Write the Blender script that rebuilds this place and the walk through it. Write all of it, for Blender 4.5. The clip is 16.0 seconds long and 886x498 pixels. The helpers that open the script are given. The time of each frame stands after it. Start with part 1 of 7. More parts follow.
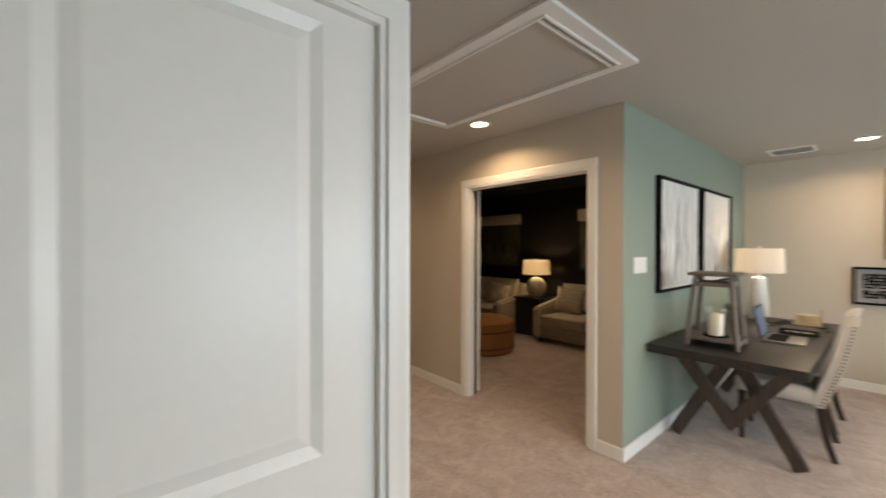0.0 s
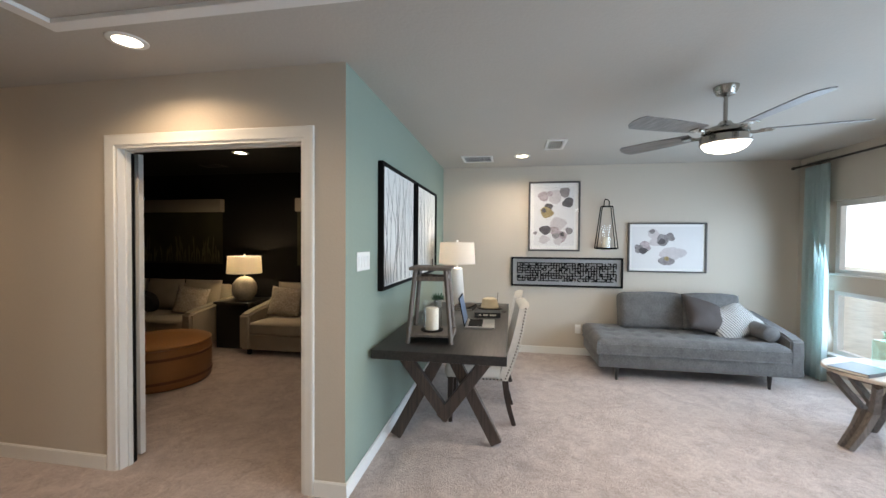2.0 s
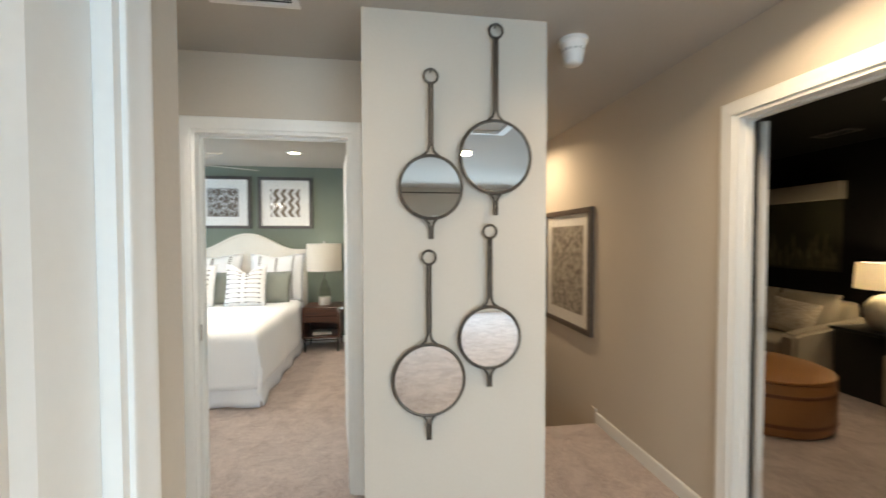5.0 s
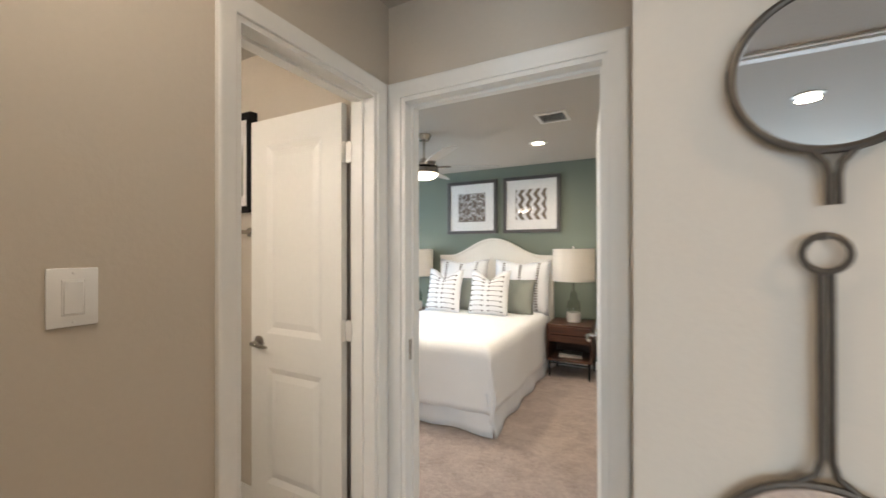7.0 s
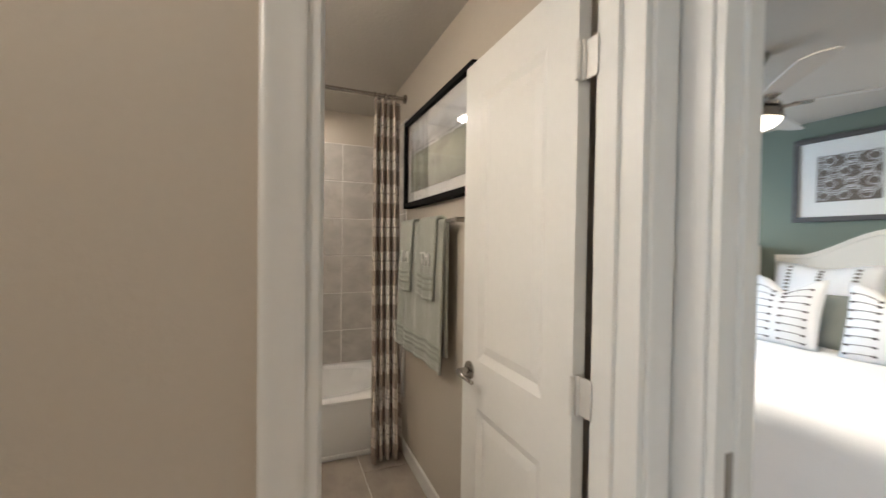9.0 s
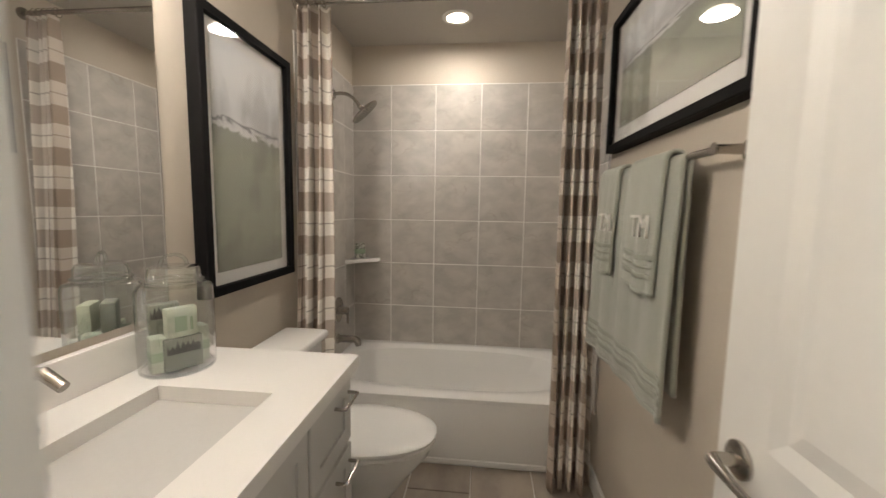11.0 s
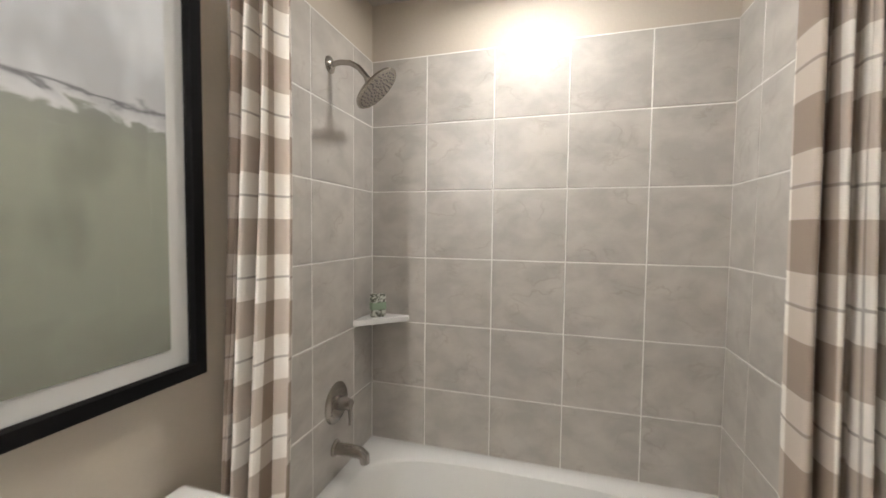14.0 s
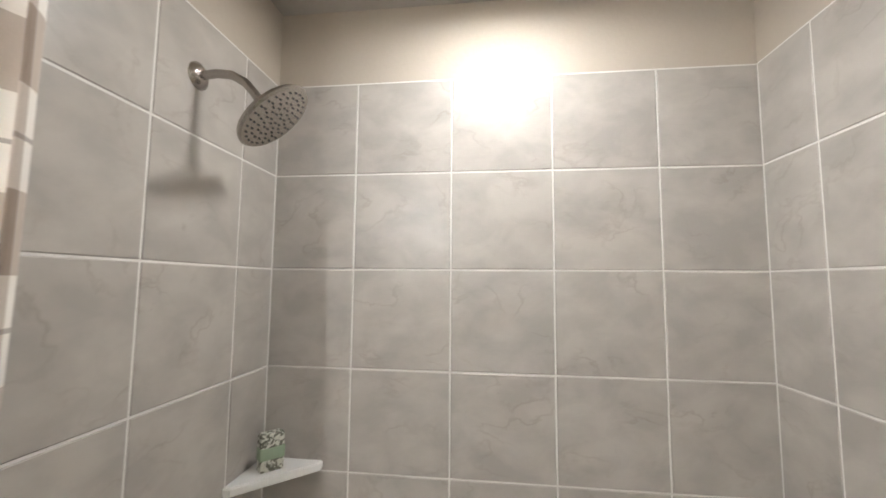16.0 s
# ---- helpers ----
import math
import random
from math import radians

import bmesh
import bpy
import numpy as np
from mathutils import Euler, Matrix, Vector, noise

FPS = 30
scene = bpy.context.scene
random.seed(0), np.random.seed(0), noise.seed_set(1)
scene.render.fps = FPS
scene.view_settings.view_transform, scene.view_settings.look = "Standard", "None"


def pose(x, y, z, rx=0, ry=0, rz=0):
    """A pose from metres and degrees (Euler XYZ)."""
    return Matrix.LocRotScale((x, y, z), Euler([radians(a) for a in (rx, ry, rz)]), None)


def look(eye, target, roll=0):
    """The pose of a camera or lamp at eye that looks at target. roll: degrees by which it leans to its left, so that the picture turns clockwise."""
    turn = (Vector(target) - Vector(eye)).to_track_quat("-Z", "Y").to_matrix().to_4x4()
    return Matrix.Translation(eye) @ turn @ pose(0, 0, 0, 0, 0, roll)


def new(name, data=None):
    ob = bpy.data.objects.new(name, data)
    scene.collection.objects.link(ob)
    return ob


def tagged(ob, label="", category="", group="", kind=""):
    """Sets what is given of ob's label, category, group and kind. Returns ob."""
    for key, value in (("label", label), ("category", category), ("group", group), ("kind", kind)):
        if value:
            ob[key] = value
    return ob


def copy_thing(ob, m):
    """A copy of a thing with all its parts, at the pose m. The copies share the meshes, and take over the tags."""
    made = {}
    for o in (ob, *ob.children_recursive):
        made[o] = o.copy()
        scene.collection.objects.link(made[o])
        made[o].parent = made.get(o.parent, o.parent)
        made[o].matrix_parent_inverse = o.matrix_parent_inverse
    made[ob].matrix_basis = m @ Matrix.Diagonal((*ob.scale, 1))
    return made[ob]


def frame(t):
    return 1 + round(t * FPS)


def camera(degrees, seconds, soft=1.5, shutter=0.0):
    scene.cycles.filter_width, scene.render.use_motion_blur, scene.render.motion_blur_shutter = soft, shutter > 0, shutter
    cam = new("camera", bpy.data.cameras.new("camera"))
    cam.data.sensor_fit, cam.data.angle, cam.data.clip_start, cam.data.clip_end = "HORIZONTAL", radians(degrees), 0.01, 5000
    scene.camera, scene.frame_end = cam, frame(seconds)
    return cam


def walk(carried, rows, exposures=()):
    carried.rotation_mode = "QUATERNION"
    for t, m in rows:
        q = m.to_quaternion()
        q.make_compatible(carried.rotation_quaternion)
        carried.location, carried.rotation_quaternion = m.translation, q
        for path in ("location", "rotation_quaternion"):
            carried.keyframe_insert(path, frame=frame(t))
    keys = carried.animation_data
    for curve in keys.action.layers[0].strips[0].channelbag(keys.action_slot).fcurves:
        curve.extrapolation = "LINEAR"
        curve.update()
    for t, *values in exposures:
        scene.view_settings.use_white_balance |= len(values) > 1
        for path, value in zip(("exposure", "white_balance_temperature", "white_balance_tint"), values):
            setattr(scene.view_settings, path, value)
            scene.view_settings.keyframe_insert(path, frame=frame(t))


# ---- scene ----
cam = camera(97.4, 16.0, shutter=0.5)
PATH = [
    (0, (0.197, 0.198, 1.463), (1.502, 1.713, 1.448), 0.1),
    (0.5, (0.28, 0.309, 1.464), (1.919, 1.455, 1.453), 0.1),
    (1, (0.433, 0.393, 1.466), (2.279, 1.163, 1.437), 0.3),
    (1.5, (0.599, 0.437, 1.464), (2.534, 0.943, 1.422), 0.4),
    (2, (0.8, 0.492, 1.456), (2.77, 0.833, 1.416), 0.4),
    (2.5, (0.995, 0.541, 1.465), (2.964, 0.892, 1.437), 0.4),
    (3, (1.157, 0.583, 1.466), (3.002, 1.354, 1.427), 0.3),
    (3.5, (1.211, 0.686, 1.468), (2.716, 2.002, 1.413), 0.3),
    (4, (1.218, 0.868, 1.452), (2.295, 2.552, 1.392), 0.1),
    (4.5, (1.207, 1.075, 1.452), (1.879, 2.958, 1.394), -0.0),
    (5, (1.203, 1.276, 1.454), (1.493, 3.254, 1.401), -0.1),
    (5.2, (1.202, 1.35, 1.455), (1.356, 3.343, 1.408), -0.2),
    (7.3, (1.095, 2.204, 1.374), (0.002, 3.879, 1.384), -0.0),
    (7.5, (1.064, 2.261, 1.374), (-0.134, 3.862, 1.381), 0.0),
    (8, (0.947, 2.434, 1.373), (-0.52, 3.794, 1.378), 0.2),
    (8.5, (0.807, 2.594, 1.386), (-0.873, 3.679, 1.371), 0.6),
    (9, (0.676, 2.759, 1.383), (-1.172, 3.522, 1.347), 0.8),
    (9.5, (0.551, 2.877, 1.374), (-1.392, 3.345, 1.306), 0.3),
    (10, (0.383, 2.922, 1.362), (-1.603, 3.141, 1.257), 0.6),
    (10.2, (0.321, 2.925, 1.36), (-1.67, 3.059, 1.23), 0.8),
    (12.3, (-0.25, 2.961, 1.315), (-2.151, 2.391, 1.074), 0.4),
    (12.5, (-0.312, 2.935, 1.316), (-2.209, 2.348, 1.079), 0.4),
    (13, (-0.491, 2.906, 1.329), (-2.383, 2.293, 1.118), 0.4),
    (13.5, (-0.722, 2.9, 1.36), (-2.619, 2.287, 1.197), 0.5),
    (14, (-0.907, 2.873, 1.386), (-2.824, 2.311, 1.29), 0.6),
    (14.5, (-1.041, 2.779, 1.43), (-2.983, 2.3, 1.408), 0.6),
    (15, (-1.189, 2.702, 1.461), (-3.152, 2.323, 1.508), 0.5),
    (15.5, (-1.349, 2.69, 1.504), (-3.324, 2.393, 1.619), 0.5),
    (16, (-1.425, 2.71, 1.529), (-3.405, 2.482, 1.697), 0.5),
]
EXPOSURE = [(0, -0.38, 8300, 17), (0.6, -0.35, 7500, 14), (1.6, -0.22, 6800, 13), (2.5, -0.1, 6900, 15), (3, 0.05, 7200, 16), (3.5, 0.15, 7400, 17), (4, 0.15, 7400, 17), (5.2, 0.23, 6800, 8), (7.3, 0.0, 7100, 14), (8, -0.02, 6700, 12), (10, -0.08, 6700, 12), (12.5, 0.36, 6300, 10), (13.5, 0.52, 6100, 10), (14.5, 0.57, 6000, 9), (16, 0.55, 5900, 9)]
walk(cam, [(t, look(eye, target, roll)) for t, eye, target, roll in PATH], EXPOSURE)

# ---- world, sun and sky ----
world = bpy.data.worlds.new("sky")
scene.world = world
world.use_nodes = True
wn = world.node_tree.nodes
sky = wn.new("ShaderNodeTexSky")
sky.sky_type = "NISHITA"
sky.sun_disc = False
sky.sun_elevation = radians(48)
sky.sun_rotation = radians(20)
wn["Background"].inputs["Strength"].default_value = 0.15
world.node_tree.links.new(sky.outputs["Color"], wn["Background"].inputs["Color"])
sun = new("sun", bpy.data.lights.new("sun", "SUN"))
sun.data.energy, sun.data.angle, sun.data.color = 3.5, radians(0.6), (1.0, 0.95, 0.88)
sun.matrix_world = look((3, 9, 12), (0, 0, 0))

WARM = (1.0, 0.78, 0.54)
SOFTWARM = (1.0, 0.88, 0.72)
BATHWHITE = (1.0, 0.94, 0.87)
DAY = (0.52, 0.75, 1.0)


def area_lamp(name, place, toward, power, colour, width, height=None, spread=180):
    data = bpy.data.lights.new(name, "AREA")
    data.energy, data.color, data.spread = power, colour, radians(spread)
    data.shape = "RECTANGLE" if height else "DISK"
    data.size = width
    if height:
        data.size_y = height
    ob = new(name, data)
    ob.matrix_world = look(place, toward)
    return ob


def bulb(name, place, power, colour, radius):
    data = bpy.data.lights.new(name, "POINT")
    data.energy, data.color, data.shadow_soft_size = power, colour, radius
    ob = new(name, data)
    ob.location = place
    return ob


# daylight in the loft's windows and in the bedroom's window
for wx, power in ((5.08, 40), (3.85, 37), (2.62, 40), (1.39, 47)):
    area_lamp("window_daylight", (wx, -2.80, 1.12), (wx, 0, 0.6), power, DAY, 1.05, 1.5, 165)
area_lamp("window_daylight", (-2.9, 5.3, 1.5), (0, 5.3, 0.9), 55, DAY, 1.3, 1.2)
# recessed lamps
area_lamp("downlight", (2.10, 0.30, 2.405), (2.10, 0.30, 0), 16, SOFTWARM, 0.13, None, 160)
area_lamp("downlight", (2.45, 2.37, 2.405), (2.45, 2.37, 0), 10, WARM, 0.15, None, 150)
area_lamp("downlight", (5.36, 0.37, 2.405), (5.36, 0.37, 0), 12, SOFTWARM, 0.13, None, 160)
area_lamp("downlight", (4.75, 3.50, 2.405), (4.75, 3.50, 0), 9.5, WARM, 0.13, None, 160)
area_lamp("downlight", (2.40, 4.95, 2.405), (2.40, 4.95, 0), 13, WARM, 0.13, None, 160)
area_lamp("downlight", (0.17, 4.42, 2.405), (0.17, 4.42, 0), 8, SOFTWARM, 0.14, None, 180)
area_lamp("downlight", (0.17, 5.95, 2.405), (0.17, 5.95, 0), 9, SOFTWARM, 0.13, None, 160)
area_lamp("downlight", (-2.26, 2.76, 2.405), (-2.26, 2.76, 0), 6.4, BATHWHITE, 0.17, None, 178)
# fill lamp added to brighten the hall nook, no known source there
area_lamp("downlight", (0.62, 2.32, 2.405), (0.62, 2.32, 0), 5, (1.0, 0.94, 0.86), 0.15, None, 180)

# ---- materials ----


def mat(name, col, rough=0.6, metal=0.0, var=0.06, scale=4.0, fine=90.0, bump=0.15, depth=0.002, spec=0.5, sheen=0.0, randomly=0.0):
    m = bpy.data.materials.new(name)
    m.use_nodes = True
    n, l = m.node_tree.nodes, m.node_tree.links
    b = n["Principled BSDF"]
    b.inputs["Roughness"].default_value = rough
    b.inputs["Metallic"].default_value = metal
    b.inputs["Specular IOR Level"].default_value = spec
    b.inputs["Sheen Weight"].default_value = sheen
    tc = n.new("ShaderNodeTexCoord")
    coarse = n.new("ShaderNodeTexNoise")
    coarse.inputs["Scale"].default_value = scale
    coarse.inputs["Detail"].default_value = 4
    grain = n.new("ShaderNodeTexNoise")
    grain.inputs["Scale"].default_value = fine
    grain.inputs["Detail"].default_value = 3
    for t in (coarse, grain):
        l.new(tc.outputs["Object"], t.inputs["Vector"])
    both = n.new("ShaderNodeMath")
    both.operation = "ADD"
    l.new(coarse.outputs["Fac"], both.inputs[0])
    l.new(grain.outputs["Fac"], both.inputs[1])
    span = n.new("ShaderNodeMapRange")
    span.inputs["From Min"].default_value, span.inputs["From Max"].default_value = 0.6, 1.4
    l.new(both.outputs[0], span.inputs["Value"])
    mix = n.new("ShaderNodeMix")
    mix.data_type = "RGBA"
    mix.inputs[6].default_value = (*[c * (1 - var) for c in col], 1)
    mix.inputs[7].default_value = (*[min(1, c * (1 + var)) for c in col], 1)
    l.new(span.outputs[0], mix.inputs[0])
    last = mix.outputs[2]
    if randomly:
        info = n.new("ShaderNodeObjectInfo")
        hsv = n.new("ShaderNodeHueSaturation")
        rng = n.new("ShaderNodeMapRange")
        rng.inputs["To Min"].default_value, rng.inputs["To Max"].default_value = 1 - randomly, 1 + randomly
        l.new(info.outputs["Random"], rng.inputs["Value"])
        l.new(rng.outputs[0], hsv.inputs["Value"])
        l.new(last, hsv.inputs["Color"])
        last = hsv.outputs[0]
    l.new(last, b.inputs["Base Color"])
    bp = n.new("ShaderNodeBump")
    bp.inputs["Strength"].default_value = bump
    bp.inputs["Distance"].default_value = depth
    l.new(grain.outputs["Fac"], bp.inputs["Height"])
    l.new(bp.outputs[0], b.inputs["Normal"])
    return m


def glow(name, col, strength):
    m = bpy.data.materials.new(name)
    m.use_nodes = True
    b = m.node_tree.nodes["Principled BSDF"]
    b.inputs["Base Color"].default_value = (*col, 1)
    b.inputs["Emission Color"].default_value = (*col, 1)
    b.inputs["Emission Strength"].default_value = strength
    return m


def glass_pane(name, tint=(1, 1, 1), rough=0.0, edge=0.7, least=0.035, bend=4.0):
    m = bpy.data.materials.new(name)
    m.use_nodes = True
    n, l = m.node_tree.nodes, m.node_tree.links
    n.remove(n["Principled BSDF"])
    tr, gl, mx, fr, pw, ad = (n.new(k) for k in ("ShaderNodeBsdfTransparent", "ShaderNodeBsdfGlossy", "ShaderNodeMixShader", "ShaderNodeLayerWeight", "ShaderNodeMath", "ShaderNodeMath"))
    tr.inputs["Color"].default_value = (*tint, 1)
    gl.inputs["Roughness"].default_value = rough
    fr.inputs["Blend"].default_value = 0.5
    pw.operation, ad.operation = "POWER", "MULTIPLY_ADD"
    pw.inputs[1].default_value = bend
    ad.inputs[1].default_value, ad.inputs[2].default_value = edge, least
    l.new(fr.outputs["Facing"], pw.inputs[0])
    l.new(pw.outputs[0], ad.inputs[0])
    l.new(ad.outputs[0], mx.inputs[0])
    l.new(tr.outputs[0], mx.inputs[1])
    l.new(gl.outputs[0], mx.inputs[2])
    l.new(mx.outputs[0], n["Material Output"].inputs["Surface"])
    return m


def carpet_material():
    """Cut-pile carpet: trodden patches, tufts and fibres."""
    m = mat("carpet", (0.40, 0.335, 0.30), 0.95, var=0.16, scale=3.0, fine=140, bump=0.9, depth=0.012, spec=0.1, sheen=0.25)
    n, l = m.node_tree.nodes, m.node_tree.links
    tc = [x for x in n if x.type == "TEX_COORD"][0]
    tuft, tread = n.new("ShaderNodeTexNoise"), n.new("ShaderNodeTexNoise")
    tuft.inputs["Scale"].default_value, tuft.inputs["Detail"].default_value, tuft.inputs["Distortion"].default_value = 38, 7, 1.2
    tread.inputs["Scale"].default_value, tread.inputs["Detail"].default_value, tread.inputs["Distortion"].default_value = 5.5, 5, 1.0
    for t in (tuft, tread):
        l.new(tc.outputs["Object"], t.inputs["Vector"])
    both = n.new("ShaderNodeMath")
    both.operation = "ADD"
    l.new(tuft.outputs["Fac"], both.inputs[0])
    l.new(tread.outputs["Fac"], both.inputs[1])
    ramp = n.new("ShaderNodeValToRGB")
    e = ramp.color_ramp.elements
    e[0].position, e[0].color = 0.36, (0.37, 0.293, 0.258, 1)
    e[1].position, e[1].color = 0.66, (0.60, 0.497, 0.447, 1)
    half = n.new("ShaderNodeMath")
    half.operation = "MULTIPLY"
    half.inputs[1].default_value = 0.5
    l.new(both.outputs[0], half.inputs[0])
    l.new(half.outputs[0], ramp.inputs[0])
    l.new(ramp.outputs[0], n["Principled BSDF"].inputs["Base Color"])
    bp = n.new("ShaderNodeBump")
    bp.inputs["Strength"].default_value, bp.inputs["Distance"].default_value = 0.7, 0.014
    l.new(both.outputs[0], bp.inputs["Height"])
    old = [x for x in n if x.type == "BUMP" and x != bp][0]
    l.new(bp.outputs[0], old.inputs["Normal"])
    return m


def tile_material(name, col, vein, rough=0.32):
    m = bpy.data.materials.new(name)
    m.use_nodes = True
    n, l = m.node_tree.nodes, m.node_tree.links
    b = n["Principled BSDF"]
    b.inputs["Roughness"].default_value = rough
    tc, info, off = n.new("ShaderNodeTexCoord"), n.new("ShaderNodeObjectInfo"), n.new("ShaderNodeVectorMath")
    mul = n.new("ShaderNodeMath")
    mul.operation = "MULTIPLY"
    mul.inputs[1].default_value = 40
    l.new(info.outputs["Random"], mul.inputs[0])
    l.new(tc.outputs["Object"], off.inputs[0])
    l.new(mul.outputs[0], off.inputs[1])
    cloud, streak, patch = (n.new("ShaderNodeTexNoise") for _ in range(3))
    cloud.inputs["Scale"].default_value, cloud.inputs["Detail"].default_value, cloud.inputs["Distortion"].default_value = 8, 7, 0.25
    streak.inputs["Scale"].default_value, streak.inputs["Detail"].default_value, streak.inputs["Distortion"].default_value = 7, 9, 0.35
    patch.inputs["Scale"].default_value, patch.inputs["Detail"].default_value = 7, 3
    slant = n.new("ShaderNodeMapping")
    slant.inputs["Rotation"].default_value = (0, radians(32), 0)
    slant.inputs["Scale"].default_value = (0.9, 1.0, 1.3)
    l.new(off.outputs[0], slant.inputs["Vector"])
    l.new(off.outputs[0], patch.inputs["Vector"])
    for t in (cloud, streak):
        l.new(slant.outputs[0], t.inputs["Vector"])
    ramp = n.new("ShaderNodeValToRGB")
    e = ramp.color_ramp.elements
    e[0].position, e[0].color = 0.36, (*[c * 0.87 for c in col], 1)
    e[1].position, e[1].color = 0.64, (*[min(1, c * 1.08) for c in col], 1)
    l.new(cloud.outputs["Fac"], ramp.inputs[0])
    band = n.new("ShaderNodeValToRGB")
    f = band.color_ramp.elements
    f[0].position, f[0].color = 0.468, (0, 0, 0, 1)
    f[1].position, f[1].color = 0.50, (1, 1, 1, 1)
    g = f.new(0.530)
    g.color = (0, 0, 0, 1)
    l.new(streak.outputs["Fac"], band.inputs[0])
    amount = n.new("ShaderNodeMath")
    amount.operation = "MULTIPLY"
    where = n.new("ShaderNodeMapRange")
    where.inputs["From Min"].default_value, where.inputs["From Max"].default_value = 0.45, 0.68
    where.inputs["To Max"].default_value = 0.34
    l.new(patch.outputs["Fac"], where.inputs["Value"])
    l.new(band.outputs[0], amount.inputs[0])
    l.new(where.outputs[0], amount.inputs[1])
    mix = n.new("ShaderNodeMix")
    mix.data_type = "RGBA"
    l.new(amount.outputs[0], mix.inputs[0])
    l.new(ramp.outputs[0], mix.inputs[6])
    mix.inputs[7].default_value = (*vein, 1)
    l.new(mix.outputs[2], b.inputs["Base Color"])
    bp = n.new("ShaderNodeBump")
    bp.inputs["Strength"].default_value, bp.inputs["Distance"].default_value = 0.12, 0.002
    l.new(cloud.outputs["Fac"], bp.inputs["Height"])
    l.new(bp.outputs[0], b.inputs["Normal"])
    return m


def wood_material(name, dark, light, rough=0.5, scale=3.0, axis="X"):
    m = bpy.data.materials.new(name)
    m.use_nodes = True
    n, l = m.node_tree.nodes, m.node_tree.links
    b = n["Principled BSDF"]
    b.inputs["Roughness"].default_value = rough
    tc, mp, wv, ns = (n.new(k) for k in ("ShaderNodeTexCoord", "ShaderNodeMapping", "ShaderNodeTexNoise", "ShaderNodeTexNoise"))
    stretch = {"X": (1.5, 22, 22), "Y": (22, 1.5, 22), "Z": (22, 22, 1.5)}[axis]
    mp.inputs["Scale"].default_value = stretch
    l.new(tc.outputs["Object"], mp.inputs["Vector"])
    l.new(mp.outputs[0], wv.inputs["Vector"])
    wv.inputs["Scale"].default_value, wv.inputs["Detail"].default_value, wv.inputs["Distortion"].default_value = scale, 6, 0.6
    ramp = n.new("ShaderNodeValToRGB")
    e = ramp.color_ramp.elements
    e[0].position, e[0].color = 0.3, (*dark, 1)
    e[1].position, e[1].color = 0.7, (*light, 1)
    l.new(wv.outputs["Fac"], ramp.inputs[0])
    l.new(ramp.outputs[0], b.inputs["Base Color"])
    bp = n.new("ShaderNodeBump")
    bp.inputs["Strength"].default_value, bp.inputs["Distance"].default_value = 0.2, 0.001
    l.new(wv.outputs["Fac"], bp.inputs["Height"])
    l.new(bp.outputs[0], b.inputs["Normal"])
    return m


M_TAN = mat("tan_wall_paint", (0.56, 0.50, 0.42), 0.75, var=0.02, scale=1.5, fine=70, bump=0.22, depth=0.003, spec=0.25)
M_GREEN = mat("sage_wall_paint", (0.25, 0.302, 0.25), 0.7, var=0.03, scale=1.5, fine=70, bump=0.22, depth=0.003, spec=0.25)
M_BEDGREEN = mat("green_wall_paint", (0.17, 0.20, 0.163), 0.7, var=0.03, scale=1.5, fine=70, bump=0.22, depth=0.003, spec=0.25)
M_DARK = mat("black_wall_paint", (0.0085, 0.0078, 0.007), 0.65, var=0.05, scale=2, fine=70, bump=0.2, depth=0.003, spec=0.18)
M_CEIL = mat("ceiling_paint", (0.47, 0.44, 0.395), 0.85, var=0.02, scale=2, fine=55, bump=0.35, depth=0.004, spec=0.15)
M_WHITE = mat("white_trim_paint", (0.80, 0.79, 0.75), 0.34, var=0.02, scale=3, fine=40, bump=0.05, depth=0.001)
M_CARPET = carpet_material()
M_TILE = tile_material("grey_wall_tile", (0.485, 0.452, 0.410), (0.27, 0.215, 0.170))
M_FTILE = tile_material("beige_floor_tile", (0.37, 0.315, 0.26), (0.27, 0.225, 0.185), 0.4)
M_GROUT = mat("white_grout", (0.80, 0.78, 0.74), 0.9, fine=200)
M_PORCELAIN = mat("white_porcelain", (0.82, 0.81, 0.78), 0.12, var=0.01, bump=0.0)
M_QUARTZ = mat("white_quartz", (0.80, 0.78, 0.75), 0.22, var=0.02, fine=250, bump=0.0)
M_NICKEL = mat("brushed_nickel", (0.42, 0.39, 0.355), 0.26, metal=1.0, var=0.03, fine=200, bump=0.02)
M_HINGE = mat("satin_hinge_steel", (0.78, 0.76, 0.72), 0.5, metal=0.5, var=0.02, bump=0.0)
M_IRON = mat("dark_iron", (0.10, 0.085, 0.07), 0.45, metal=0.8, var=0.2, fine=150, bump=0.3)
M_BLACK = mat("black_frame_paint", (0.0075, 0.007, 0.007), 0.7, var=0.1, spec=0.08)
M_BLACKWOOD = wood_material("dark_stained_wood", (0.012, 0.0105, 0.010), (0.032, 0.027, 0.025), 0.42, axis="X")
M_GREYWOOD = wood_material("weathered_grey_wood", (0.075, 0.058, 0.048), (0.17, 0.135, 0.112), 0.6, axis="Z")
M_LEGWOOD = wood_material("brown_leg_wood", (0.040, 0.028, 0.023), (0.105, 0.072, 0.056), 0.5, axis="Z")
M_WALNUT = wood_material("walnut_wood", (0.040, 0.015, 0.008), (0.095, 0.034, 0.016), 0.35, axis="X")
M_TOPWOOD = wood_material("bleached_wood", (0.42, 0.34, 0.27), (0.60, 0.50, 0.42), 0.5, axis="X")
M_MIRROR = mat("mirror_glass", (0.88, 0.89, 0.88), 0.01, metal=1.0, var=0.0, bump=0.0)
M_GLASS = glass_pane("clear_glass")
M_BLIND = mat("cream_fabric_valance", (0.38, 0.34, 0.27), 0.9, var=0.06, fine=160)
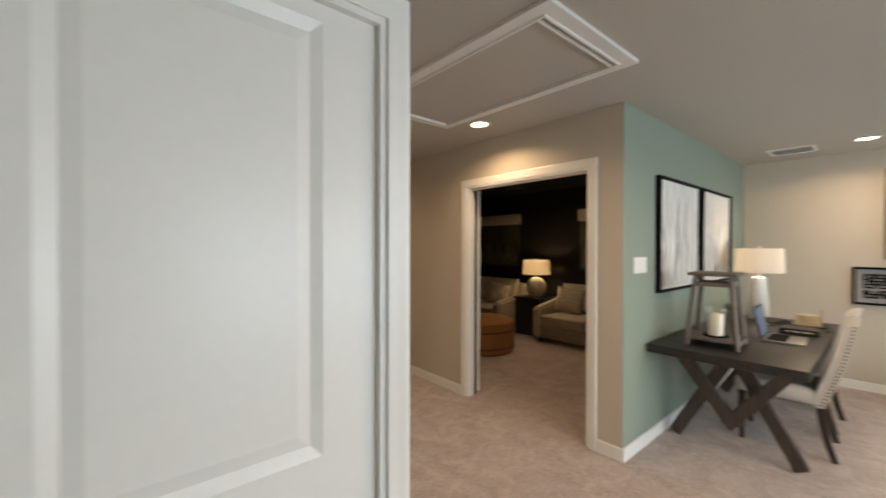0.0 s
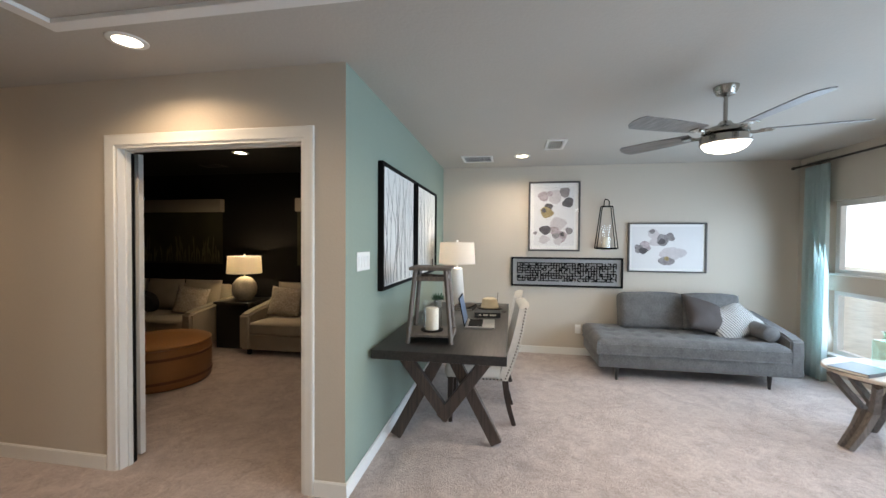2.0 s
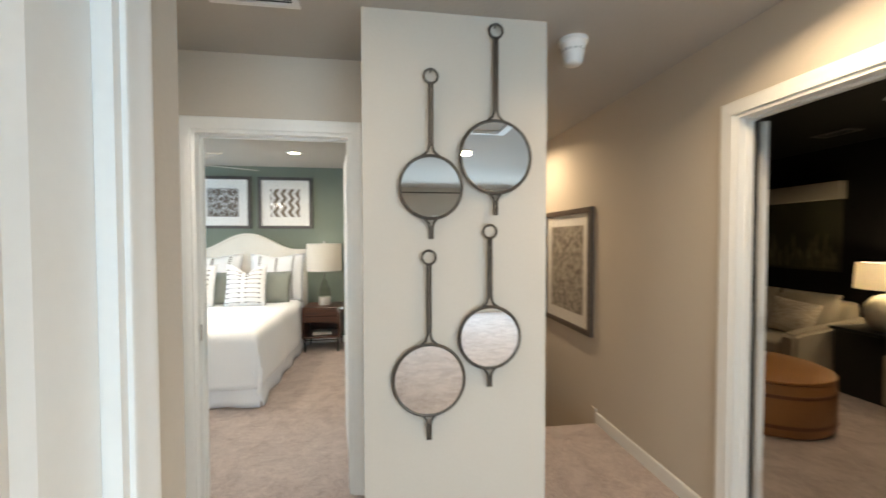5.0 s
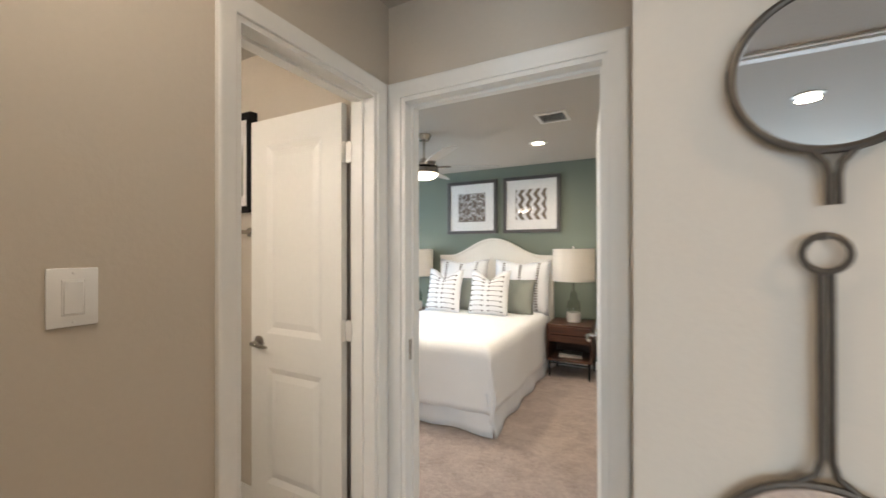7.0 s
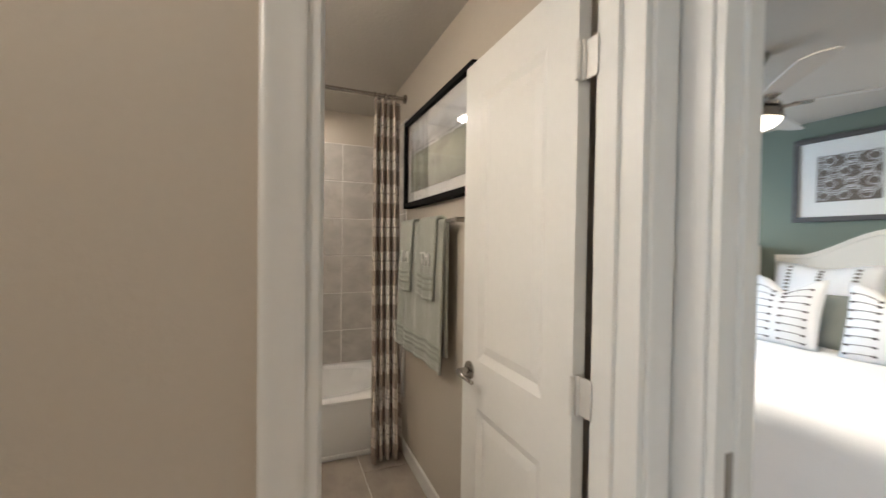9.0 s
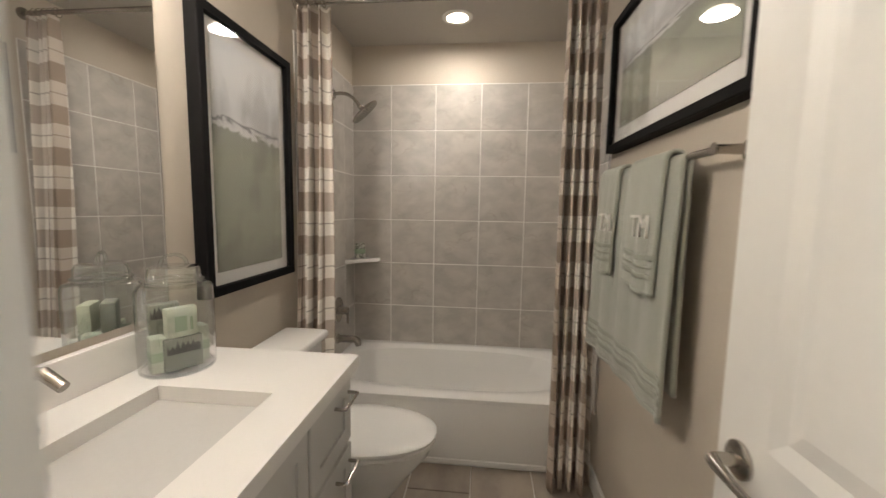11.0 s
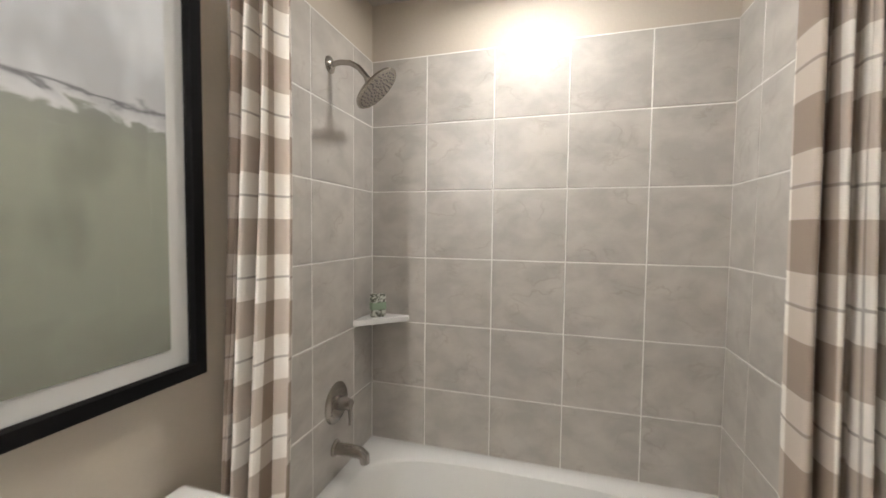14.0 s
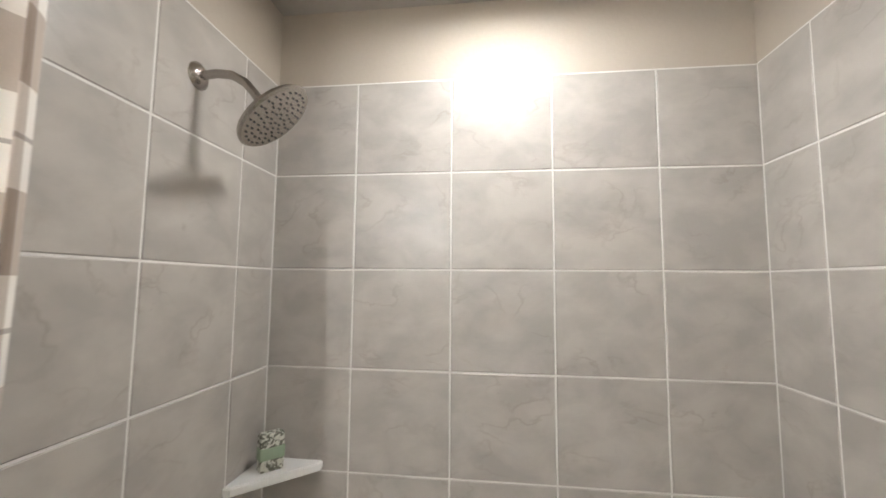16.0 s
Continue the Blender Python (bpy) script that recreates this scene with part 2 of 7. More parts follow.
M_PLASTIC = mat("white_plastic", (0.80, 0.79, 0.76), 0.35, var=0.01, bump=0.0)
M_LAMPGLOW = glow("lit_lens", (1.0, 0.86, 0.66), 14.0)
M_FANGLOW = glow("lit_fan_lens", (1.0, 0.90, 0.76), 7.0)

# ---- building helpers ----


def box(bm, lo, hi, mi=None):
    v = [bm.verts.new((x, y, z)) for z in (lo[2], hi[2]) for y in (lo[1], hi[1]) for x in (lo[0], hi[0])]
    faces = {"-z": (0, 2, 3, 1), "+z": (4, 5, 7, 6), "-y": (0, 1, 5, 4), "+y": (2, 6, 7, 3), "-x": (0, 4, 6, 2), "+x": (1, 3, 7, 5)}
    for k, idx in faces.items():
        f = bm.faces.new([v[i] for i in idx])
        if mi:
            f.material_index = mi.get(k, 0)
    return v


def finish(name, bm, materials, parent=None, label="", smooth=False):
    me = bpy.data.meshes.new(name)
    bm.normal_update()
    bm.to_mesh(me)
    bm.free()
    for m in materials if isinstance(materials, (list, tuple)) else [materials]:
        me.materials.append(m)
    if smooth:
        me.shade_smooth()
        if smooth != "all":
            me.set_sharp_from_angle(angle=radians(40))
    ob = new(name, me)
    if parent:
        ob.parent = parent
    if label:
        ob["label"] = label
    return ob


def part(name, bm, material, parent, label="", smooth=True):
    return finish(name, bm, material, parent, label, smooth)


def thing(name, label, category, m=None, group="", kind=""):
    ob = new(name)
    ob.empty_display_size = 0.1
    if m is not None:
        ob.matrix_world = m
    return tagged(ob, label, category, group, kind)


def rbox(lo, hi, r=0.01, seg=2, taper=None):
    """A box with rounded edges, as a bmesh."""
    bm = bmesh.new()
    box(bm, lo, hi)
    r = min(r, *(0.49 * (hi[i] - lo[i]) for i in range(3)))
    bmesh.ops.bevel(bm, geom=bm.edges[:], offset=r, segments=seg, profile=0.5, affect="EDGES")
    bmesh.ops.recalc_face_normals(bm, faces=bm.faces[:])
    return bm


def lathe(profile, n=32, closed=True):
    """A turned body: profile is a list of (radius, height) from bottom to top."""
    bm = bmesh.new()
    rings = []
    for r, z in profile:
        if r < 1e-5:
            rings.append([bm.verts.new((0, 0, z))])
        else:
            rings.append([bm.verts.new((r * math.cos(2 * math.pi * i / n), r * math.sin(2 * math.pi * i / n), z)) for i in range(n)])
    for a, b in zip(rings, rings[1:]):
        for i in range(n):
            j = (i + 1) % n
            if len(a) == 1:
                bm.faces.new((a[0], b[j], b[i])) if len(b) > 1 else None
            elif len(b) == 1:
                bm.faces.new((a[i], a[j], b[0]))
            else:
                bm.faces.new((a[i], a[j], b[j], b[i]))
    bmesh.ops.recalc_face_normals(bm, faces=bm.faces[:])
    return bm


def tube(points, radius, n=10, radii=None):
    """A round bar along points."""
    bm = bmesh.new()
    pts = [Vector(p) for p in points]
    rings = []
    ref = None
    for k, p in enumerate(pts):
        d = (pts[min(k + 1, len(pts) - 1)] - pts[max(k - 1, 0)]).normalized()
        if ref is None:
            ref = d.orthogonal().normalized()
        ref = (ref - d * ref.dot(d)).normalized()
        side = d.cross(ref)
        r = radii[k] if radii else radius
        rings.append([bm.verts.new(p + r * (math.cos(2 * math.pi * i / n) * ref + math.sin(2 * math.pi * i / n) * side)) for i in range(n)])
    for a, b in zip(rings, rings[1:]):
        for i in range(n):
            j = (i + 1) % n
            bm.faces.new((a[i], a[j], b[j], b[i]))
    bm.faces.new(rings[0][::-1])
    bm.faces.new(rings[-1])
    bmesh.ops.recalc_face_normals(bm, faces=bm.faces[:])
    return bm


def ring(r, thick, z=0.0, axis="z", n=40, m=8):
    """A torus round the z or the y axis."""
    bm = bmesh.new()
    rows = []
    for i in range(n):
        a = 2 * math.pi * i / n
        row = []
        for j in range(m):
            b = 2 * math.pi * j / m
            q = (r + thick * math.cos(b))
            p = (q * math.cos(a), q * math.sin(a), thick * math.sin(b))
            row.append(bm.verts.new((p[0], p[1], p[2] + z) if axis == "z" else (p[0], p[2], p[1] + z)))
        rows.append(row)
    for i in range(n):
        for j in range(m):
            bm.faces.new((rows[i][j], rows[(i + 1) % n][j], rows[(i + 1) % n][(j + 1) % m], rows[i][(j + 1) % m]))
    bmesh.ops.recalc_face_normals(bm, faces=bm.faces[:])
    return bm


def disc(r, y, n=40):
    bm = bmesh.new()
    bm.faces.new([bm.verts.new((r * math.cos(2 * math.pi * i / n), y, r * math.sin(2 * math.pi * i / n))) for i in range(n)])
    return bm


def beam(a, b, w, t):
    """A straight squared bar from a to b, w wide in the upright plane, t thick across."""
    a, b = Vector(a), Vector(b)
    d = b - a
    bm = rbox((0, -t / 2, -w / 2), (d.length, t / 2, w / 2), 0.004, 1)
    bmesh.ops.transform(bm, matrix=Matrix.Translation(a) @ d.to_track_quat("X", "Z").to_matrix().to_4x4(), verts=bm.verts[:])
    return bm


def moved(bm, m):
    bmesh.ops.transform(bm, matrix=m, verts=bm.verts[:])
    return bm


def joined(*bms):
    me = bpy.data.meshes.new("scratch")
    out = bmesh.new()
    for b in bms:
        b.to_mesh(me)
        b.free()
        out.from_mesh(me)
    bpy.data.meshes.remove(me)
    return out


def setting(name, bm, materials, label, category, smooth=False):
    return tagged(finish(name, bm, materials, smooth=smooth), label, category, kind="structure")


def wall(name, boxes, mats, sides, label):
    bm = bmesh.new()
    for b in boxes:
        box(bm, b[:3], b[3:], sides)
    return setting(name, bm, mats, label, "wall")


# ---- the large structure ----
H = 2.44
DOOR = 2.035
TD = [M_TAN, M_DARK, M_GREEN, M_BEDGREEN]
wall("wall_loft_door", [(2.84, 1.395, 0, 2.95, 1.645, H), (2.84, 2.915, 0, 2.95, 4.1, H), (2.84, 4.1, -3.0, 2.95, 8.6, H), (2.84, 1.645, DOOR, 2.95, 2.915, H)],
     TD, {"+x": 1, "-y": 2}, "tan painted wall with a double doorway")
wall("wall_green", [(2.95, 1.395, 0, 6.03, 1.5, H)], TD, {"-y": 2, "+y": 1}, "sage green painted wall behind the desk")
wall("wall_sofa", [(6.03, -3.0, 0, 6.18, 1.45, H)], TD, {}, "light tan painted wall behind the sofa")
wall("wall_dark_east", [(6.03, 1.5, 0, 6.18, 7.1, H)], TD, {"-x": 1}, "black painted wall of the dark room")
wall("wall_dark_north", [(2.95, 7.0, 0, 6.03, 7.1, H)], TD, {"-y": 1}, "black painted end wall of the dark room")
wall("wall_west", [(-1.05, -3.0, 0, -0.9, 1.04, H)], TD, {}, "tan painted wall of the loft")
WIN = [(0.86, 1.92), (2.09, 3.15), (3.32, 4.38), (4.55, 5.61)]
wb = [(-0.9, -3.0, 0, 0.86, -2.85, H), (1.92, -3.0, 0, 2.09, -2.85, H), (3.15, -3.0, 0, 3.32, -2.85, H), (4.38, -3.0, 0, 4.55, -2.85, H), (5.61, -3.0, 0, 6.03, -2.85, H)]
for a, b in WIN:
    wb += [(a, -3.0, 0, b, -2.85, 0.28), (a, -3.0, 0.97, b, -2.85, 1.13), (a, -3.0, 1.91, b, -2.85, H)]
wall("wall_window", wb, TD, {}, "tan painted wall with stacked windows")
wall("wall_closet_south", [(-0.9, 1.04, 0, -0.05, 1.15, H), (0.733, 1.04, 0, 0.80, 1.15, H), (-0.05, 1.04, DOOR, 0.733, 1.15, H)], TD, {}, "tan wall round a white panel door")
wall("wall_closet_east", [(0.67, 1.15, 0, 0.775, 1.24, H), (0.67, 1.99, 0, 0.775, 2.17, H), (0.67, 1.24, DOOR, 0.775, 1.99, H)], TD, {}, "tan wall with a closet door")
wall("wall_closet_north", [(0.125, 2.06, 0, 0.67, 2.17, H)], TD, {}, "tan painted wall beside the hall nook")
wall("wall_bath_entry", [(0.0, 1.9, 0, 0.125, 2.787, H), (0.0, 3.42, 0, 0.125, 3.505, H), (0.0, 2.787, DOOR, 0.125, 3.42, H)], TD, {}, "tan painted wall with the bathroom doorway")
wall("wall_bedroom_door", [(-2.75, 3.505, 0, 0.19, 3.62, H), (1.012, 3.505, 0, 1.42, 3.62, H), (0.19, 3.505, DOOR, 1.012, 3.62, H)], TD, {}, "tan painted wall with the bedroom doorway")
wall("wall_mirrors", [(1.104, 2.987, 0, 1.82, 3.10, H), (1.104, 3.10, 0, 1.2, 3.505, H), (1.82, 2.987, 0, 1.935, 4.1, H), (1.82, 4.1, -3.0, 1.935, 8.6, H)], TD, {}, "pale tan painted wall that carries the hanging mirrors")
wall("wall_stair_end", [(1.82, 8.6, -3.0, 2.95, 8.7, H)], TD, {}, "tan painted wall at the foot of the stairs")
wall("wall_bath_vanity", [(-2.75, 1.9, 0, 0.0, 2.007, H)], TD, {}, "tan painted bathroom wall behind the vanity")
wall("wall_bath_tub", [(-2.75, 2.007, 0, -2.628, 3.505, H)], TD, {}, "tan painted wall above the tub tiles")
wall("wall_bedroom_head", [(-3.1, 6.9, 0, 1.42, 7.0, H)], TD, {"-y": 3}, "deep green painted wall behind the bed")
wall("wall_bedroom_east", [(1.30, 3.62, 0, 1.42, 6.9, H)], TD, {}, "tan painted bedroom wall")
wall("wall_bedroom_west", [(-3.1, 3.505, 0, -3.0, 4.6, H), (-3.1, 6.0, 0, -3.0, 6.9, H), (-3.1, 4.6, 0, -3.0, 6.0, 0.8), (-3.1, 4.6, 2.1, -3.0, 6.0, H), (-3.0, 3.505, 0, -2.75, 3.62, H)], TD, {}, "tan painted bedroom wall with a window")

bm = bmesh.new()
for b in [(-1.05, -3.0, -0.2, 6.18, 2.0, 0), (0.06, 2.0, -0.2, 6.18, 3.55, 0), (1.90, 3.55, -0.2, 6.18, 4.098, 0), (2.90, 4.1, -0.2, 6.18, 7.1, 0), (-3.1, 3.55, -0.2, 1.90, 7.0, 0)]:
    box(bm, b[:3], b[3:])
setting("floor", bm, M_CARPET, "greige cut-pile carpet over the whole floor", "carpet")
bm = bmesh.new()
for b in [(-1.05, -3.0, H, 6.18, 1.45, H + 0.1), (-3.1, 1.45, H, 2.9, 8.7, H + 0.1)]:
    box(bm, b[:3], b[3:])
setting("ceiling", bm, M_CEIL, "pale grey textured ceiling", "ceiling")
bm = bmesh.new()
box(bm, (2.9, 1.45, H), (6.18, 7.1, H + 0.1))
setting("ceiling_dark", bm, M_DARK, "black painted ceiling of the dark room", "ceiling")

# stairs going down beyond the landing
bm = bmesh.new()
for i in range(15):
    box(bm, (1.937, 4.1 + 0.265 * i, -3.0), (2.838, 4.1 + 0.265 * (i + 1), -0.18 * (i + 1)))
box(bm, (1.937, 4.1 + 0.265 * 15, -3.0), (2.838, 8.6, -2.72))
setting("stairs", bm, M_CARPET, "carpeted stairs leading down beside the wall", "stairs")

# ground outside
bm = bmesh.new()
bmesh.ops.create_grid(bm, x_segments=1, y_segments=1, size=900)
moved(bm, pose(0, -890, -3.3))
M_GRASS = mat("pale_dry_ground", (0.42, 0.42, 0.36), 0.95, var=0.35, scale=0.05, fine=1.5)
M_HAZE = glow("bright_haze", (0.82, 0.92, 1.0), 1.7)
hz = bmesh.new()
box(hz, (-90, -70.5, -4), (100, -70, 60))
setting("backdrop", hz, M_HAZE, "bright hazy sky beyond the field", "sky")
setting("ground", bm, M_GRASS, "sunlit pale dry field outside", "ground")


def baseboard(runs):
    bm = bmesh.new()
    for x0, y0, x1, y1 in runs:
        box(bm, (x0, y0, 0), (x1, y1, 0.085))
        if x1 - x0 > y1 - y0:
            box(bm, (x0, y0 + 0.004, 0.085), (x1, y1 - 0.004, 0.092))
        else:
            box(bm, (x0 + 0.004, y0, 0.085), (x1 - 0.004, y1, 0.092))
    return setting("baseboard", bm, M_WHITE, "white painted baseboard", "baseboard")


baseboard([(2.826, 1.381, 2.84, 1.578), (2.826, 2.982, 2.84, 4.12), (2.84, 1.381, 6.016, 1.395), (6.016, -2.836, 6.03, 1.381), (-0.886, -2.85, 6.016, -2.836), (-0.9, -2.85, -0.886, 1.026)])
baseboard([(1.104, 2.973, 1.949, 2.987), (1.935, 2.987, 1.949, 4.1), (1.090, 2.973, 1.104, 3.49), (0.125, 2.17, 0.139, 2.732), (0.139, 2.17, 0.789, 2.184), (0.775, 2.058, 0.789, 2.17)])
baseboard([(-1.80, 3.491, -0.02, 3.505), (-3.0, 6.886, 1.30, 6.9), (1.286, 3.62, 1.30, 6.886)])


def casing(name, axis, at, lo, hi, side, thick=0.11, w=0.064):
    """White door casing on both faces and a jamb lining, for an opening from lo to hi along axis, in a wall whose two faces are at and at + thick * side."""
    bm = bmesh.new()

    def put(a0, b0, z0, a1, b1, z1):
        a0, a1, b0, b1 = min(a0, a1), max(a0, a1), min(b0, b1), max(b0, b1)
        box(bm, (a0, b0, z0) if axis == "x" else (b0, a0, z0), (a1, b1, z1) if axis == "x" else (b1, a1, z1))

    back = at + thick * side
    moulding = ((0, 0), (0, 0.0085), (0.003, 0.0105), (0.012, 0.0108), (0.024, 0.0112), (0.036, 0.0128), (0.046, 0.0152), (0.054, 0.0165), (0.060, 0.0160), (0.063, 0.0135), (0.064, 0.0110), (0.064, 0))
    for f, s in ((at, -side), (back, side)):
        rows = []
        for q, d in [(q * w / 0.064, d) for q, d in moulding]:
            corners = ((lo - q, 0), (lo - q, DOOR + q), (hi + q, DOOR + q), (hi + q, 0))
            rows.append([bm.verts.new((a, f + s * d, z) if axis == "x" else (f + s * d, a, z)) for a, z in corners])
        for r0, r1 in zip(rows, rows[1:]):
            for k in range(3):
                bm.faces.new((r0[k], r0[k + 1], r1[k + 1], r1[k]))
    j = 0.018
    put(lo, at, 0, lo + j, back, DOOR)
    put(hi - j, at, 0, hi, back, DOOR)
    put(lo + j, at, DOOR - j, hi - j, back, DOOR)
    st = at + side * thick * 0.45
    put(lo + j, st, 0, lo + j + 0.011, st + side * 0.03, DOOR - j)
    put(hi - j - 0.011, st, 0, hi - j, st + side * 0.03, DOOR - j)
    put(lo + j + 0.011, st, DOOR - j - 0.011, hi - j - 0.011, st + side * 0.03, DOOR - j)
    bmesh.ops.recalc_face_normals(bm, faces=bm.faces[:])
    return setting(name, bm, M_WHITE, "white painted door casing and jamb", "door frame", smooth=True)


frame_dark = casing("door_frame_1", "y", 2.84, 1.645, 2.915, 1, 0.11)
# black strip puts the shade between stop and door leaf into colour
bm = bmesh.new()
box(bm, (2.920, 2.8945, 0), (2.9515, 2.897, DOOR - 0.03))
part("hinge_shade_strip", bm, M_DARK, frame_dark, "black strip for the shade on the hinge side of the jamb", smooth=False)
casing("door_frame_2", "y", 0.125, 2.787, 3.42, -1, 0.125, 0.057)
casing("door_frame_3", "x", 3.505, 0.19, 1.012, 1, 0.115)
casing("door_frame_4", "x", 1.04, -0.05, 0.733, 1, 0.11)
casing("door_frame_5", "y", 0.775, 1.24, 1.99, -1, 0.105)


def door_leaf(name, width, m, label, lever=True, lever_sides=(1, -1), hinges=True, st=0.115, top_rail=0.13, wide_hinges=False):
    """A two-panel door leaf: hinge edge at the origin, running along +x, 35 mm thick in y, faces at y = 0 and -0.035."""
    height, t = 2.005, 0.035
    root = thing(name, label, "door", m)
    bm = bmesh.new()
    z1, z2, z3, z4 = 0.24, 0.80, 0.965, height - top_rail
    core = 0.010
    box(bm, (0, -t, 0), (st, 0, height))
    box(bm, (width - st, -t, 0), (width, 0, height))
    for a, b in ((0, z1), (z2, z3), (z4, height)):
        box(bm, (st, -t, a), (width - st, 0, b))
    for a, b in ((z1, z2), (z3, z4)):
        box(bm, (st, -t + core, a), (width - st, -core, b))
        for s, y0, y1 in ((1, -core, 0.0), (-1, -t, -t + core)):
            # sloped moulding round the panel
            e = 0.028
            o = [(st, a), (width - st, a), (width - st, b), (st, b)]
            i = [(st + e, a + e), (width - st - e, a + e), (width - st - e, b - e), (st + e, b - e)]
            i2 = [(st + e + 0.03, a + e + 0.03), (width - st - e - 0.03, a + e + 0.03), (width - st - e - 0.03, b - e - 0.03), (st + e + 0.03, b - e - 0.03)]
            yo = 0.0 if s == 1 else -t
            yi = -core + 0.0006 if s == 1 else -t + core - 0.0006
            yp = -core * 0.35 if s == 1 else -t + core * 0.35
            vo = [bm.verts.new((x, yo, z)) for x, z in o]
            vi = [bm.verts.new((x, yi, z)) for x, z in i]
            vp = [bm.verts.new((x, yp, z)) for x, z in i2]
            for k in range(4):
                k2 = (k + 1) % 4
                q = (vo[k], vo[k2], vi[k2], vi[k])
                q2 = (vi[k], vi[k2], vp[k2], vp[k])
                bm.faces.new(q if s == -1 else q[::-1])
                bm.faces.new(q2 if s == -1 else q2[::-1])
            bm.faces.new(vp if s == -1 else vp[::-1])
    part("leaf", bm, M_WHITE, root, smooth=False)
    if lever:
        for s in lever_sides:
            y = 0.0 if s == 1 else -t
            rose = lathe([(0, 0), (0.032, 0), (0.032, 0.006), (0.027, 0.010), (0.012, 0.012), (0.010, 0.045), (0, 0.045)], 24)
            hx = width - 0.062
            moved(rose, Matrix.Translation((hx, y, 0.915)) @ Matrix.Rotation(radians(-90 * s), 4, "X"))
            hd = part("rose", rose, M_NICKEL, root, "brushed nickel lever rose")
            lv = tube([(hx, y + s * 0.045, 0.915), (hx - 0.02, y + s * 0.050, 0.915), (hx - 0.06, y + s * 0.050, 0.913), (hx - 0.105, y + s * 0.045, 0.908)], 0.009, 10, [0.011, 0.010, 0.008, 0.007])
            part("lever", lv, M_NICKEL, hd)
    if hinges:
        for z in (0.25, 1.02, 1.79):
            hb = joined(tube([(-0.004, 0.005, z - 0.045), (-0.004, 0.005, z + 0.045)], 0.006, 8), rbox((-0.002, -0.032, z - 0.045), (-0.0005, 0.004, z + 0.045), 0.0004, 1))
            if wide_hinges:
                hb = joined(hb, rbox((-0.046, -0.0150, z - 0.045), (-0.007, -0.0125, z + 0.045), 0.001, 1), rbox((-0.003, -0.034, z - 0.045), (0.0, 0.002, z + 0.045), 0.001, 1), tube([(-0.006, -0.010, z - 0.046), (-0.006, -0.010, z + 0.046)], 0.0055, 10))
            part("hinge", hb, M_HINGE, root, "satin steel butt hinge")
    return root


# bathroom door, open along the bathroom wall; faces: y 3.375 toward the room
door_leaf("door_1", 0.59, pose(-0.038, 3.383, 0.012, 0, 0, 180), "white two-panel door standing open along the bathroom wall", wide_hinges=True)
door_leaf("door_2", 0.745, pose(0.990, 3.628, 0.012, 0, 0, 98.3), "white two-panel bedroom door standing open")
door_leaf("door_3", 0.745, pose(0.714, 1.095, 0.012, 0, 0, 180) @ pose(0, 0.035, 0), "white two-panel door closed in its frame", st=0.14, top_rail=0.04)
door_leaf("door_4", 0.71, pose(0.745, 1.971, 0.012, 0, 0, -90) @ pose(0, 0, 0), "white two-panel closet door closed in its frame", hinges=False)
door_leaf("door_5", 0.62, pose(3.002, 2.922, 0.012, 0, 0, 88), "white door leaf folded back against the dark room's wall", lever=False)
door_leaf("door_6", 0.62, pose(2.968, 1.66, 0.012, 0, 0, -4), "white door leaf standing open in the dark room", lever=False)

# ---- shared kinds of things ----


def sheet(u0, u1, nu, nv, f, thick=0.0):
    """A surface f(u, v) with u in u0..u1 and v in 0..1; carries (u, v) as its UV map."""
    bm = bmesh.new()
    uv = bm.loops.layers.uv.new("cloth")
    grid = [[bm.verts.new(f(u0 + (u1 - u0) * i / nu, j / nv)) for j in range(nv + 1)] for i in range(nu + 1)]
    for i in range(nu):
        for j in range(nv):
            fc = bm.faces.new((grid[i][j], grid[i + 1][j], grid[i + 1][j + 1], grid[i][j + 1]))
            for lp, (a, b) in zip(fc.loops, ((i, j), (i + 1, j), (i + 1, j + 1), (i, j + 1))):
                lp[uv].uv = (u0 + (u1 - u0) * a / nu, b / nv)
    if thick:
        bm.normal_update()
        back = [[bm.verts.new(v.co - v.normal * thick) for v in row] for row in grid]

        def close(quad, marks):
            fc = bm.faces.new(quad)
            for lp, (a, b) in zip(fc.loops, marks):
                lp[uv].uv = (u0 + (u1 - u0) * a / nu, b / nv)

        for i in range(nu):
            for j in range(nv):
                marks = ((i, j), (i, j + 1), (i + 1, j + 1), (i + 1, j))
                close([back[a][b] for a, b in marks], marks)
        rim = [(i, 0) for i in range(nu)] + [(nu, j) for j in range(nv)] + \
              [(i, nv) for i in range(nu, 0, -1)] + [(0, j) for j in range(nv, 0, -1)]
        for (a, b), (c, d) in zip(rim, rim[1:] + rim[:1]):
            close([grid[c][d], grid[a][b], back[a][b], back[c][d]], ((c, d), (a, b), (a, b), (c, d)))
    return bm


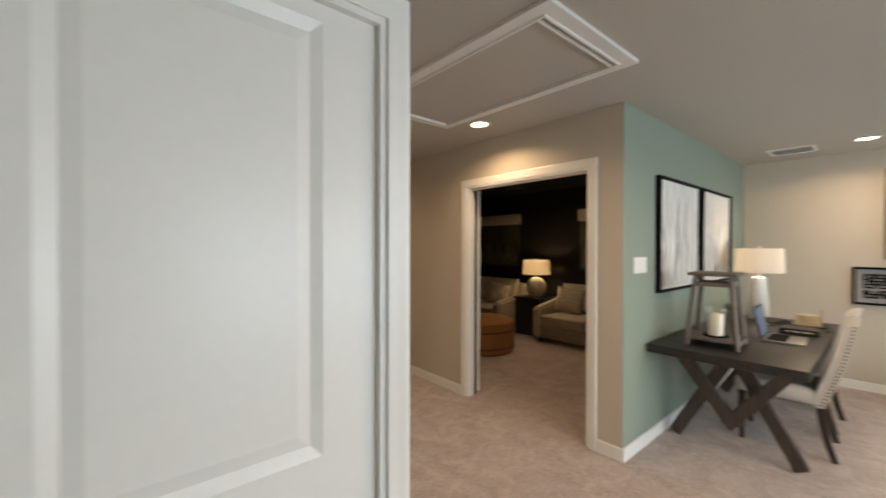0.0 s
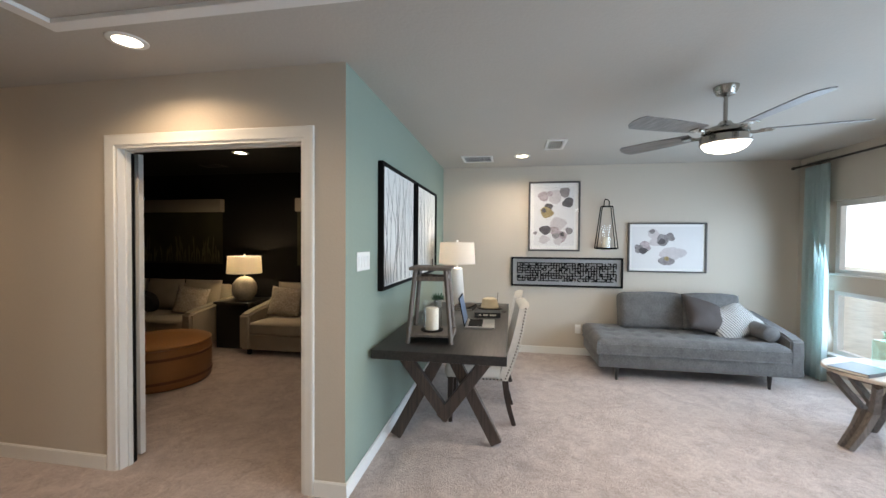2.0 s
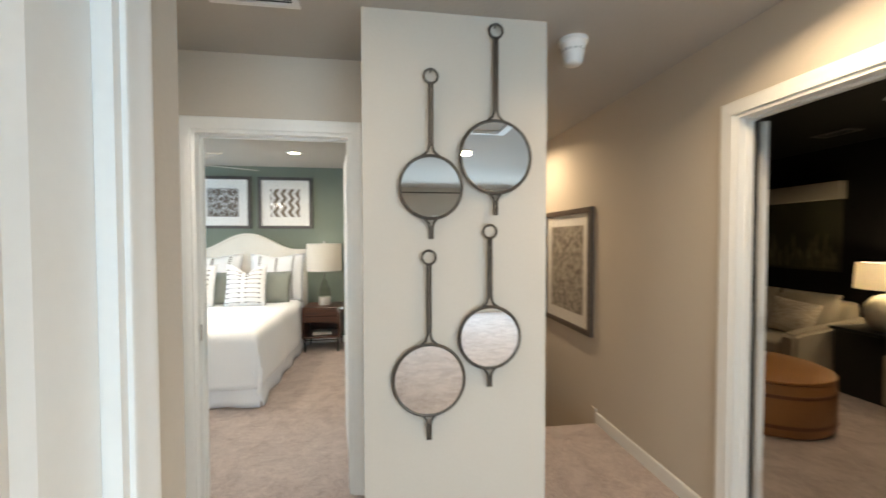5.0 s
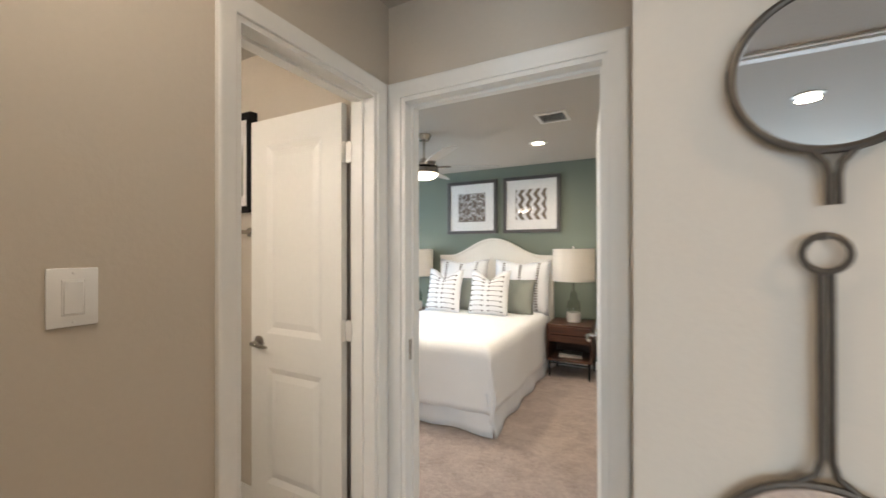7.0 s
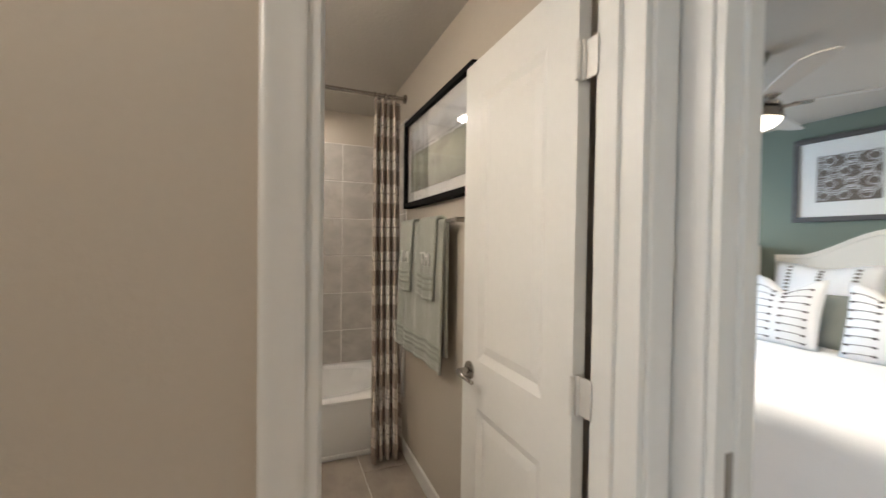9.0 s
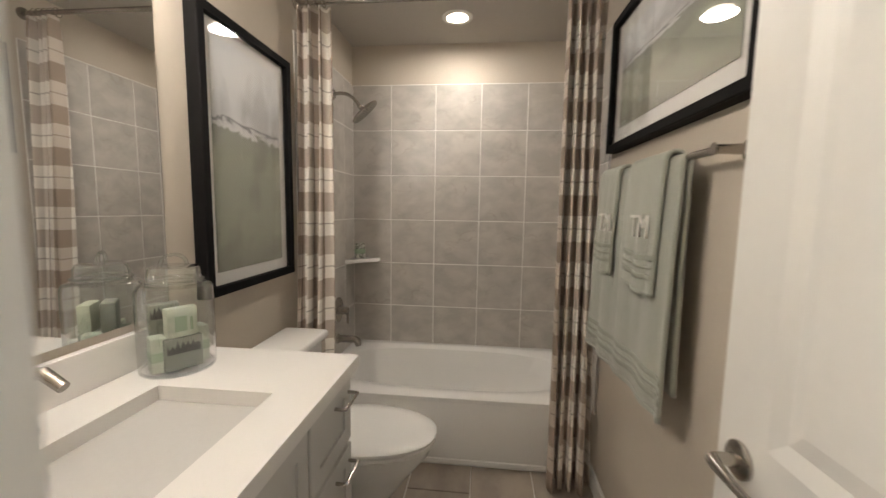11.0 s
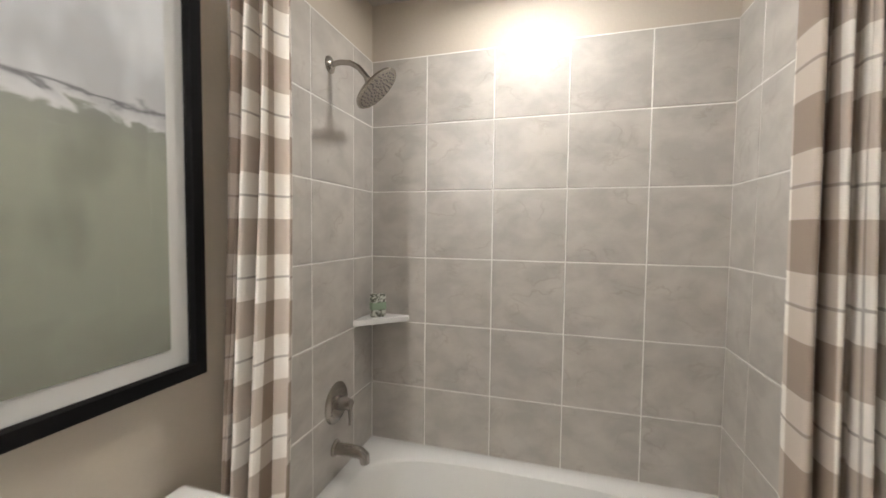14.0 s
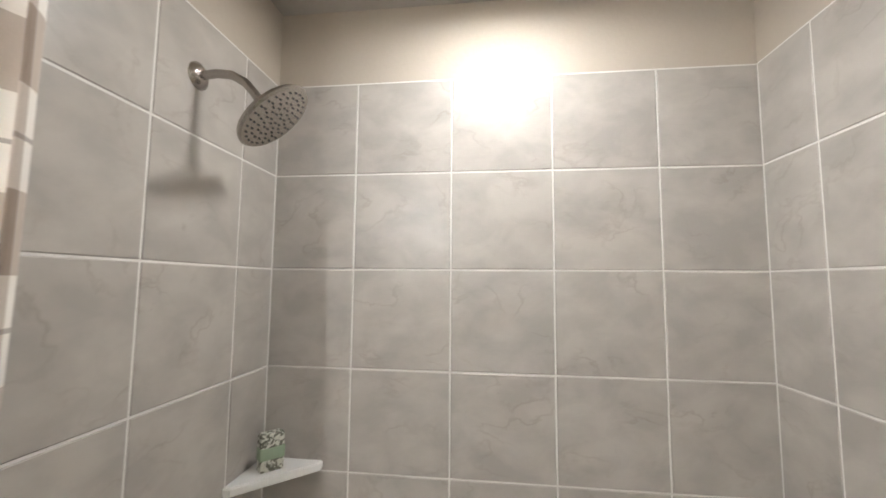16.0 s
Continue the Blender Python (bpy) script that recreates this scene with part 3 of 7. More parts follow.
def pillow(w, h, t, seed=0, pinch=0.06, chop=0.0):
    """A soft square cushion in the x-z plane, bottom edge at z = 0, t thick in y."""
    bm = bmesh.new()
    n = 14
    rnd = random.Random(seed)
    ph = rnd.random() * 6
    rows = {}
    for s in (1, -1):
        for i in range(n + 1):
            for j in range(n + 1):
                u, v = 2 * i / n - 1, 2 * j / n - 1
                edge = i in (0, n) or j in (0, n)
                if edge and s == -1:
                    rows[s, i, j] = rows[1, i, j]
                    continue
                puff = ((1 - abs(u) ** 2.4) * (1 - abs(v) ** 2.4)) ** 0.55
                x = u * w / 2 * (1 - pinch * (1 - v * v))
                z = v * h / 2 * (1 - pinch * (1 - u * u)) + h / 2 - chop * h * math.exp(-(u / 0.42) ** 2) * max(0, v) ** 2
                y = s * t / 2 * puff + 0.012 * math.sin(5 * u + ph) * math.sin(4 * v + 2 * ph) * puff
                rows[s, i, j] = bm.verts.new((x, y, z))
    for s in (1, -1):
        for i in range(n):
            for j in range(n):
                q = [rows[s, i, j], rows[s, i + 1, j], rows[s, i + 1, j + 1], rows[s, i, j + 1]]
                bm.faces.new(q if s == -1 else q[::-1])
    bmesh.ops.recalc_face_normals(bm, faces=bm.faces[:])
    return bm


def soft_block(w, h, t, seed):
    """A boxed cushion in the x-z plane with full, slightly uneven faces; bottom edge at z = 0."""
    bm = rbox((-w / 2, -t / 2, 0), (w / 2, t / 2, h), 0.05, 3)
    bmesh.ops.subdivide_edges(bm, edges=bm.edges[:], cuts=3, use_grid_fill=True)
    for v in bm.verts:
        u, q = v.co.x / (w / 2), v.co.z / (h / 2) - 1
        full = max(0, 1 - u * u) * max(0, 1 - q * q)
        v.co.y += math.copysign(0.035 * full ** 0.6, v.co.y) + 0.012 * noise.noise((v.co.x * 6, v.co.z * 6, seed))
        v.co.z += 0.014 * noise.noise((v.co.x * 5, seed, 3.0)) + 0.015 * max(0, 1 - u * u) * (1 if q > 0 else 0)
        v.co.x += 0.010 * noise.noise((v.co.z * 6, seed, 7.0))
    return bm


def throw_pillow(label, w, h, t, m, material, seed=0, group=""):
    ob = finish("throw_pillow", pillow(w, h, t, seed), material, smooth="all")
    ob.matrix_world = m
    return tagged(ob, label, "pillow", group)


def frame_bars(w, h, fw, d):
    bm = bmesh.new()
    o = [(-w / 2, -h / 2), (w / 2, -h / 2), (w / 2, h / 2), (-w / 2, h / 2)]
    i = [(-w / 2 + fw, -h / 2 + fw), (w / 2 - fw, -h / 2 + fw), (w / 2 - fw, h / 2 - fw), (-w / 2 + fw, h / 2 - fw)]
    b = 0.003
    o2 = [(x * (1 - 2 * b / w), z * (1 - 2 * b / h)) for x, z in o]
    rings = [[(x, 0, z) for x, z in o], [(x, -d + b, z) for x, z in o], [(x, -d, z) for x, z in o2], [(x, -d, z) for x, z in i], [(x, 0, z) for x, z in i]]
    vs = [[bm.verts.new(p) for p in r] for r in rings]
    for a, c in zip(vs, vs[1:] + vs[:1]):
        for k in range(4):
            bm.faces.new((a[k], a[(k + 1) % 4], c[(k + 1) % 4], c[k]))
    bmesh.ops.recalc_face_normals(bm, faces=bm.faces[:])
    return bm


def plate(w, h, y, t=0.002):
    bm = bmesh.new()
    box(bm, (-w / 2, y, -h / 2), (w / 2, y + t, h / 2))
    return bm


def picture(label, w, h, m, frame_mat, mat_mat, art_mat, fw=0.02, d=0.035, margin=0.08, art_w=None, art_h=None, glazed=True, group=""):
    """A framed picture that faces -y, centred on its back."""
    root = thing("framed_picture", label, "picture", m, group)
    part("frame", frame_bars(w, h, fw, d), frame_mat, root, smooth=False)
    iw, ih = w - 2 * fw, h - 2 * fw
    part("mat_board", plate(iw, ih, -d * 0.45, 0.003), mat_mat, root, "white mat board", smooth=False)
    aw, ah = art_w or iw - 2 * margin, art_h or ih - 2 * margin
    art = part("print", plate(aw, ah, -d * 0.45 - 0.003, 0.0015), art_mat, root, smooth=False)
    if glazed:
        g = part("glass", plate(iw, ih, -d * 0.80, 0.002), M_GLASS, root, smooth=False)
        g.visible_shadow = False
    return root, art, aw, ah


def ribbon(bm, pts, width, y, t=0.0008):
    """A flat painted stroke through 2D points in the x-z plane."""
    n = len(pts)
    left, right = [], []
    for k, (x, z) in enumerate(pts):
        x0, z0 = pts[max(k - 1, 0)]
        x1, z1 = pts[min(k + 1, n - 1)]
        dx, dz = x1 - x0, z1 - z0
        ln = math.hypot(dx, dz) or 1
        w = (width[k] if isinstance(width, (list, tuple)) else width) / 2
        left.append(bm.verts.new((x - dz / ln * w, y, z + dx / ln * w)))
        right.append(bm.verts.new((x + dz / ln * w, y, z - dx / ln * w)))
    for k in range(n - 1):
        bm.faces.new((left[k], right[k], right[k + 1], left[k + 1]))


def blob(bm, cx, cz, r, y, rnd, n=26):
    p1, p2 = rnd.random() * 6.3, rnd.random() * 6.3
    bm.faces.new([bm.verts.new((cx + r * (1 + 0.15 * math.sin(2 * a + p1) + 0.08 * math.sin(5 * a + p2) + 0.05 * math.sin(9 * a + p1)) * math.cos(a), y, cz + r * 0.9 * (1 + 0.14 * math.sin(3 * a + p2)) * math.sin(a))) for a in [-2 * math.pi * k / n for k in range(n)]])


def recessed_light(x, y, group="recessed ceiling lights"):
    root = thing("recessed_light", "round white recessed ceiling light, switched on", "ceiling light", pose(x, y, H), group)
    part("trim", lathe([(0.062, -0.002), (0.088, -0.002), (0.088, -0.006), (0.078, -0.010), (0.062, -0.008)], 32), M_PLASTIC, root)
    part("lens", lathe([(0, -0.006), (0.062, -0.006), (0.062, -0.003), (0, -0.003)], 32), M_LAMPGLOW, root)


def vent(x, y, w, h, rz=0, material=None, slats=9, label="white slatted ceiling air vent"):
    root = thing("ceiling_vent", label, "vent", pose(x, y, H, 0, 0, rz))
    m = material or M_PLASTIC
    bm = bmesh.new()
    b = 0.025
    for lo, hi in (((-w / 2, -h / 2), (w / 2, -h / 2 + b)), ((-w / 2, h / 2 - b), (w / 2, h / 2)), ((-w / 2, -h / 2 + b), (-w / 2 + b, h / 2 - b)), ((w / 2 - b, -h / 2 + b), (w / 2, h / 2 - b))):
        box(bm, (*lo, -0.010), (*hi, 0.0))
    part("vent_frame", bm, m, root, smooth=False)
    part("backing", rbox((-w / 2 + b, -h / 2 + b, -0.003), (w / 2 - b, h / 2 - b, -0.001), 0.0005, 1), M_VENTDARK, root, smooth=False)
    for i in range(slats):
        yy = -h / 2 + b + (h - 2 * b) * (i + 0.5) / slats
        sl = bmesh.new()
        box(sl, (-w / 2 + b, -0.004, -0.0015), (w / 2 - b, 0.004, 0.0))
        moved(sl, pose(0, yy, -0.006, 35))
        part("slat", sl, m, root, smooth=False)


# near-black colour paints in the shade behind vent slats and in alarm slots
M_VENTDARK = mat("vent_shadow", (0.035, 0.035, 0.035), 0.8)


def wall_switch(m, wide=0.075, rockers=1, label="white rocker light switch plate"):
    root = thing("light_switch", label, "switch", m)
    part("plate", rbox((-wide / 2, -0.006, -0.0575), (wide / 2, 0, 0.0575), 0.004, 2), M_PLASTIC, root)
    for i in range(rockers):
        c = (i - (rockers - 1) / 2) * 0.046
        part("rim", moved(frame_bars(0.040, 0.074, 0.003, 0.0075), pose(c, 0, 0)), M_PLASTIC, root, smooth=False)
        part("rocker", moved(rbox((-0.0155, -0.0095, -0.0325), (0.0155, -0.005, 0.0325), 0.002, 1), pose(c, 0, 0, 3)), M_PLASTIC, root)
        for z in (-0.048, 0.048):
            part("screw", moved(lathe([(0, 0), (0.003, 0), (0.002, 0.001), (0, 0.0012)], 10), pose(c, -0.006, z, 90)), M_PLASTIC, root)


def outlet(m):
    root = thing("wall_outlet", "white double wall outlet", "outlet", m)
    part("plate", rbox((-0.035, -0.005, -0.0575), (0.035, 0, 0.0575), 0.004, 2), M_PLASTIC, root)
    for z in (-0.02, 0.02):
        part("socket", rbox((-0.016, -0.007, z - 0.014), (0.016, -0.004, z + 0.014), 0.002, 1), M_PLASTIC, root)


LOW = 0.10


def ceiling_fan(x, y, turn, label, blade_mat, power, n=5, radius=0.66):
    root = thing("ceiling_fan", label, "ceiling fan", pose(x, y, H, 0, 0, turn))
    part("canopy", lathe([(0, 0), (0.070, 0), (0.068, -0.015), (0.050, -0.050), (0.018, -0.062), (0, -0.062)]), M_NICKEL, root)
    part("downrod", tube([(0, 0, -0.055), (0, 0, -0.14 - LOW)], 0.012), M_NICKEL, root)
    part("motor_housing", lathe([(0, -0.115), (0.030, -0.118), (0.045, -0.14), (0.115, -0.165), (0.128, -0.180), (0.128, -0.195), (0.100, -0.205), (0, -0.205)]), M_NICKEL, root, "brushed nickel motor housing").location = (0, 0, -LOW)
    part("light_collar", lathe([(0.100, -0.205), (0.135, -0.215), (0.140, -0.255), (0.133, -0.262), (0.120, -0.258), (0.100, -0.215)]), M_NICKEL, root).location = (0, 0, -LOW)
    part("light_dome", lathe([(0.128, -0.252), (0.125, -0.270), (0.105, -0.292), (0.070, -0.306), (0.030, -0.312), (0, -0.313)]), M_FANGLOW, root, "lit frosted glass dome").location = (0, 0, -LOW)
    for i in range(n):
        a = 360 / n * i
        arm = joined(tube([(0.10, 0, -0.192), (0.15, 0, -0.196), (0.20, 0, -0.190)], 0.010, 8), rbox((0.17, -0.035, -0.192), (0.25, 0.035, -0.187), 0.002, 1))
        ao = part("blade_arm", moved(arm, pose(0, 0, -LOW, 0, 0, a)), M_NICKEL, root)
        bm = bmesh.new()
        pts = []
        for k in range(9):
            t = k / 8
            pts.append((0.19 + (radius - 0.19) * t, 0.052 + 0.022 * math.sin(math.pi * min(1, t * 1.1) * 0.5)))
        outline = pts + [(radius + 0.03, 0.045), (radius + 0.042, 0.0), (radius + 0.03, -0.045)] + [(px, -py) for px, py in reversed(pts)]
        up = [bm.verts.new((px, py, 0.003)) for px, py in outline]
        dn = [bm.verts.new((px, py, -0.003)) for px, py in outline]
        bm.faces.new(up)
        bm.faces.new(dn[::-1])
        for k in range(len(outline)):
            k2 = (k + 1) % len(outline)
            bm.faces.new((dn[k], dn[k2], up[k2], up[k]))
        bmesh.ops.recalc_face_normals(bm, faces=bm.faces[:])
        part("blade", moved(bm, pose(0, 0, -0.180 - LOW, 0, 0, a) @ pose(0, 0, 0, 11, 0, 0)), blade_mat, root, smooth=False)
    area_lamp("fan_lamp", (x, y, H - 0.32 - LOW), (x, y, 0), power, SOFTWARM, 0.22)
    return root


def table_lamp(m, label, base, shade_r, shade_h, shade_z, power, base_part="base", taper=0.94, colour=SOFTWARM):
    root = thing("table_lamp", label, "lamp", m)
    for nm, bmx, mt, lb in base:
        part(nm, bmx, mt, root, lb)
    prof = [(shade_r, shade_z), (shade_r * taper, shade_z + shade_h), (shade_r * taper - 0.003, shade_z + shade_h), (shade_r - 0.003, shade_z), (shade_r, shade_z)]
    part("shade", lathe(prof, 40), M_SHADE, root, "white linen drum shade, lit from within")
    spider = joined(*[tube([(0, 0, shade_z + shade_h - 0.01), (shade_r * taper * math.cos(a), shade_r * taper * math.sin(a), shade_z + shade_h - 0.005)], 0.002, 6) for a in (0, 2.1, 4.2)])
    part("harp", spider, M_NICKEL, root)
    part("finial", moved(lathe([(0, 0), (0.006, 0), (0.006, 0.01), (0.014, 0.018), (0.014, 0.032), (0, 0.04)], 16), pose(0, 0, shade_z + shade_h - 0.01)), M_FINIAL, root)
    q = m @ Vector((0, 0, shade_z + shade_h * 0.6))
    bulb("lamp_bulb", q, power, colour, 0.03)
    return root


def shade_material():
    m = bpy.data.materials.new("lamp_shade_linen")
    m.use_nodes = True
    n, l = m.node_tree.nodes, m.node_tree.links
    n.remove(n["Principled BSDF"])
    d, t, mx, ns, tc = (n.new(k) for k in ("ShaderNodeBsdfDiffuse", "ShaderNodeBsdfTranslucent", "ShaderNodeMixShader", "ShaderNodeTexNoise", "ShaderNodeTexCoord"))
    d.inputs["Color"].default_value = (0.82, 0.80, 0.76, 1)
    ramp = n.new("ShaderNodeValToRGB")
    ramp.color_ramp.elements[0].color = (0.68, 0.62, 0.53, 1)
    ramp.color_ramp.elements[1].color = (0.80, 0.75, 0.66, 1)
    mp = n.new("ShaderNodeMapping")
    mp.inputs["Scale"].default_value = (60, 60, 220)
    l.new(tc.outputs["Object"], mp.inputs["Vector"])
    l.new(mp.outputs[0], ns.inputs["Vector"])
    l.new(ns.outputs["Fac"], ramp.inputs[0])
    l.new(ramp.outputs[0], t.inputs["Color"])
    mx.inputs[0].default_value = 0.45
    l.new(d.outputs[0], mx.inputs[1])
    l.new(t.outputs[0], mx.inputs[2])
    l.new(mx.outputs[0], n["Material Output"].inputs["Surface"])
    return m


M_SHADE = shade_material()
M_FINIAL = mat("frosted_finial", (0.75, 0.75, 0.72), 0.2)


def check_material():
    """Buffalo check cotton: taupe and cream bands both ways, with a thin brown line in each cream band."""
    m = bpy.data.materials.new("checked_cotton")
    m.use_nodes = True
    n, l = m.node_tree.nodes, m.node_tree.links
    b = n["Principled BSDF"]
    b.inputs["Roughness"].default_value = 0.9
    b.inputs["Specular IOR Level"].default_value = 0.15
    uv = n.new("ShaderNodeUVMap")
    uv.uv_map = "cloth"
    sep = n.new("ShaderNodeSeparateXYZ")
    l.new(uv.outputs[0], sep.inputs[0])

    def op(kind, a, bb=None):
        q = n.new("ShaderNodeMath")
        q.operation = kind
        for k, v in enumerate((a, bb)):
            if v is None:
                continue
            if isinstance(v, (int, float)):
                q.inputs[k].default_value = v
            else:
                l.new(v, q.inputs[k])
        return q.outputs[0]

    def bands(c, per):
        f = op("FRACT", op("MULTIPLY", c, 1 / per))
        dark = op("LESS_THAN", f, 0.44)
        line = op("LESS_THAN", op("ABSOLUTE", op("SUBTRACT", f, 0.72)), 0.014)
        return dark, line

    du, lu = bands(sep.outputs[0], 0.170)
    dv, lv = bands(op("MULTIPLY", sep.outputs[1], 2.26), 0.215)
    amount = op("MULTIPLY", op("ADD", du, dv), 0.5)
    lines = op("MULTIPLY", op("MAXIMUM", lu, lv), 0.55)
    ramp = n.new("ShaderNodeValToRGB")
    e = ramp.color_ramp.elements
    e[0].position, e[0].color = 0.0, (0.88, 0.84, 0.78, 1)
    e[1].position, e[1].color = 1.0, (0.33, 0.265, 0.215, 1)
    g = e.new(0.5)
    g.color = (0.56, 0.49, 0.425, 1)
    l.new(amount, ramp.inputs[0])
    mix = n.new("ShaderNodeMix")
    mix.data_type = "RGBA"
    l.new(lines, mix.inputs[0])
    l.new(ramp.outputs[0], mix.inputs[6])
    mix.inputs[7].default_value = (0.16, 0.12, 0.10, 1)
    l.new(mix.outputs[2], b.inputs["Base Color"])
    tc, ns, bp = n.new("ShaderNodeTexCoord"), n.new("ShaderNodeTexNoise"), n.new("ShaderNodeBump")
    ns.inputs["Scale"].default_value = 260
    l.new(tc.outputs["Object"], ns.inputs["Vector"])
    bp.inputs["Strength"].default_value, bp.inputs["Distance"].default_value = 0.3, 0.001
    l.new(ns.outputs["Fac"], bp.inputs["Height"])
    l.new(bp.outputs[0], b.inputs["Normal"])
    return m


# ---- bathroom ----
M_CHECK = check_material()
M_TOWEL = mat("sage_terry_cloth", (0.40, 0.415, 0.355), 0.95, var=0.10, scale=5, fine=260, bump=1.0, depth=0.004, spec=0.05, sheen=0.4)
M_TOWELBAND = mat("sage_towel_band", (0.365, 0.375, 0.32), 0.8, var=0.06, fine=300, bump=0.4)
M_THREAD = mat("white_thread", (0.72, 0.71, 0.66), 0.7)
M_CAB = mat("grey_cabinet_paint", (0.52, 0.51, 0.49), 0.4, var=0.02)

# bathtub: rim, inner basin, apron
TX0, TX1, TY0, TY1, TZ = -2.622, -1.82, 2.012, 3.502, 0.370


def bathtub():
    root = thing("bathtub", "white glossy alcove bathtub with a flat apron", "bathtub", pose(0, 0, 0))
    bm = bmesh.new()
    cx, cy = (TX0 + TX1) / 2 - 0.005, (TY0 + TY1) / 2
    hx, hy = (TX1 - TX0) / 2, (TY1 - TY0) / 2
    n = 64

    def oval(ax, ay, z, p, ox=0.0, oy=0.0):
        out = []
        for k in range(n):
            a = 2 * math.pi * k / n
            c, s = math.cos(a), math.sin(a)
            out.append(bm.verts.new((cx + ox + ax * math.copysign(abs(c) ** (2 / p), c), cy + oy + ay * math.copysign(abs(s) ** (2 / p), s), z)))
        return out

    def square(z, inset=0.0):
        out = []
        for k in range(n):
            a = 2 * math.pi * k / n
            c, s = math.cos(a), math.sin(a)
            q = max(abs(c), abs(s))
            out.append(bm.verts.new(((TX0 + TX1) / 2 + (hx - inset) * c / q, cy + (hy - inset) * s / q, z)))
        return out

    rings = [square(TZ - 0.03), square(TZ - 0.008), square(TZ, 0.010), oval(hx - 0.085, hy - 0.07, TZ, 3.2), oval(hx - 0.100, hy - 0.085, TZ - 0.012, 3.2), oval(hx - 0.120, hy - 0.115, TZ - 0.12, 3.2),
             oval(hx - 0.150, hy - 0.19, TZ - 0.26, 3.0, 0, -0.03), oval(hx - 0.19, hy - 0.26, TZ - 0.325, 2.6, 0, -0.05), oval(hx - 0.30, hy - 0.5, TZ - 0.335, 2.2, 0, -0.05)]
    for a, b in zip(rings, rings[1:]):
        for k in range(n):
            bm.faces.new((a[k], a[(k + 1) % n], b[(k + 1) % n], b[k]))
    bm.faces.new(rings[-1])
    bmesh.ops.recalc_face_normals(bm, faces=bm.faces[:])
    part("basin", bm, M_PORCELAIN, root)
    part("apron", rbox((TX1 - 0.03, TY0, 0.0), (TX1 - 0.004, TY1, TZ - 0.02), 0.006, 2), M_PORCELAIN, root)
    part("apron_lip", rbox((TX1 - 0.03, TY0 + 0.01, 0.0), (TX1 + 0.006, TY1 - 0.01, 0.03), 0.006, 2), M_PORCELAIN, root)
    of = moved(lathe([(0, 0), (0.034, 0), (0.034, 0.006), (0.026, 0.012), (0, 0.013)], 24), pose(-2.205, TY0 + 0.103, 0.300, -82))
    part("overflow_plate", of, M_NICKEL, root, "round brushed nickel overflow plate")
    part("drain", moved(lathe([(0, 0), (0.032, 0), (0.030, 0.004), (0, 0.005)], 24), pose(-2.22, 2.45, TZ - 0.334)), M_NICKEL, root)


bathtub()


def shower():
    root = thing("wall_shower", "brushed nickel round shower head on a bent arm", "shower head", pose(-2.255, 2.012, 2.02))
    part("flange", moved(lathe([(0, 0), (0.034, 0), (0.033, 0.005), (0.022, 0.014), (0.012, 0.018), (0, 0.018)], 28), pose(0, 0, 0, -90)), M_NICKEL, root)
    arc = [(0, 0.01, 0), (0, 0.05, 0.004), (0, 0.09, -0.002), (0, 0.125, -0.022), (0, 0.150, -0.050), (0, 0.162, -0.066)]
    part("arm", tube(arc, 0.0105, 14), M_NICKEL, root)
    tilt = pose(0, 0.168, -0.074, 42) @ pose(0, 0, 0, 0, 10, 0)
    part("ball_joint", moved(lathe([(0, 0.012), (0.012, 0.010), (0.017, 0.0), (0.014, -0.012), (0.022, -0.020), (0, -0.021)], 24), tilt), M_NICKEL, root)
    rose = part("spray_head", moved(lathe([(0, -0.018), (0.032, -0.020), (0.072, -0.030), (0.094, -0.038), (0.097, -0.046), (0.092, -0.051), (0, -0.051)], 48), tilt), M_NICKEL, root)
    dots = bmesh.new()
    for rr, k in ((0.016, 6), (0.033, 12), (0.049, 16), (0.065, 20), (0.080, 26)):
        for i in range(k):
            a = 2 * math.pi * i / k + rr * 40
            for q in [lathe([(0, 0), (0.0030, 0), (0.0022, -0.0022), (0, -0.0024)], 6)]:
                moved(q, tilt @ Matrix.Translation((rr * math.cos(a), rr * math.sin(a), -0.0512)))
                me = bpy.data.meshes.new("scratch")
                q.to_mesh(me)
                q.free()
                dots.from_mesh(me)
                bpy.data.meshes.remove(me)
    tagged(part("nozzles", dots, M_RUBBER, rose, "dark rubber spray nozzles"), kind="stuff")


M_RUBBER = mat("dark_rubber", (0.04, 0.04, 0.04), 0.6)
shower()


def valve_and_spout():
    v = thing("shower_valve", "brushed nickel shower valve with a lever handle", "valve", pose(-2.295, 2.012, 0.672))
    part("escutcheon", moved(lathe([(0, 0), (0.085, 0), (0.085, 0.004), (0.078, 0.010), (0.045, 0.014), (0, 0.014)], 44), pose(0, 0, 0, -90)), M_NICKEL, v)
    part("hub", moved(lathe([(0.030, 0.012), (0.028, 0.035), (0.024, 0.060), (0.020, 0.072), (0, 0.074)], 28), pose(0, 0, 0, -90)), M_NICKEL, v)
    part("lever", tube([(0, 0.062, 0.012), (0, 0.066, -0.02), (0, 0.068, -0.06), (0, 0.066, -0.085)], 0.008, 12, [0.010, 0.009, 0.008, 0.0075]), M_NICKEL, v)
    s = thing("tub_spout", "brushed nickel tub spout above the tub rim", "spout", pose(-2.285, 2.012, 0.485))
    part("flange", moved(lathe([(0, 0), (0.034, 0), (0.033, 0.008), (0.026, 0.014), (0, 0.014)], 28), pose(0, 0, 0, -90)), M_NICKEL, s)
    part("pipe", tube([(0, 0.01, 0), (0, 0.07, 0.002), (0, 0.115, 0), (0, 0.135, -0.012), (0, 0.140, -0.040)], 0.024, 18, [0.024, 0.024, 0.024, 0.023, 0.019]), M_NICKEL, s)


valve_and_spout()


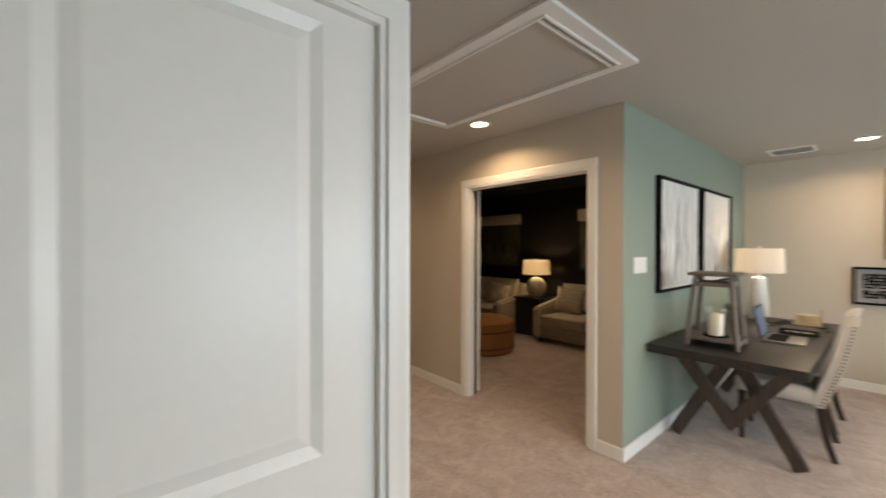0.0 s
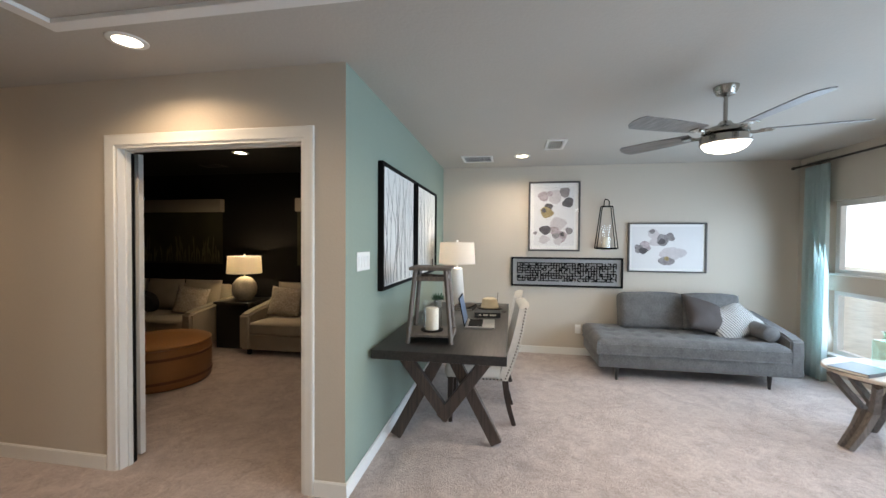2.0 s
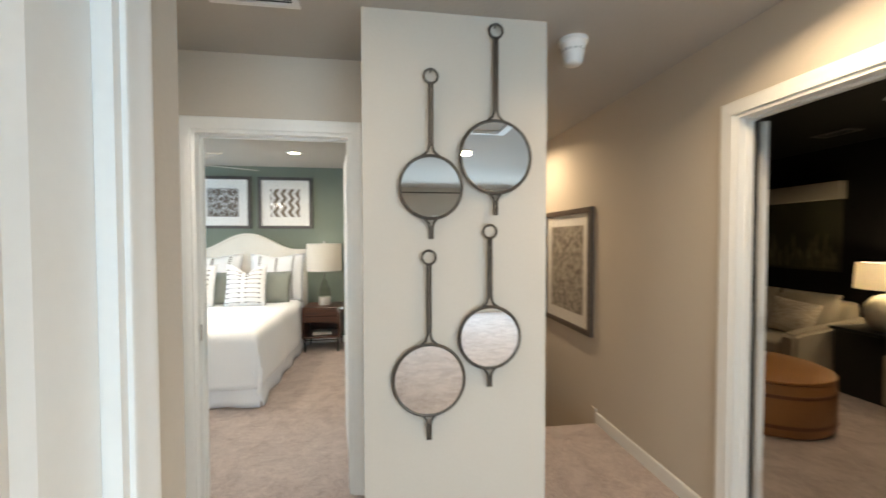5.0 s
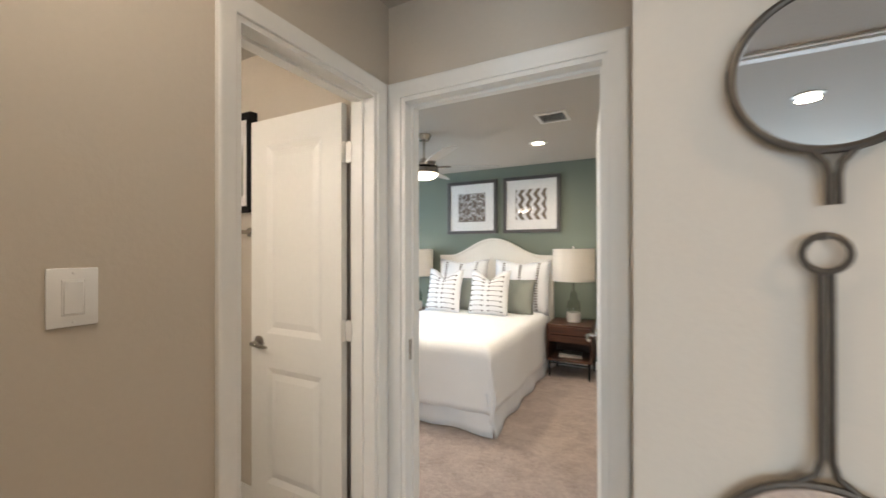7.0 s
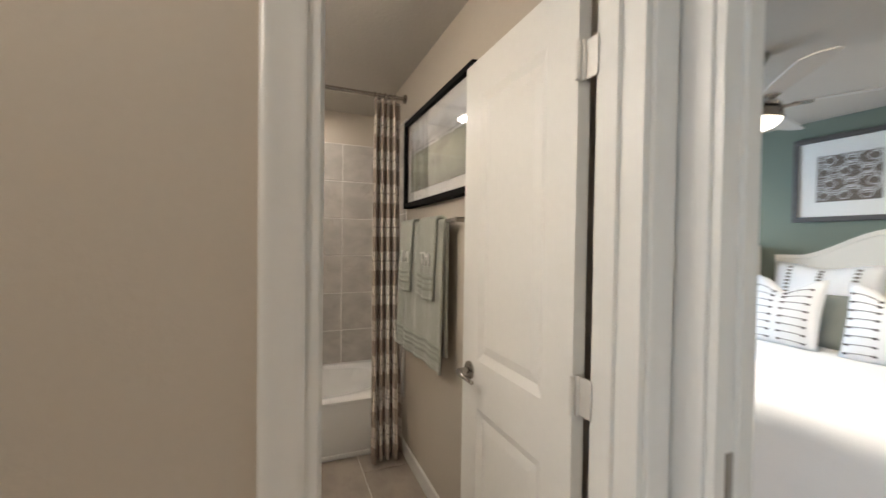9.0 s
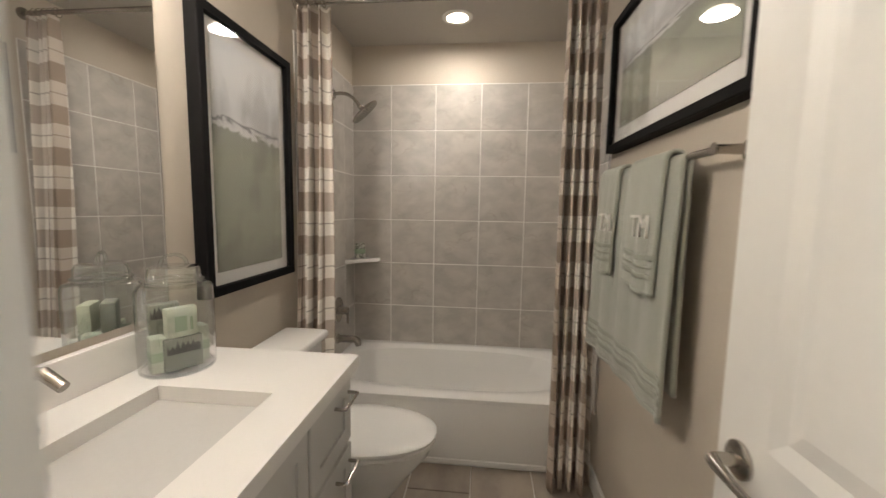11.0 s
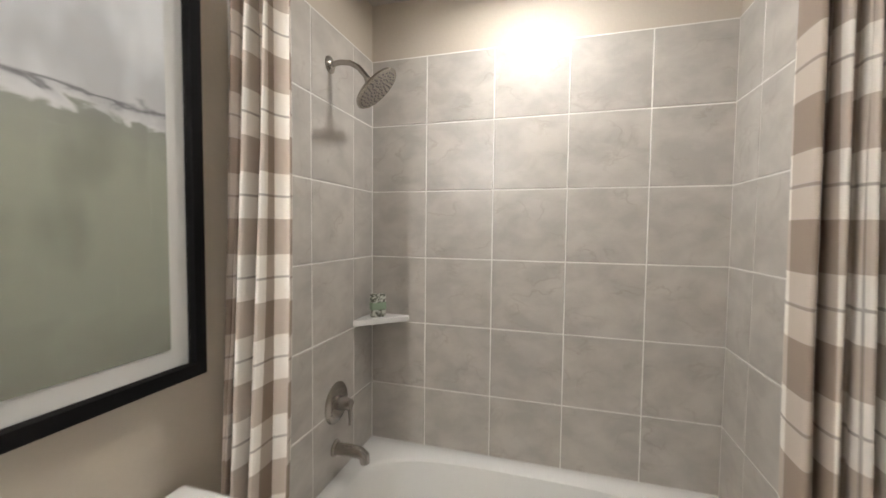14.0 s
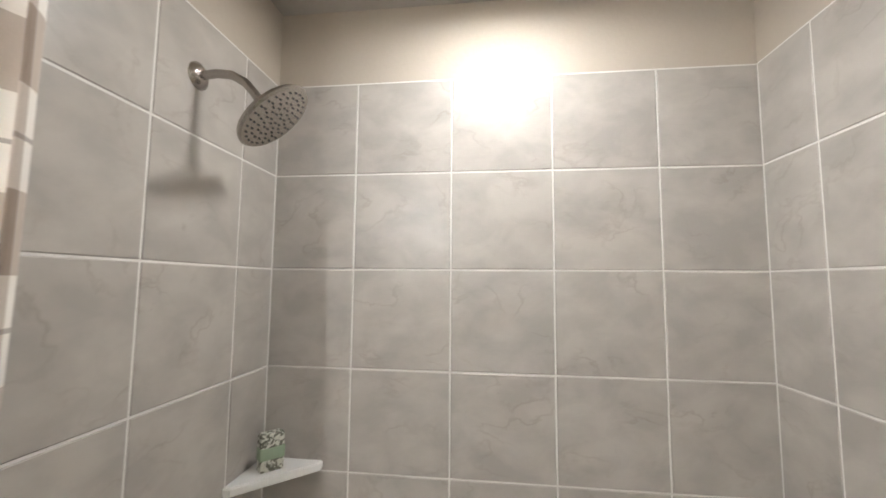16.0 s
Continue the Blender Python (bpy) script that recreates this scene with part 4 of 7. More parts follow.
def corner_shelf():
    bm = bmesh.new()
    k = 0.195
    pts = [(0, 0), (k, 0), (k, 0.02), (0.02, k), (0, k)]
    up = [bm.verts.new((x, y, 0.025)) for x, y in pts]
    dn = [bm.verts.new((x, y, 0.0)) for x, y in pts]
    bm.faces.new(up)
    bm.faces.new(dn[::-1])
    for i in range(5):
        j = (i + 1) % 5
        bm.faces.new((dn[i], dn[j], up[j], up[i]))
    bmesh.ops.recalc_face_normals(bm, faces=bm.faces[:])
    bmesh.ops.bevel(bm, geom=bm.edges[:], offset=0.004, segments=2, affect="EDGES")
    ob = finish("corner_shelf", bm, M_PORCELAIN, smooth=True)
    ob.matrix_world = pose(-2.619, 2.014, 0.958)
    tagged(ob, "white ceramic corner shelf on the tub tiles", "shelf")
    root = thing("wrapped_soap", "patterned soap bar with a green paper band on the corner shelf", "soap", pose(-2.535, 2.085, 0.9835, 0, 0, -42))
    part("bar", rbox((-0.034, -0.018, 0), (0.034, 0.018, 0.108), 0.008, 2), M_SOAPPAPER, root)
    part("band", rbox((-0.0352, -0.0192, 0.034), (0.0352, 0.0192, 0.070), 0.004, 2), M_SOAPGREEN, root, "green paper band")


def speckle(name, a, b, scale=90, lo=0.48, hi=0.52, rough=0.7):
    m = mat(name, a, rough, var=0.05)
    n, l = m.node_tree.nodes, m.node_tree.links
    tc = [x for x in n if x.type == "TEX_COORD"][0]
    ns, rp = n.new("ShaderNodeTexNoise"), n.new("ShaderNodeValToRGB")
    ns.inputs["Scale"].default_value, ns.inputs["Detail"].default_value, ns.inputs["Distortion"].default_value = scale, 3, 1.0
    l.new(tc.outputs["Object"], ns.inputs["Vector"])
    e = rp.color_ramp.elements
    e[0].position, e[0].color = lo, (*a, 1)
    e[1].position, e[1].color = hi, (*b, 1)
    l.new(ns.outputs["Fac"], rp.inputs[0])
    l.new(rp.outputs[0], n["Principled BSDF"].inputs["Base Color"])
    return m


M_SOAPPAPER = speckle("patterned_paper", (0.60, 0.60, 0.52), (0.14, 0.14, 0.11), 80)
M_SOAPGREEN = mat("green_paper", (0.30, 0.38, 0.26), 0.7)
corner_shelf()


def shower_rod():
    root = thing("shower_curtain_rod", "brushed nickel shower curtain rod with wall flanges", "curtain rod", pose(-1.80, 0, 2.315))
    part("rod", tube([(0, 2.012, 0), (0, 3.502, 0)], 0.0125, 14), M_NICKEL, root)
    for y, r in ((2.010, -90), (3.503, 90)):
        part("flange", moved(lathe([(0, 0), (0.030, 0), (0.028, 0.012), (0.016, 0.018), (0, 0.018)], 24), pose(0, y, 0, r)), M_NICKEL, root)


shower_rod()


def shower_curtain(y_lo, y_hi, folds, flip, label, spread=0.03):
    root = thing("shower_curtain", label, "shower curtain", pose(-1.80, 0, 0), "pair of shower curtains")
    length = (y_hi - y_lo) * (2.2 if flip > 0 else 3.0)
    top, bottom = 2.285, 0.03
    rnd = random.Random(folds + int(flip * 7))
    ph = [rnd.random() for _ in range(8)]

    def f(u, v):
        s = u / length
        widen = 1 + spread * 10 * (1 - v) * 0.35
        mid = y_lo if flip > 0 else y_hi
        y = y_lo + (y_hi - y_lo) * s
        y = mid + (y - mid) * widen
        amp = 0.040 * (0.60 + 0.40 * math.sin(7 * s + ph[0] * 6)) + 0.016
        amp *= 0.50 + 0.60 * (1 - v) ** 0.4
        w = 2 * math.pi * folds * s + 0.5 * math.sin(3 * v + ph[1] * 6)
        deep = math.copysign(abs(math.sin(w)) ** 0.7, math.sin(w))
        return (0.012 + 0.10 * (1 - v) ** 1.6 + amp * deep + 0.010 * math.sin(2.3 * w + 4 * v), y + 0.020 * math.cos(w) * (1 - v * 0.4), bottom + (top - bottom) * v)

    part("cloth", sheet(0, length, folds * 22, 30, f, 0.0025), M_CHECK, root, smooth="all")
    for i in range(folds + 1):
        yy = y_lo + (y_hi - y_lo) * (i + 0.3) / (folds + 1)
        part("curtain_ring", moved(ring(0.022, 0.0022, 0, "y", 20, 6), pose(0.0, yy, 2.312)), M_NICKEL, root)


shower_curtain(2.022, 2.180, 3, 1, "taupe and cream checked shower curtain gathered beside the shower", 0.03)
shower_curtain(3.288, 3.452, 4, -1, "taupe and cream checked shower curtain gathered beside the towels", 0.03)


def toilet():
    cx, y0 = -1.385, 2.012
    root = thing("toilet", "white porcelain toilet with a closed lid", "toilet", pose(cx, y0, 0))
    part("tank", rbox((-0.205, 0.02, 0.36), (0.205, 0.205, 0.735), 0.03, 3), M_PORCELAIN, root)
    part("tank_lid", rbox((-0.222, 0.010, 0.735), (0.222, 0.225, 0.775), 0.016, 3), M_PORCELAIN, root)

    def egg(z, grow=0.0, back=0.21, front=0.755, half=0.185):
        out = []
        for k in range(40):
            a = 2 * math.pi * k / 40
            c, s = math.cos(a), math.sin(a)
            mid = back + 0.24
            y = mid + (front - mid + grow) * s if s > 0 else mid + (mid - back + grow) * s
            w = half + grow
            out.append((w * math.copysign(abs(c) ** 0.85, c), y, z))
        return out

    def stack(rings):
        bm = bmesh.new()
        vs = [[bm.verts.new(p) for p in r] for r in rings]
        for a, b in zip(vs, vs[1:]):
            for k in range(40):
                bm.faces.new((a[k], a[(k + 1) % 40], b[(k + 1) % 40], b[k]))
        bm.faces.new(vs[0][::-1])
        bm.faces.new(vs[-1])
        bmesh.ops.recalc_face_normals(bm, faces=bm.faces[:])
        return bm

    part("bowl", stack([egg(0.0, 0, 0.14, 0.52, 0.105), egg(0.03, 0, 0.14, 0.53, 0.115), egg(0.16, 0, 0.14, 0.58, 0.115), egg(0.28, 0, 0.17, 0.67, 0.155), egg(0.36, 0, 0.20, 0.735, 0.178), egg(0.395, 0, 0.20, 0.745, 0.183)]), M_PORCELAIN, root)
    part("seat", stack([egg(0.398, -0.006), egg(0.402, 0.002), egg(0.414, 0.003), egg(0.418, -0.002)]), M_PORCELAIN, root)
    part("lid", stack([egg(0.421, -0.004), egg(0.424, 0.004), egg(0.434, 0.005), egg(0.441, -0.006), egg(0.444, -0.05), egg(0.445, -0.12)]), M_PORCELAIN, root)
    part("flush_lever", joined(tube([(0.15, 0.205, 0.67), (0.15, 0.225, 0.67)], 0.010, 12), tube([(0.155, 0.226, 0.67), (0.10, 0.228, 0.667)], 0.007, 10)), M_NICKEL, root)


toilet()


def vanity():
    x0, x1, yb, yf = -0.985, -0.02, 2.012, 2.555
    root = thing("bathroom_vanity", "grey painted vanity cabinet with nickel pulls", "vanity", pose(0, 0, 0))
    part("body", rbox((x0, yb, 0.09), (x1, yf - 0.02, 0.862), 0.003, 1), M_CAB, root, smooth=False)
    part("toe_kick", rbox((x0 + 0.01, yb, 0.0), (x1 - 0.01, yf - 0.09, 0.09), 0.002, 1), M_CAB, root, smooth=False)
    fronts = [("drawer", -0.973, -0.700, 0.100, 0.360), ("drawer", -0.973, -0.700, 0.375, 0.640), ("drawer", -0.973, -0.700, 0.655, 0.852),
              ("panel", -0.688, -0.032, 0.655, 0.852), ("door", -0.688, -0.366, 0.100, 0.640), ("door", -0.354, -0.032, 0.100, 0.640)]
    for kind, a, b, z0, z1 in fronts:
        front = part({"drawer": "drawer_front", "panel": "false_front", "door": "cabinet_door"}[kind], rbox((a, yf - 0.019, z0), (b, yf, z1), 0.003, 1), M_CAB, root, smooth=False)
        inner = frame_bars(b - a, z1 - z0, 0.050, 0.006)
        part("shaker_rim", moved(inner, pose((a + b) / 2, yf, (z0 + z1) / 2, 0, 0, 180)), M_CAB, front, smooth=False)
        if kind == "drawer":
            p, z = a + 0.075, z1 - 0.045
            ends = [(p - 0.05, z), (p + 0.05, z)]
        elif kind == "door":
            p = b - 0.03 if a < -0.5 else a + 0.03
            ends = [(p, 0.48), (p, 0.61)]
        else:
            continue
        (xa, za), (xb, zb) = ends
        pull = tube([(xa, yf + 0.004, za), (xa, yf + 0.030, za), (xa * 0.97 + xb * 0.03, yf + 0.036, za * 0.97 + zb * 0.03), (xa * 0.03 + xb * 0.97, yf + 0.036, za * 0.03 + zb * 0.97), (xb, yf + 0.030, zb), (xb, yf + 0.004, zb)], 0.005, 8)
        part("pull", pull, M_NICKEL, front, "brushed nickel bar pull")
    top = thing("vanity_countertop", "white quartz countertop with an undermount sink", "countertop", pose(0, 0, 0))
    X0, X1, Y0, Y1, Z0, Z1 = -1.0, -0.004, 2.009, 2.578, 0.863, 0.900
    sx0, sx1, sy0, sy1 = -0.735, -0.275, 2.158, 2.455
    bm = bmesh.new()
    for b in ((X0, Y0, X1, sy0), (X0, sy1, X1, Y1), (X0, sy0, sx0, sy1), (sx1, sy0, X1, sy1)):
        box(bm, (b[0], b[1], Z0), (b[2], b[3], Z1))
    part("slab", bm, M_QUARTZ, top, smooth=False)
    part("backsplash", rbox((X0, Y0, Z1), (X1, Y0 + 0.02, Z1 + 0.10), 0.002, 1), M_QUARTZ, top, smooth=False)
    bm = bmesh.new()

    def rect(i, z, r):
        x0_, x1_, y0_, y1_ = sx0 + i, sx1 - i, sy0 + i, sy1 - i
        pts = []
        for cx, cy, a0 in ((x1_ - r, y1_ - r, 0), (x0_ + r, y1_ - r, 90), (x0_ + r, y0_ + r, 180), (x1_ - r, y0_ + r, 270)):
            for s in range(5):
                a = radians(a0 + 90 * s / 4)
                pts.append(bm.verts.new((cx + r * math.cos(a), cy + r * math.sin(a), z)))
        return pts

    rings = [rect(-0.012, Z0 - 0.001, 0.02), rect(0.0, Z0 - 0.003, 0.02), rect(0.012, 0.80, 0.03), rect(0.03, 0.752, 0.05), rect(0.07, 0.738, 0.06), rect(0.12, 0.735, 0.02)]
    for a, b in zip(rings, rings[1:]):
        for k in range(20):
            bm.faces.new((a[k], a[(k + 1) % 20], b[(k + 1) % 20], b[k]))
    bm.faces.new(rings[-1])
    bmesh.ops.recalc_face_normals(bm, faces=bm.faces[:])
    part("sink", bm, M_PORCELAIN, top, "white undermount rectangular basin")
    f = thing("faucet", "brushed nickel single-lever sink faucet", "faucet", pose(-0.505, 2.085, 0.90))
    part("base", lathe([(0, 0), (0.026, 0), (0.026, 0.006), (0.020, 0.012), (0, 0.012)], 24), M_NICKEL, f)
    part("spout", tube([(0, 0, 0.008), (0, 0, 0.10), (0, 0.02, 0.125), (0, 0.06, 0.130), (0, 0.10, 0.105)], 0.014, 14, [0.018, 0.017, 0.014, 0.012, 0.011]), M_NICKEL, f)
    part("handle", tube([(0, 0, 0.11), (0, -0.005, 0.135), (0, -0.03, 0.165)], 0.006, 10), M_NICKEL, f)


vanity()

bm = rbox((-0.95, 2.008, 1.02), (-0.03, 2.014, 2.02), 0.002, 1)
tagged(finish("vanity_mirror", bm, M_MIRROR), "frameless wall mirror above the vanity", "mirror")


def vanity_light():
    root = thing("vanity_light", "nickel bar light with three lit glass shades over the mirror", "wall light", pose(-0.50, 2.008, 2.16))
    part("bar", rbox((-0.30, 0, -0.05), (0.30, 0.02, 0.05), 0.006, 2), M_NICKEL, root)
    for s in (-0.22, 0.0, 0.22):
        part("arm", tube([(s, 0.02, 0), (s, 0.15, 0), (s, 0.18, -0.02)], 0.008, 8), M_NICKEL, root)
        part("shade", moved(lathe([(0.030, 0), (0.048, -0.10), (0.044, -0.10), (0.026, 0)], 24), pose(s, 0.18, -0.01)), M_FANGLOW, root, "lit frosted glass shade")
        bulb("vanity_bulb", (-0.50 + s, 2.188, 2.025), 8.2, BATHWHITE, 0.035)


vanity_light()


M_JAR = glass_pane("jar_glass", (0.95, 0.97, 0.96), 0.03, 1.0, 0.09, 1.8)


def tree_line(w, y, z0, seed):
    """A dark jagged row of printed fir tops on the face of a wrapper."""
    bm, rnd, n = bmesh.new(), random.Random(seed), 13
    low = [bm.verts.new((-w / 2 + w * k / n, y, z0)) for k in range(n + 1)]
    top = [bm.verts.new((-w / 2 + w * k / n, y, z0 + (rnd.uniform(0.022, 0.036) if k % 2 else rnd.uniform(0.010, 0.018)))) for k in range(n + 1)]
    for k in range(n):
        bm.faces.new((low[k + 1], low[k], top[k], top[k + 1]))
    return bm


def soap_jar():
    jx, jy, r, h = -0.848, 2.120, 0.090, 0.232
    root = thing("soap_jar", "clear glass apothecary jar filled with green soaps", "jar", pose(jx, jy, 0.9))
    body = [(0, 0.0), (r - 0.004, 0.0), (r, 0.005), (r + 0.001, 0.10), (r, h - 0.018), (r - 0.006, h - 0.005), (r - 0.018, h), (0.064, h + 0.002), (0.062, h + 0.006)]
    part("body", lathe(body, 48), M_JAR, root).visible_shadow = False
    part("foot_ring", ring(r - 0.005, 0.0035, 0.0045, "z", 48, 8), M_JAR, root, "thick glass foot").visible_shadow = False
    lid = part("lid", lathe([(0.067, h + 0.006), (0.070, h + 0.010), (0.062, h + 0.014), (0.061, h + 0.036), (0.056, h + 0.045), (0.040, h + 0.049), (0, h + 0.050)], 48), M_JAR, root, "clear glass lid")
    lid.visible_shadow = False
    part("lid_rim", ring(0.066, 0.0032, h + 0.009, "z", 48, 8), M_JAR, lid).visible_shadow = False
    loop = [(0.032 * math.cos(math.pi * k / 14), 0, h + 0.047 + 0.030 * math.sin(math.pi * k / 14)) for k in range(15)]
    part("knob", moved(tube(loop, 0.005, 10), pose(0, 0, 0, 0, 0, -30)), M_JAR, lid, "arched clear glass handle").visible_shadow = False
    face = -33
    soaps = [(0.016, 0.024, 0.006, face, 0.090, 0.042, 0.088, "trees"), (0.052, -0.016, 0.006, face - 4, 0.034, 0.046, 0.094, "pale"), (-0.046, 0.026, 0.006, face + 6, 0.034, 0.050, 0.100, "pale"),
             (-0.008, -0.030, 0.006, face, 0.088, 0.040, 0.092, "dark"), (0.020, 0.028, 0.0945, face + 3, 0.072, 0.030, 0.078, "panel"), (0.012, -0.028, 0.0985, face - 6, 0.070, 0.034, 0.080, "trees")]
    for x, y, z, a, w, d, tall, look_of in soaps:
        words = {"trees": "grey green wrapped soap with a dark tree print in the jar", "pale": "pale green soap bar standing in the glass jar", "dark": "dark green wrapped soap bar in the glass jar", "panel": "pale green soap bar with a green label panel"}[look_of]
        b = thing("soap_bar", words, "soap", pose(jx + x, jy + y, 0.9 + z, 0, 0, a), "soaps in the jar")
        part("wrapper", rbox((-w / 2, -d / 2, 0), (w / 2, d / 2, tall), 0.004, 2), {"trees": M_SOAPGREY, "dark": M_SOAPDARK}.get(look_of, M_SOAPLIGHT), b)
        if look_of == "trees":
            part("printed_trees", tree_line(w * 0.86, d / 2 + 0.0006, tall * 0.52, int(tall * 1000)), M_SOAPBLACK, b, "dark printed fir trees", smooth=False)
        elif look_of == "panel":
            part("label_panel", rbox((-w * 0.14, d / 2 - 0.001, tall * 0.20), (w * 0.26, d / 2 + 0.0008, tall * 0.72), 0.0004, 1), M_SOAPGREEN, b, "green paper label")
            part("label_strip", rbox((-w * 0.34, d / 2 - 0.001, tall * 0.20), (-w * 0.24, d / 2 + 0.0008, tall * 0.66), 0.0004, 1), M_SOAPGREEN, b, "green paper label")
        elif look_of == "pale":
            part("label_band", rbox((-w / 2 - 0.0008, -d / 2 - 0.0008, tall * 0.3), (w / 2 + 0.0008, d / 2 + 0.0008, tall * 0.62), 0.003, 1), M_SOAPGREEN, b)


M_SOAPGREY = mat("grey_green_paper", (0.20, 0.215, 0.18), 0.6, var=0.10, scale=20)
M_SOAPLIGHT = mat("pale_green_paper", (0.47, 0.51, 0.41), 0.6, var=0.12, scale=20)
M_SOAPDARK = mat("dark_green_paper", (0.16, 0.20, 0.14), 0.6, var=0.2, scale=20)
M_SOAPBLACK = mat("dark_print", (0.030, 0.030, 0.028), 0.6)
soap_jar()


def text_mesh(body, size, depth=0.001):
    cu = bpy.data.curves.new("lettering", "FONT")
    cu.body, cu.size, cu.extrude, cu.align_x = body, size, depth, "CENTER"
    ob = bpy.data.objects.new("lettering", cu)
    scene.collection.objects.link(ob)
    dg = bpy.context.evaluated_depsgraph_get()
    dg.update()
    me = bpy.data.meshes.new_from_object(ob.evaluated_get(dg))
    bpy.data.objects.remove(ob)
    bm = bmesh.new()
    bm.from_mesh(me)
    return bm


def towel_bar():
    root = thing("towel_bar", "brushed nickel towel bar on the bathroom wall", "towel bar", pose(0, 3.505, 1.478))
    part("bar", tube([(-1.60, -0.065, 0), (-0.805, -0.065, 0)], 0.0095, 12), M_NICKEL, root)
    for x in (-1.60, -0.805):
        part("post", joined(moved(lathe([(0, 0), (0.026, 0), (0.025, 0.008), (0.012, 0.014), (0.010, 0.075), (0.014, 0.08), (0, 0.082)], 20), pose(x, 0, 0, 90))), M_NICKEL, root)


towel_bar()


def hung_towel(xc, width, drop_front, drop_back, layer, label, letters=""):
    """A towel folded over the bar: down the front, over the top, down the back."""
    root = thing("towel", label, "towel", pose(xc, 3.440, 1.478), "towels on the bar")
    r = 0.014 + 0.016 * layer
    total = drop_front + drop_back + math.pi * r
    rnd = random.Random(int(width * 1000) + layer)
    p = [rnd.random() * 6 for _ in range(4)]

    def f(u, v):
        s = v * total
        fall = 0.0
        if s < drop_front:
            z, y = -(drop_front - s), -r
            fall = (drop_front - s)
        elif s < drop_front + math.pi * r:
            a = (s - drop_front) / r
            y, z = -r * math.cos(a), r * math.sin(a)
        else:
            z, y = -(s - drop_front - math.pi * r), r * 0.9
        wave = 0.010 * math.sin(9 * u / width + p[0]) * min(1, fall * 4) + 0.016 * math.sin(4.2 * u / width + p[1]) * min(1, fall * 3) * fall
        flare = 1 + 0.05 * fall
        return (u * flare + 0.010 * math.sin(3 * z + p[2]), y - abs(wave) - 0.012 * fall * (1 if y < 0 else 0), z + 0.004 * math.sin(5 * u / width + p[3]) * (1 if fall > 0.1 else 0))

    part("terry", sheet(-width / 2, width / 2, 22, 60, f, 0.011), M_TOWEL, root, smooth="all")
    front = drop_front / total

    def band(h0, h1, mt, lift=0.0035):
        v0, v1 = h0 / total, h1 / total

        def g(u, v):
            x, y, z = f(u, v0 + (v1 - v0) * v)
            return (x, y - 0.0008 - lift * 0.6, z)

        part("woven_band", sheet(-width / 2, width / 2, 22, 3, g, 0.003), mt, root, smooth="all")

    band(0.045, 0.060, M_TOWELBAND)
    band(0.075, 0.082, M_TOWELBAND, 0.005)
    band(0.098, 0.113, M_TOWELBAND)
    band(0.0, 0.012, M_TOWEL, 0.005)
    if letters:
        lt = text_mesh(letters, 0.095, 0.003)
        x, y, z = f(0, (drop_front * 0.44) / total)
        moved(lt, pose(x + 0.022, y - 0.0055, z, 90, 0, 0))
        part("monogram", lt, M_THREAD, root, "white stitched monogram letters", smooth=False)


hung_towel(-1.435, 0.34, 0.70, 0.60, 0, "large sage green bath towel folded over the bar")
hung_towel(-1.105, 0.36, 0.69, 0.62, 0, "large sage green bath towel folded over the bar")
hung_towel(-1.452, 0.21, 0.37, 0.30, 1, "small sage green hand towel with white monogram letters", "TM")
hung_towel(-1.125, 0.24, 0.37, 0.30, 1, "small sage green hand towel with white monogram letters", "TM")


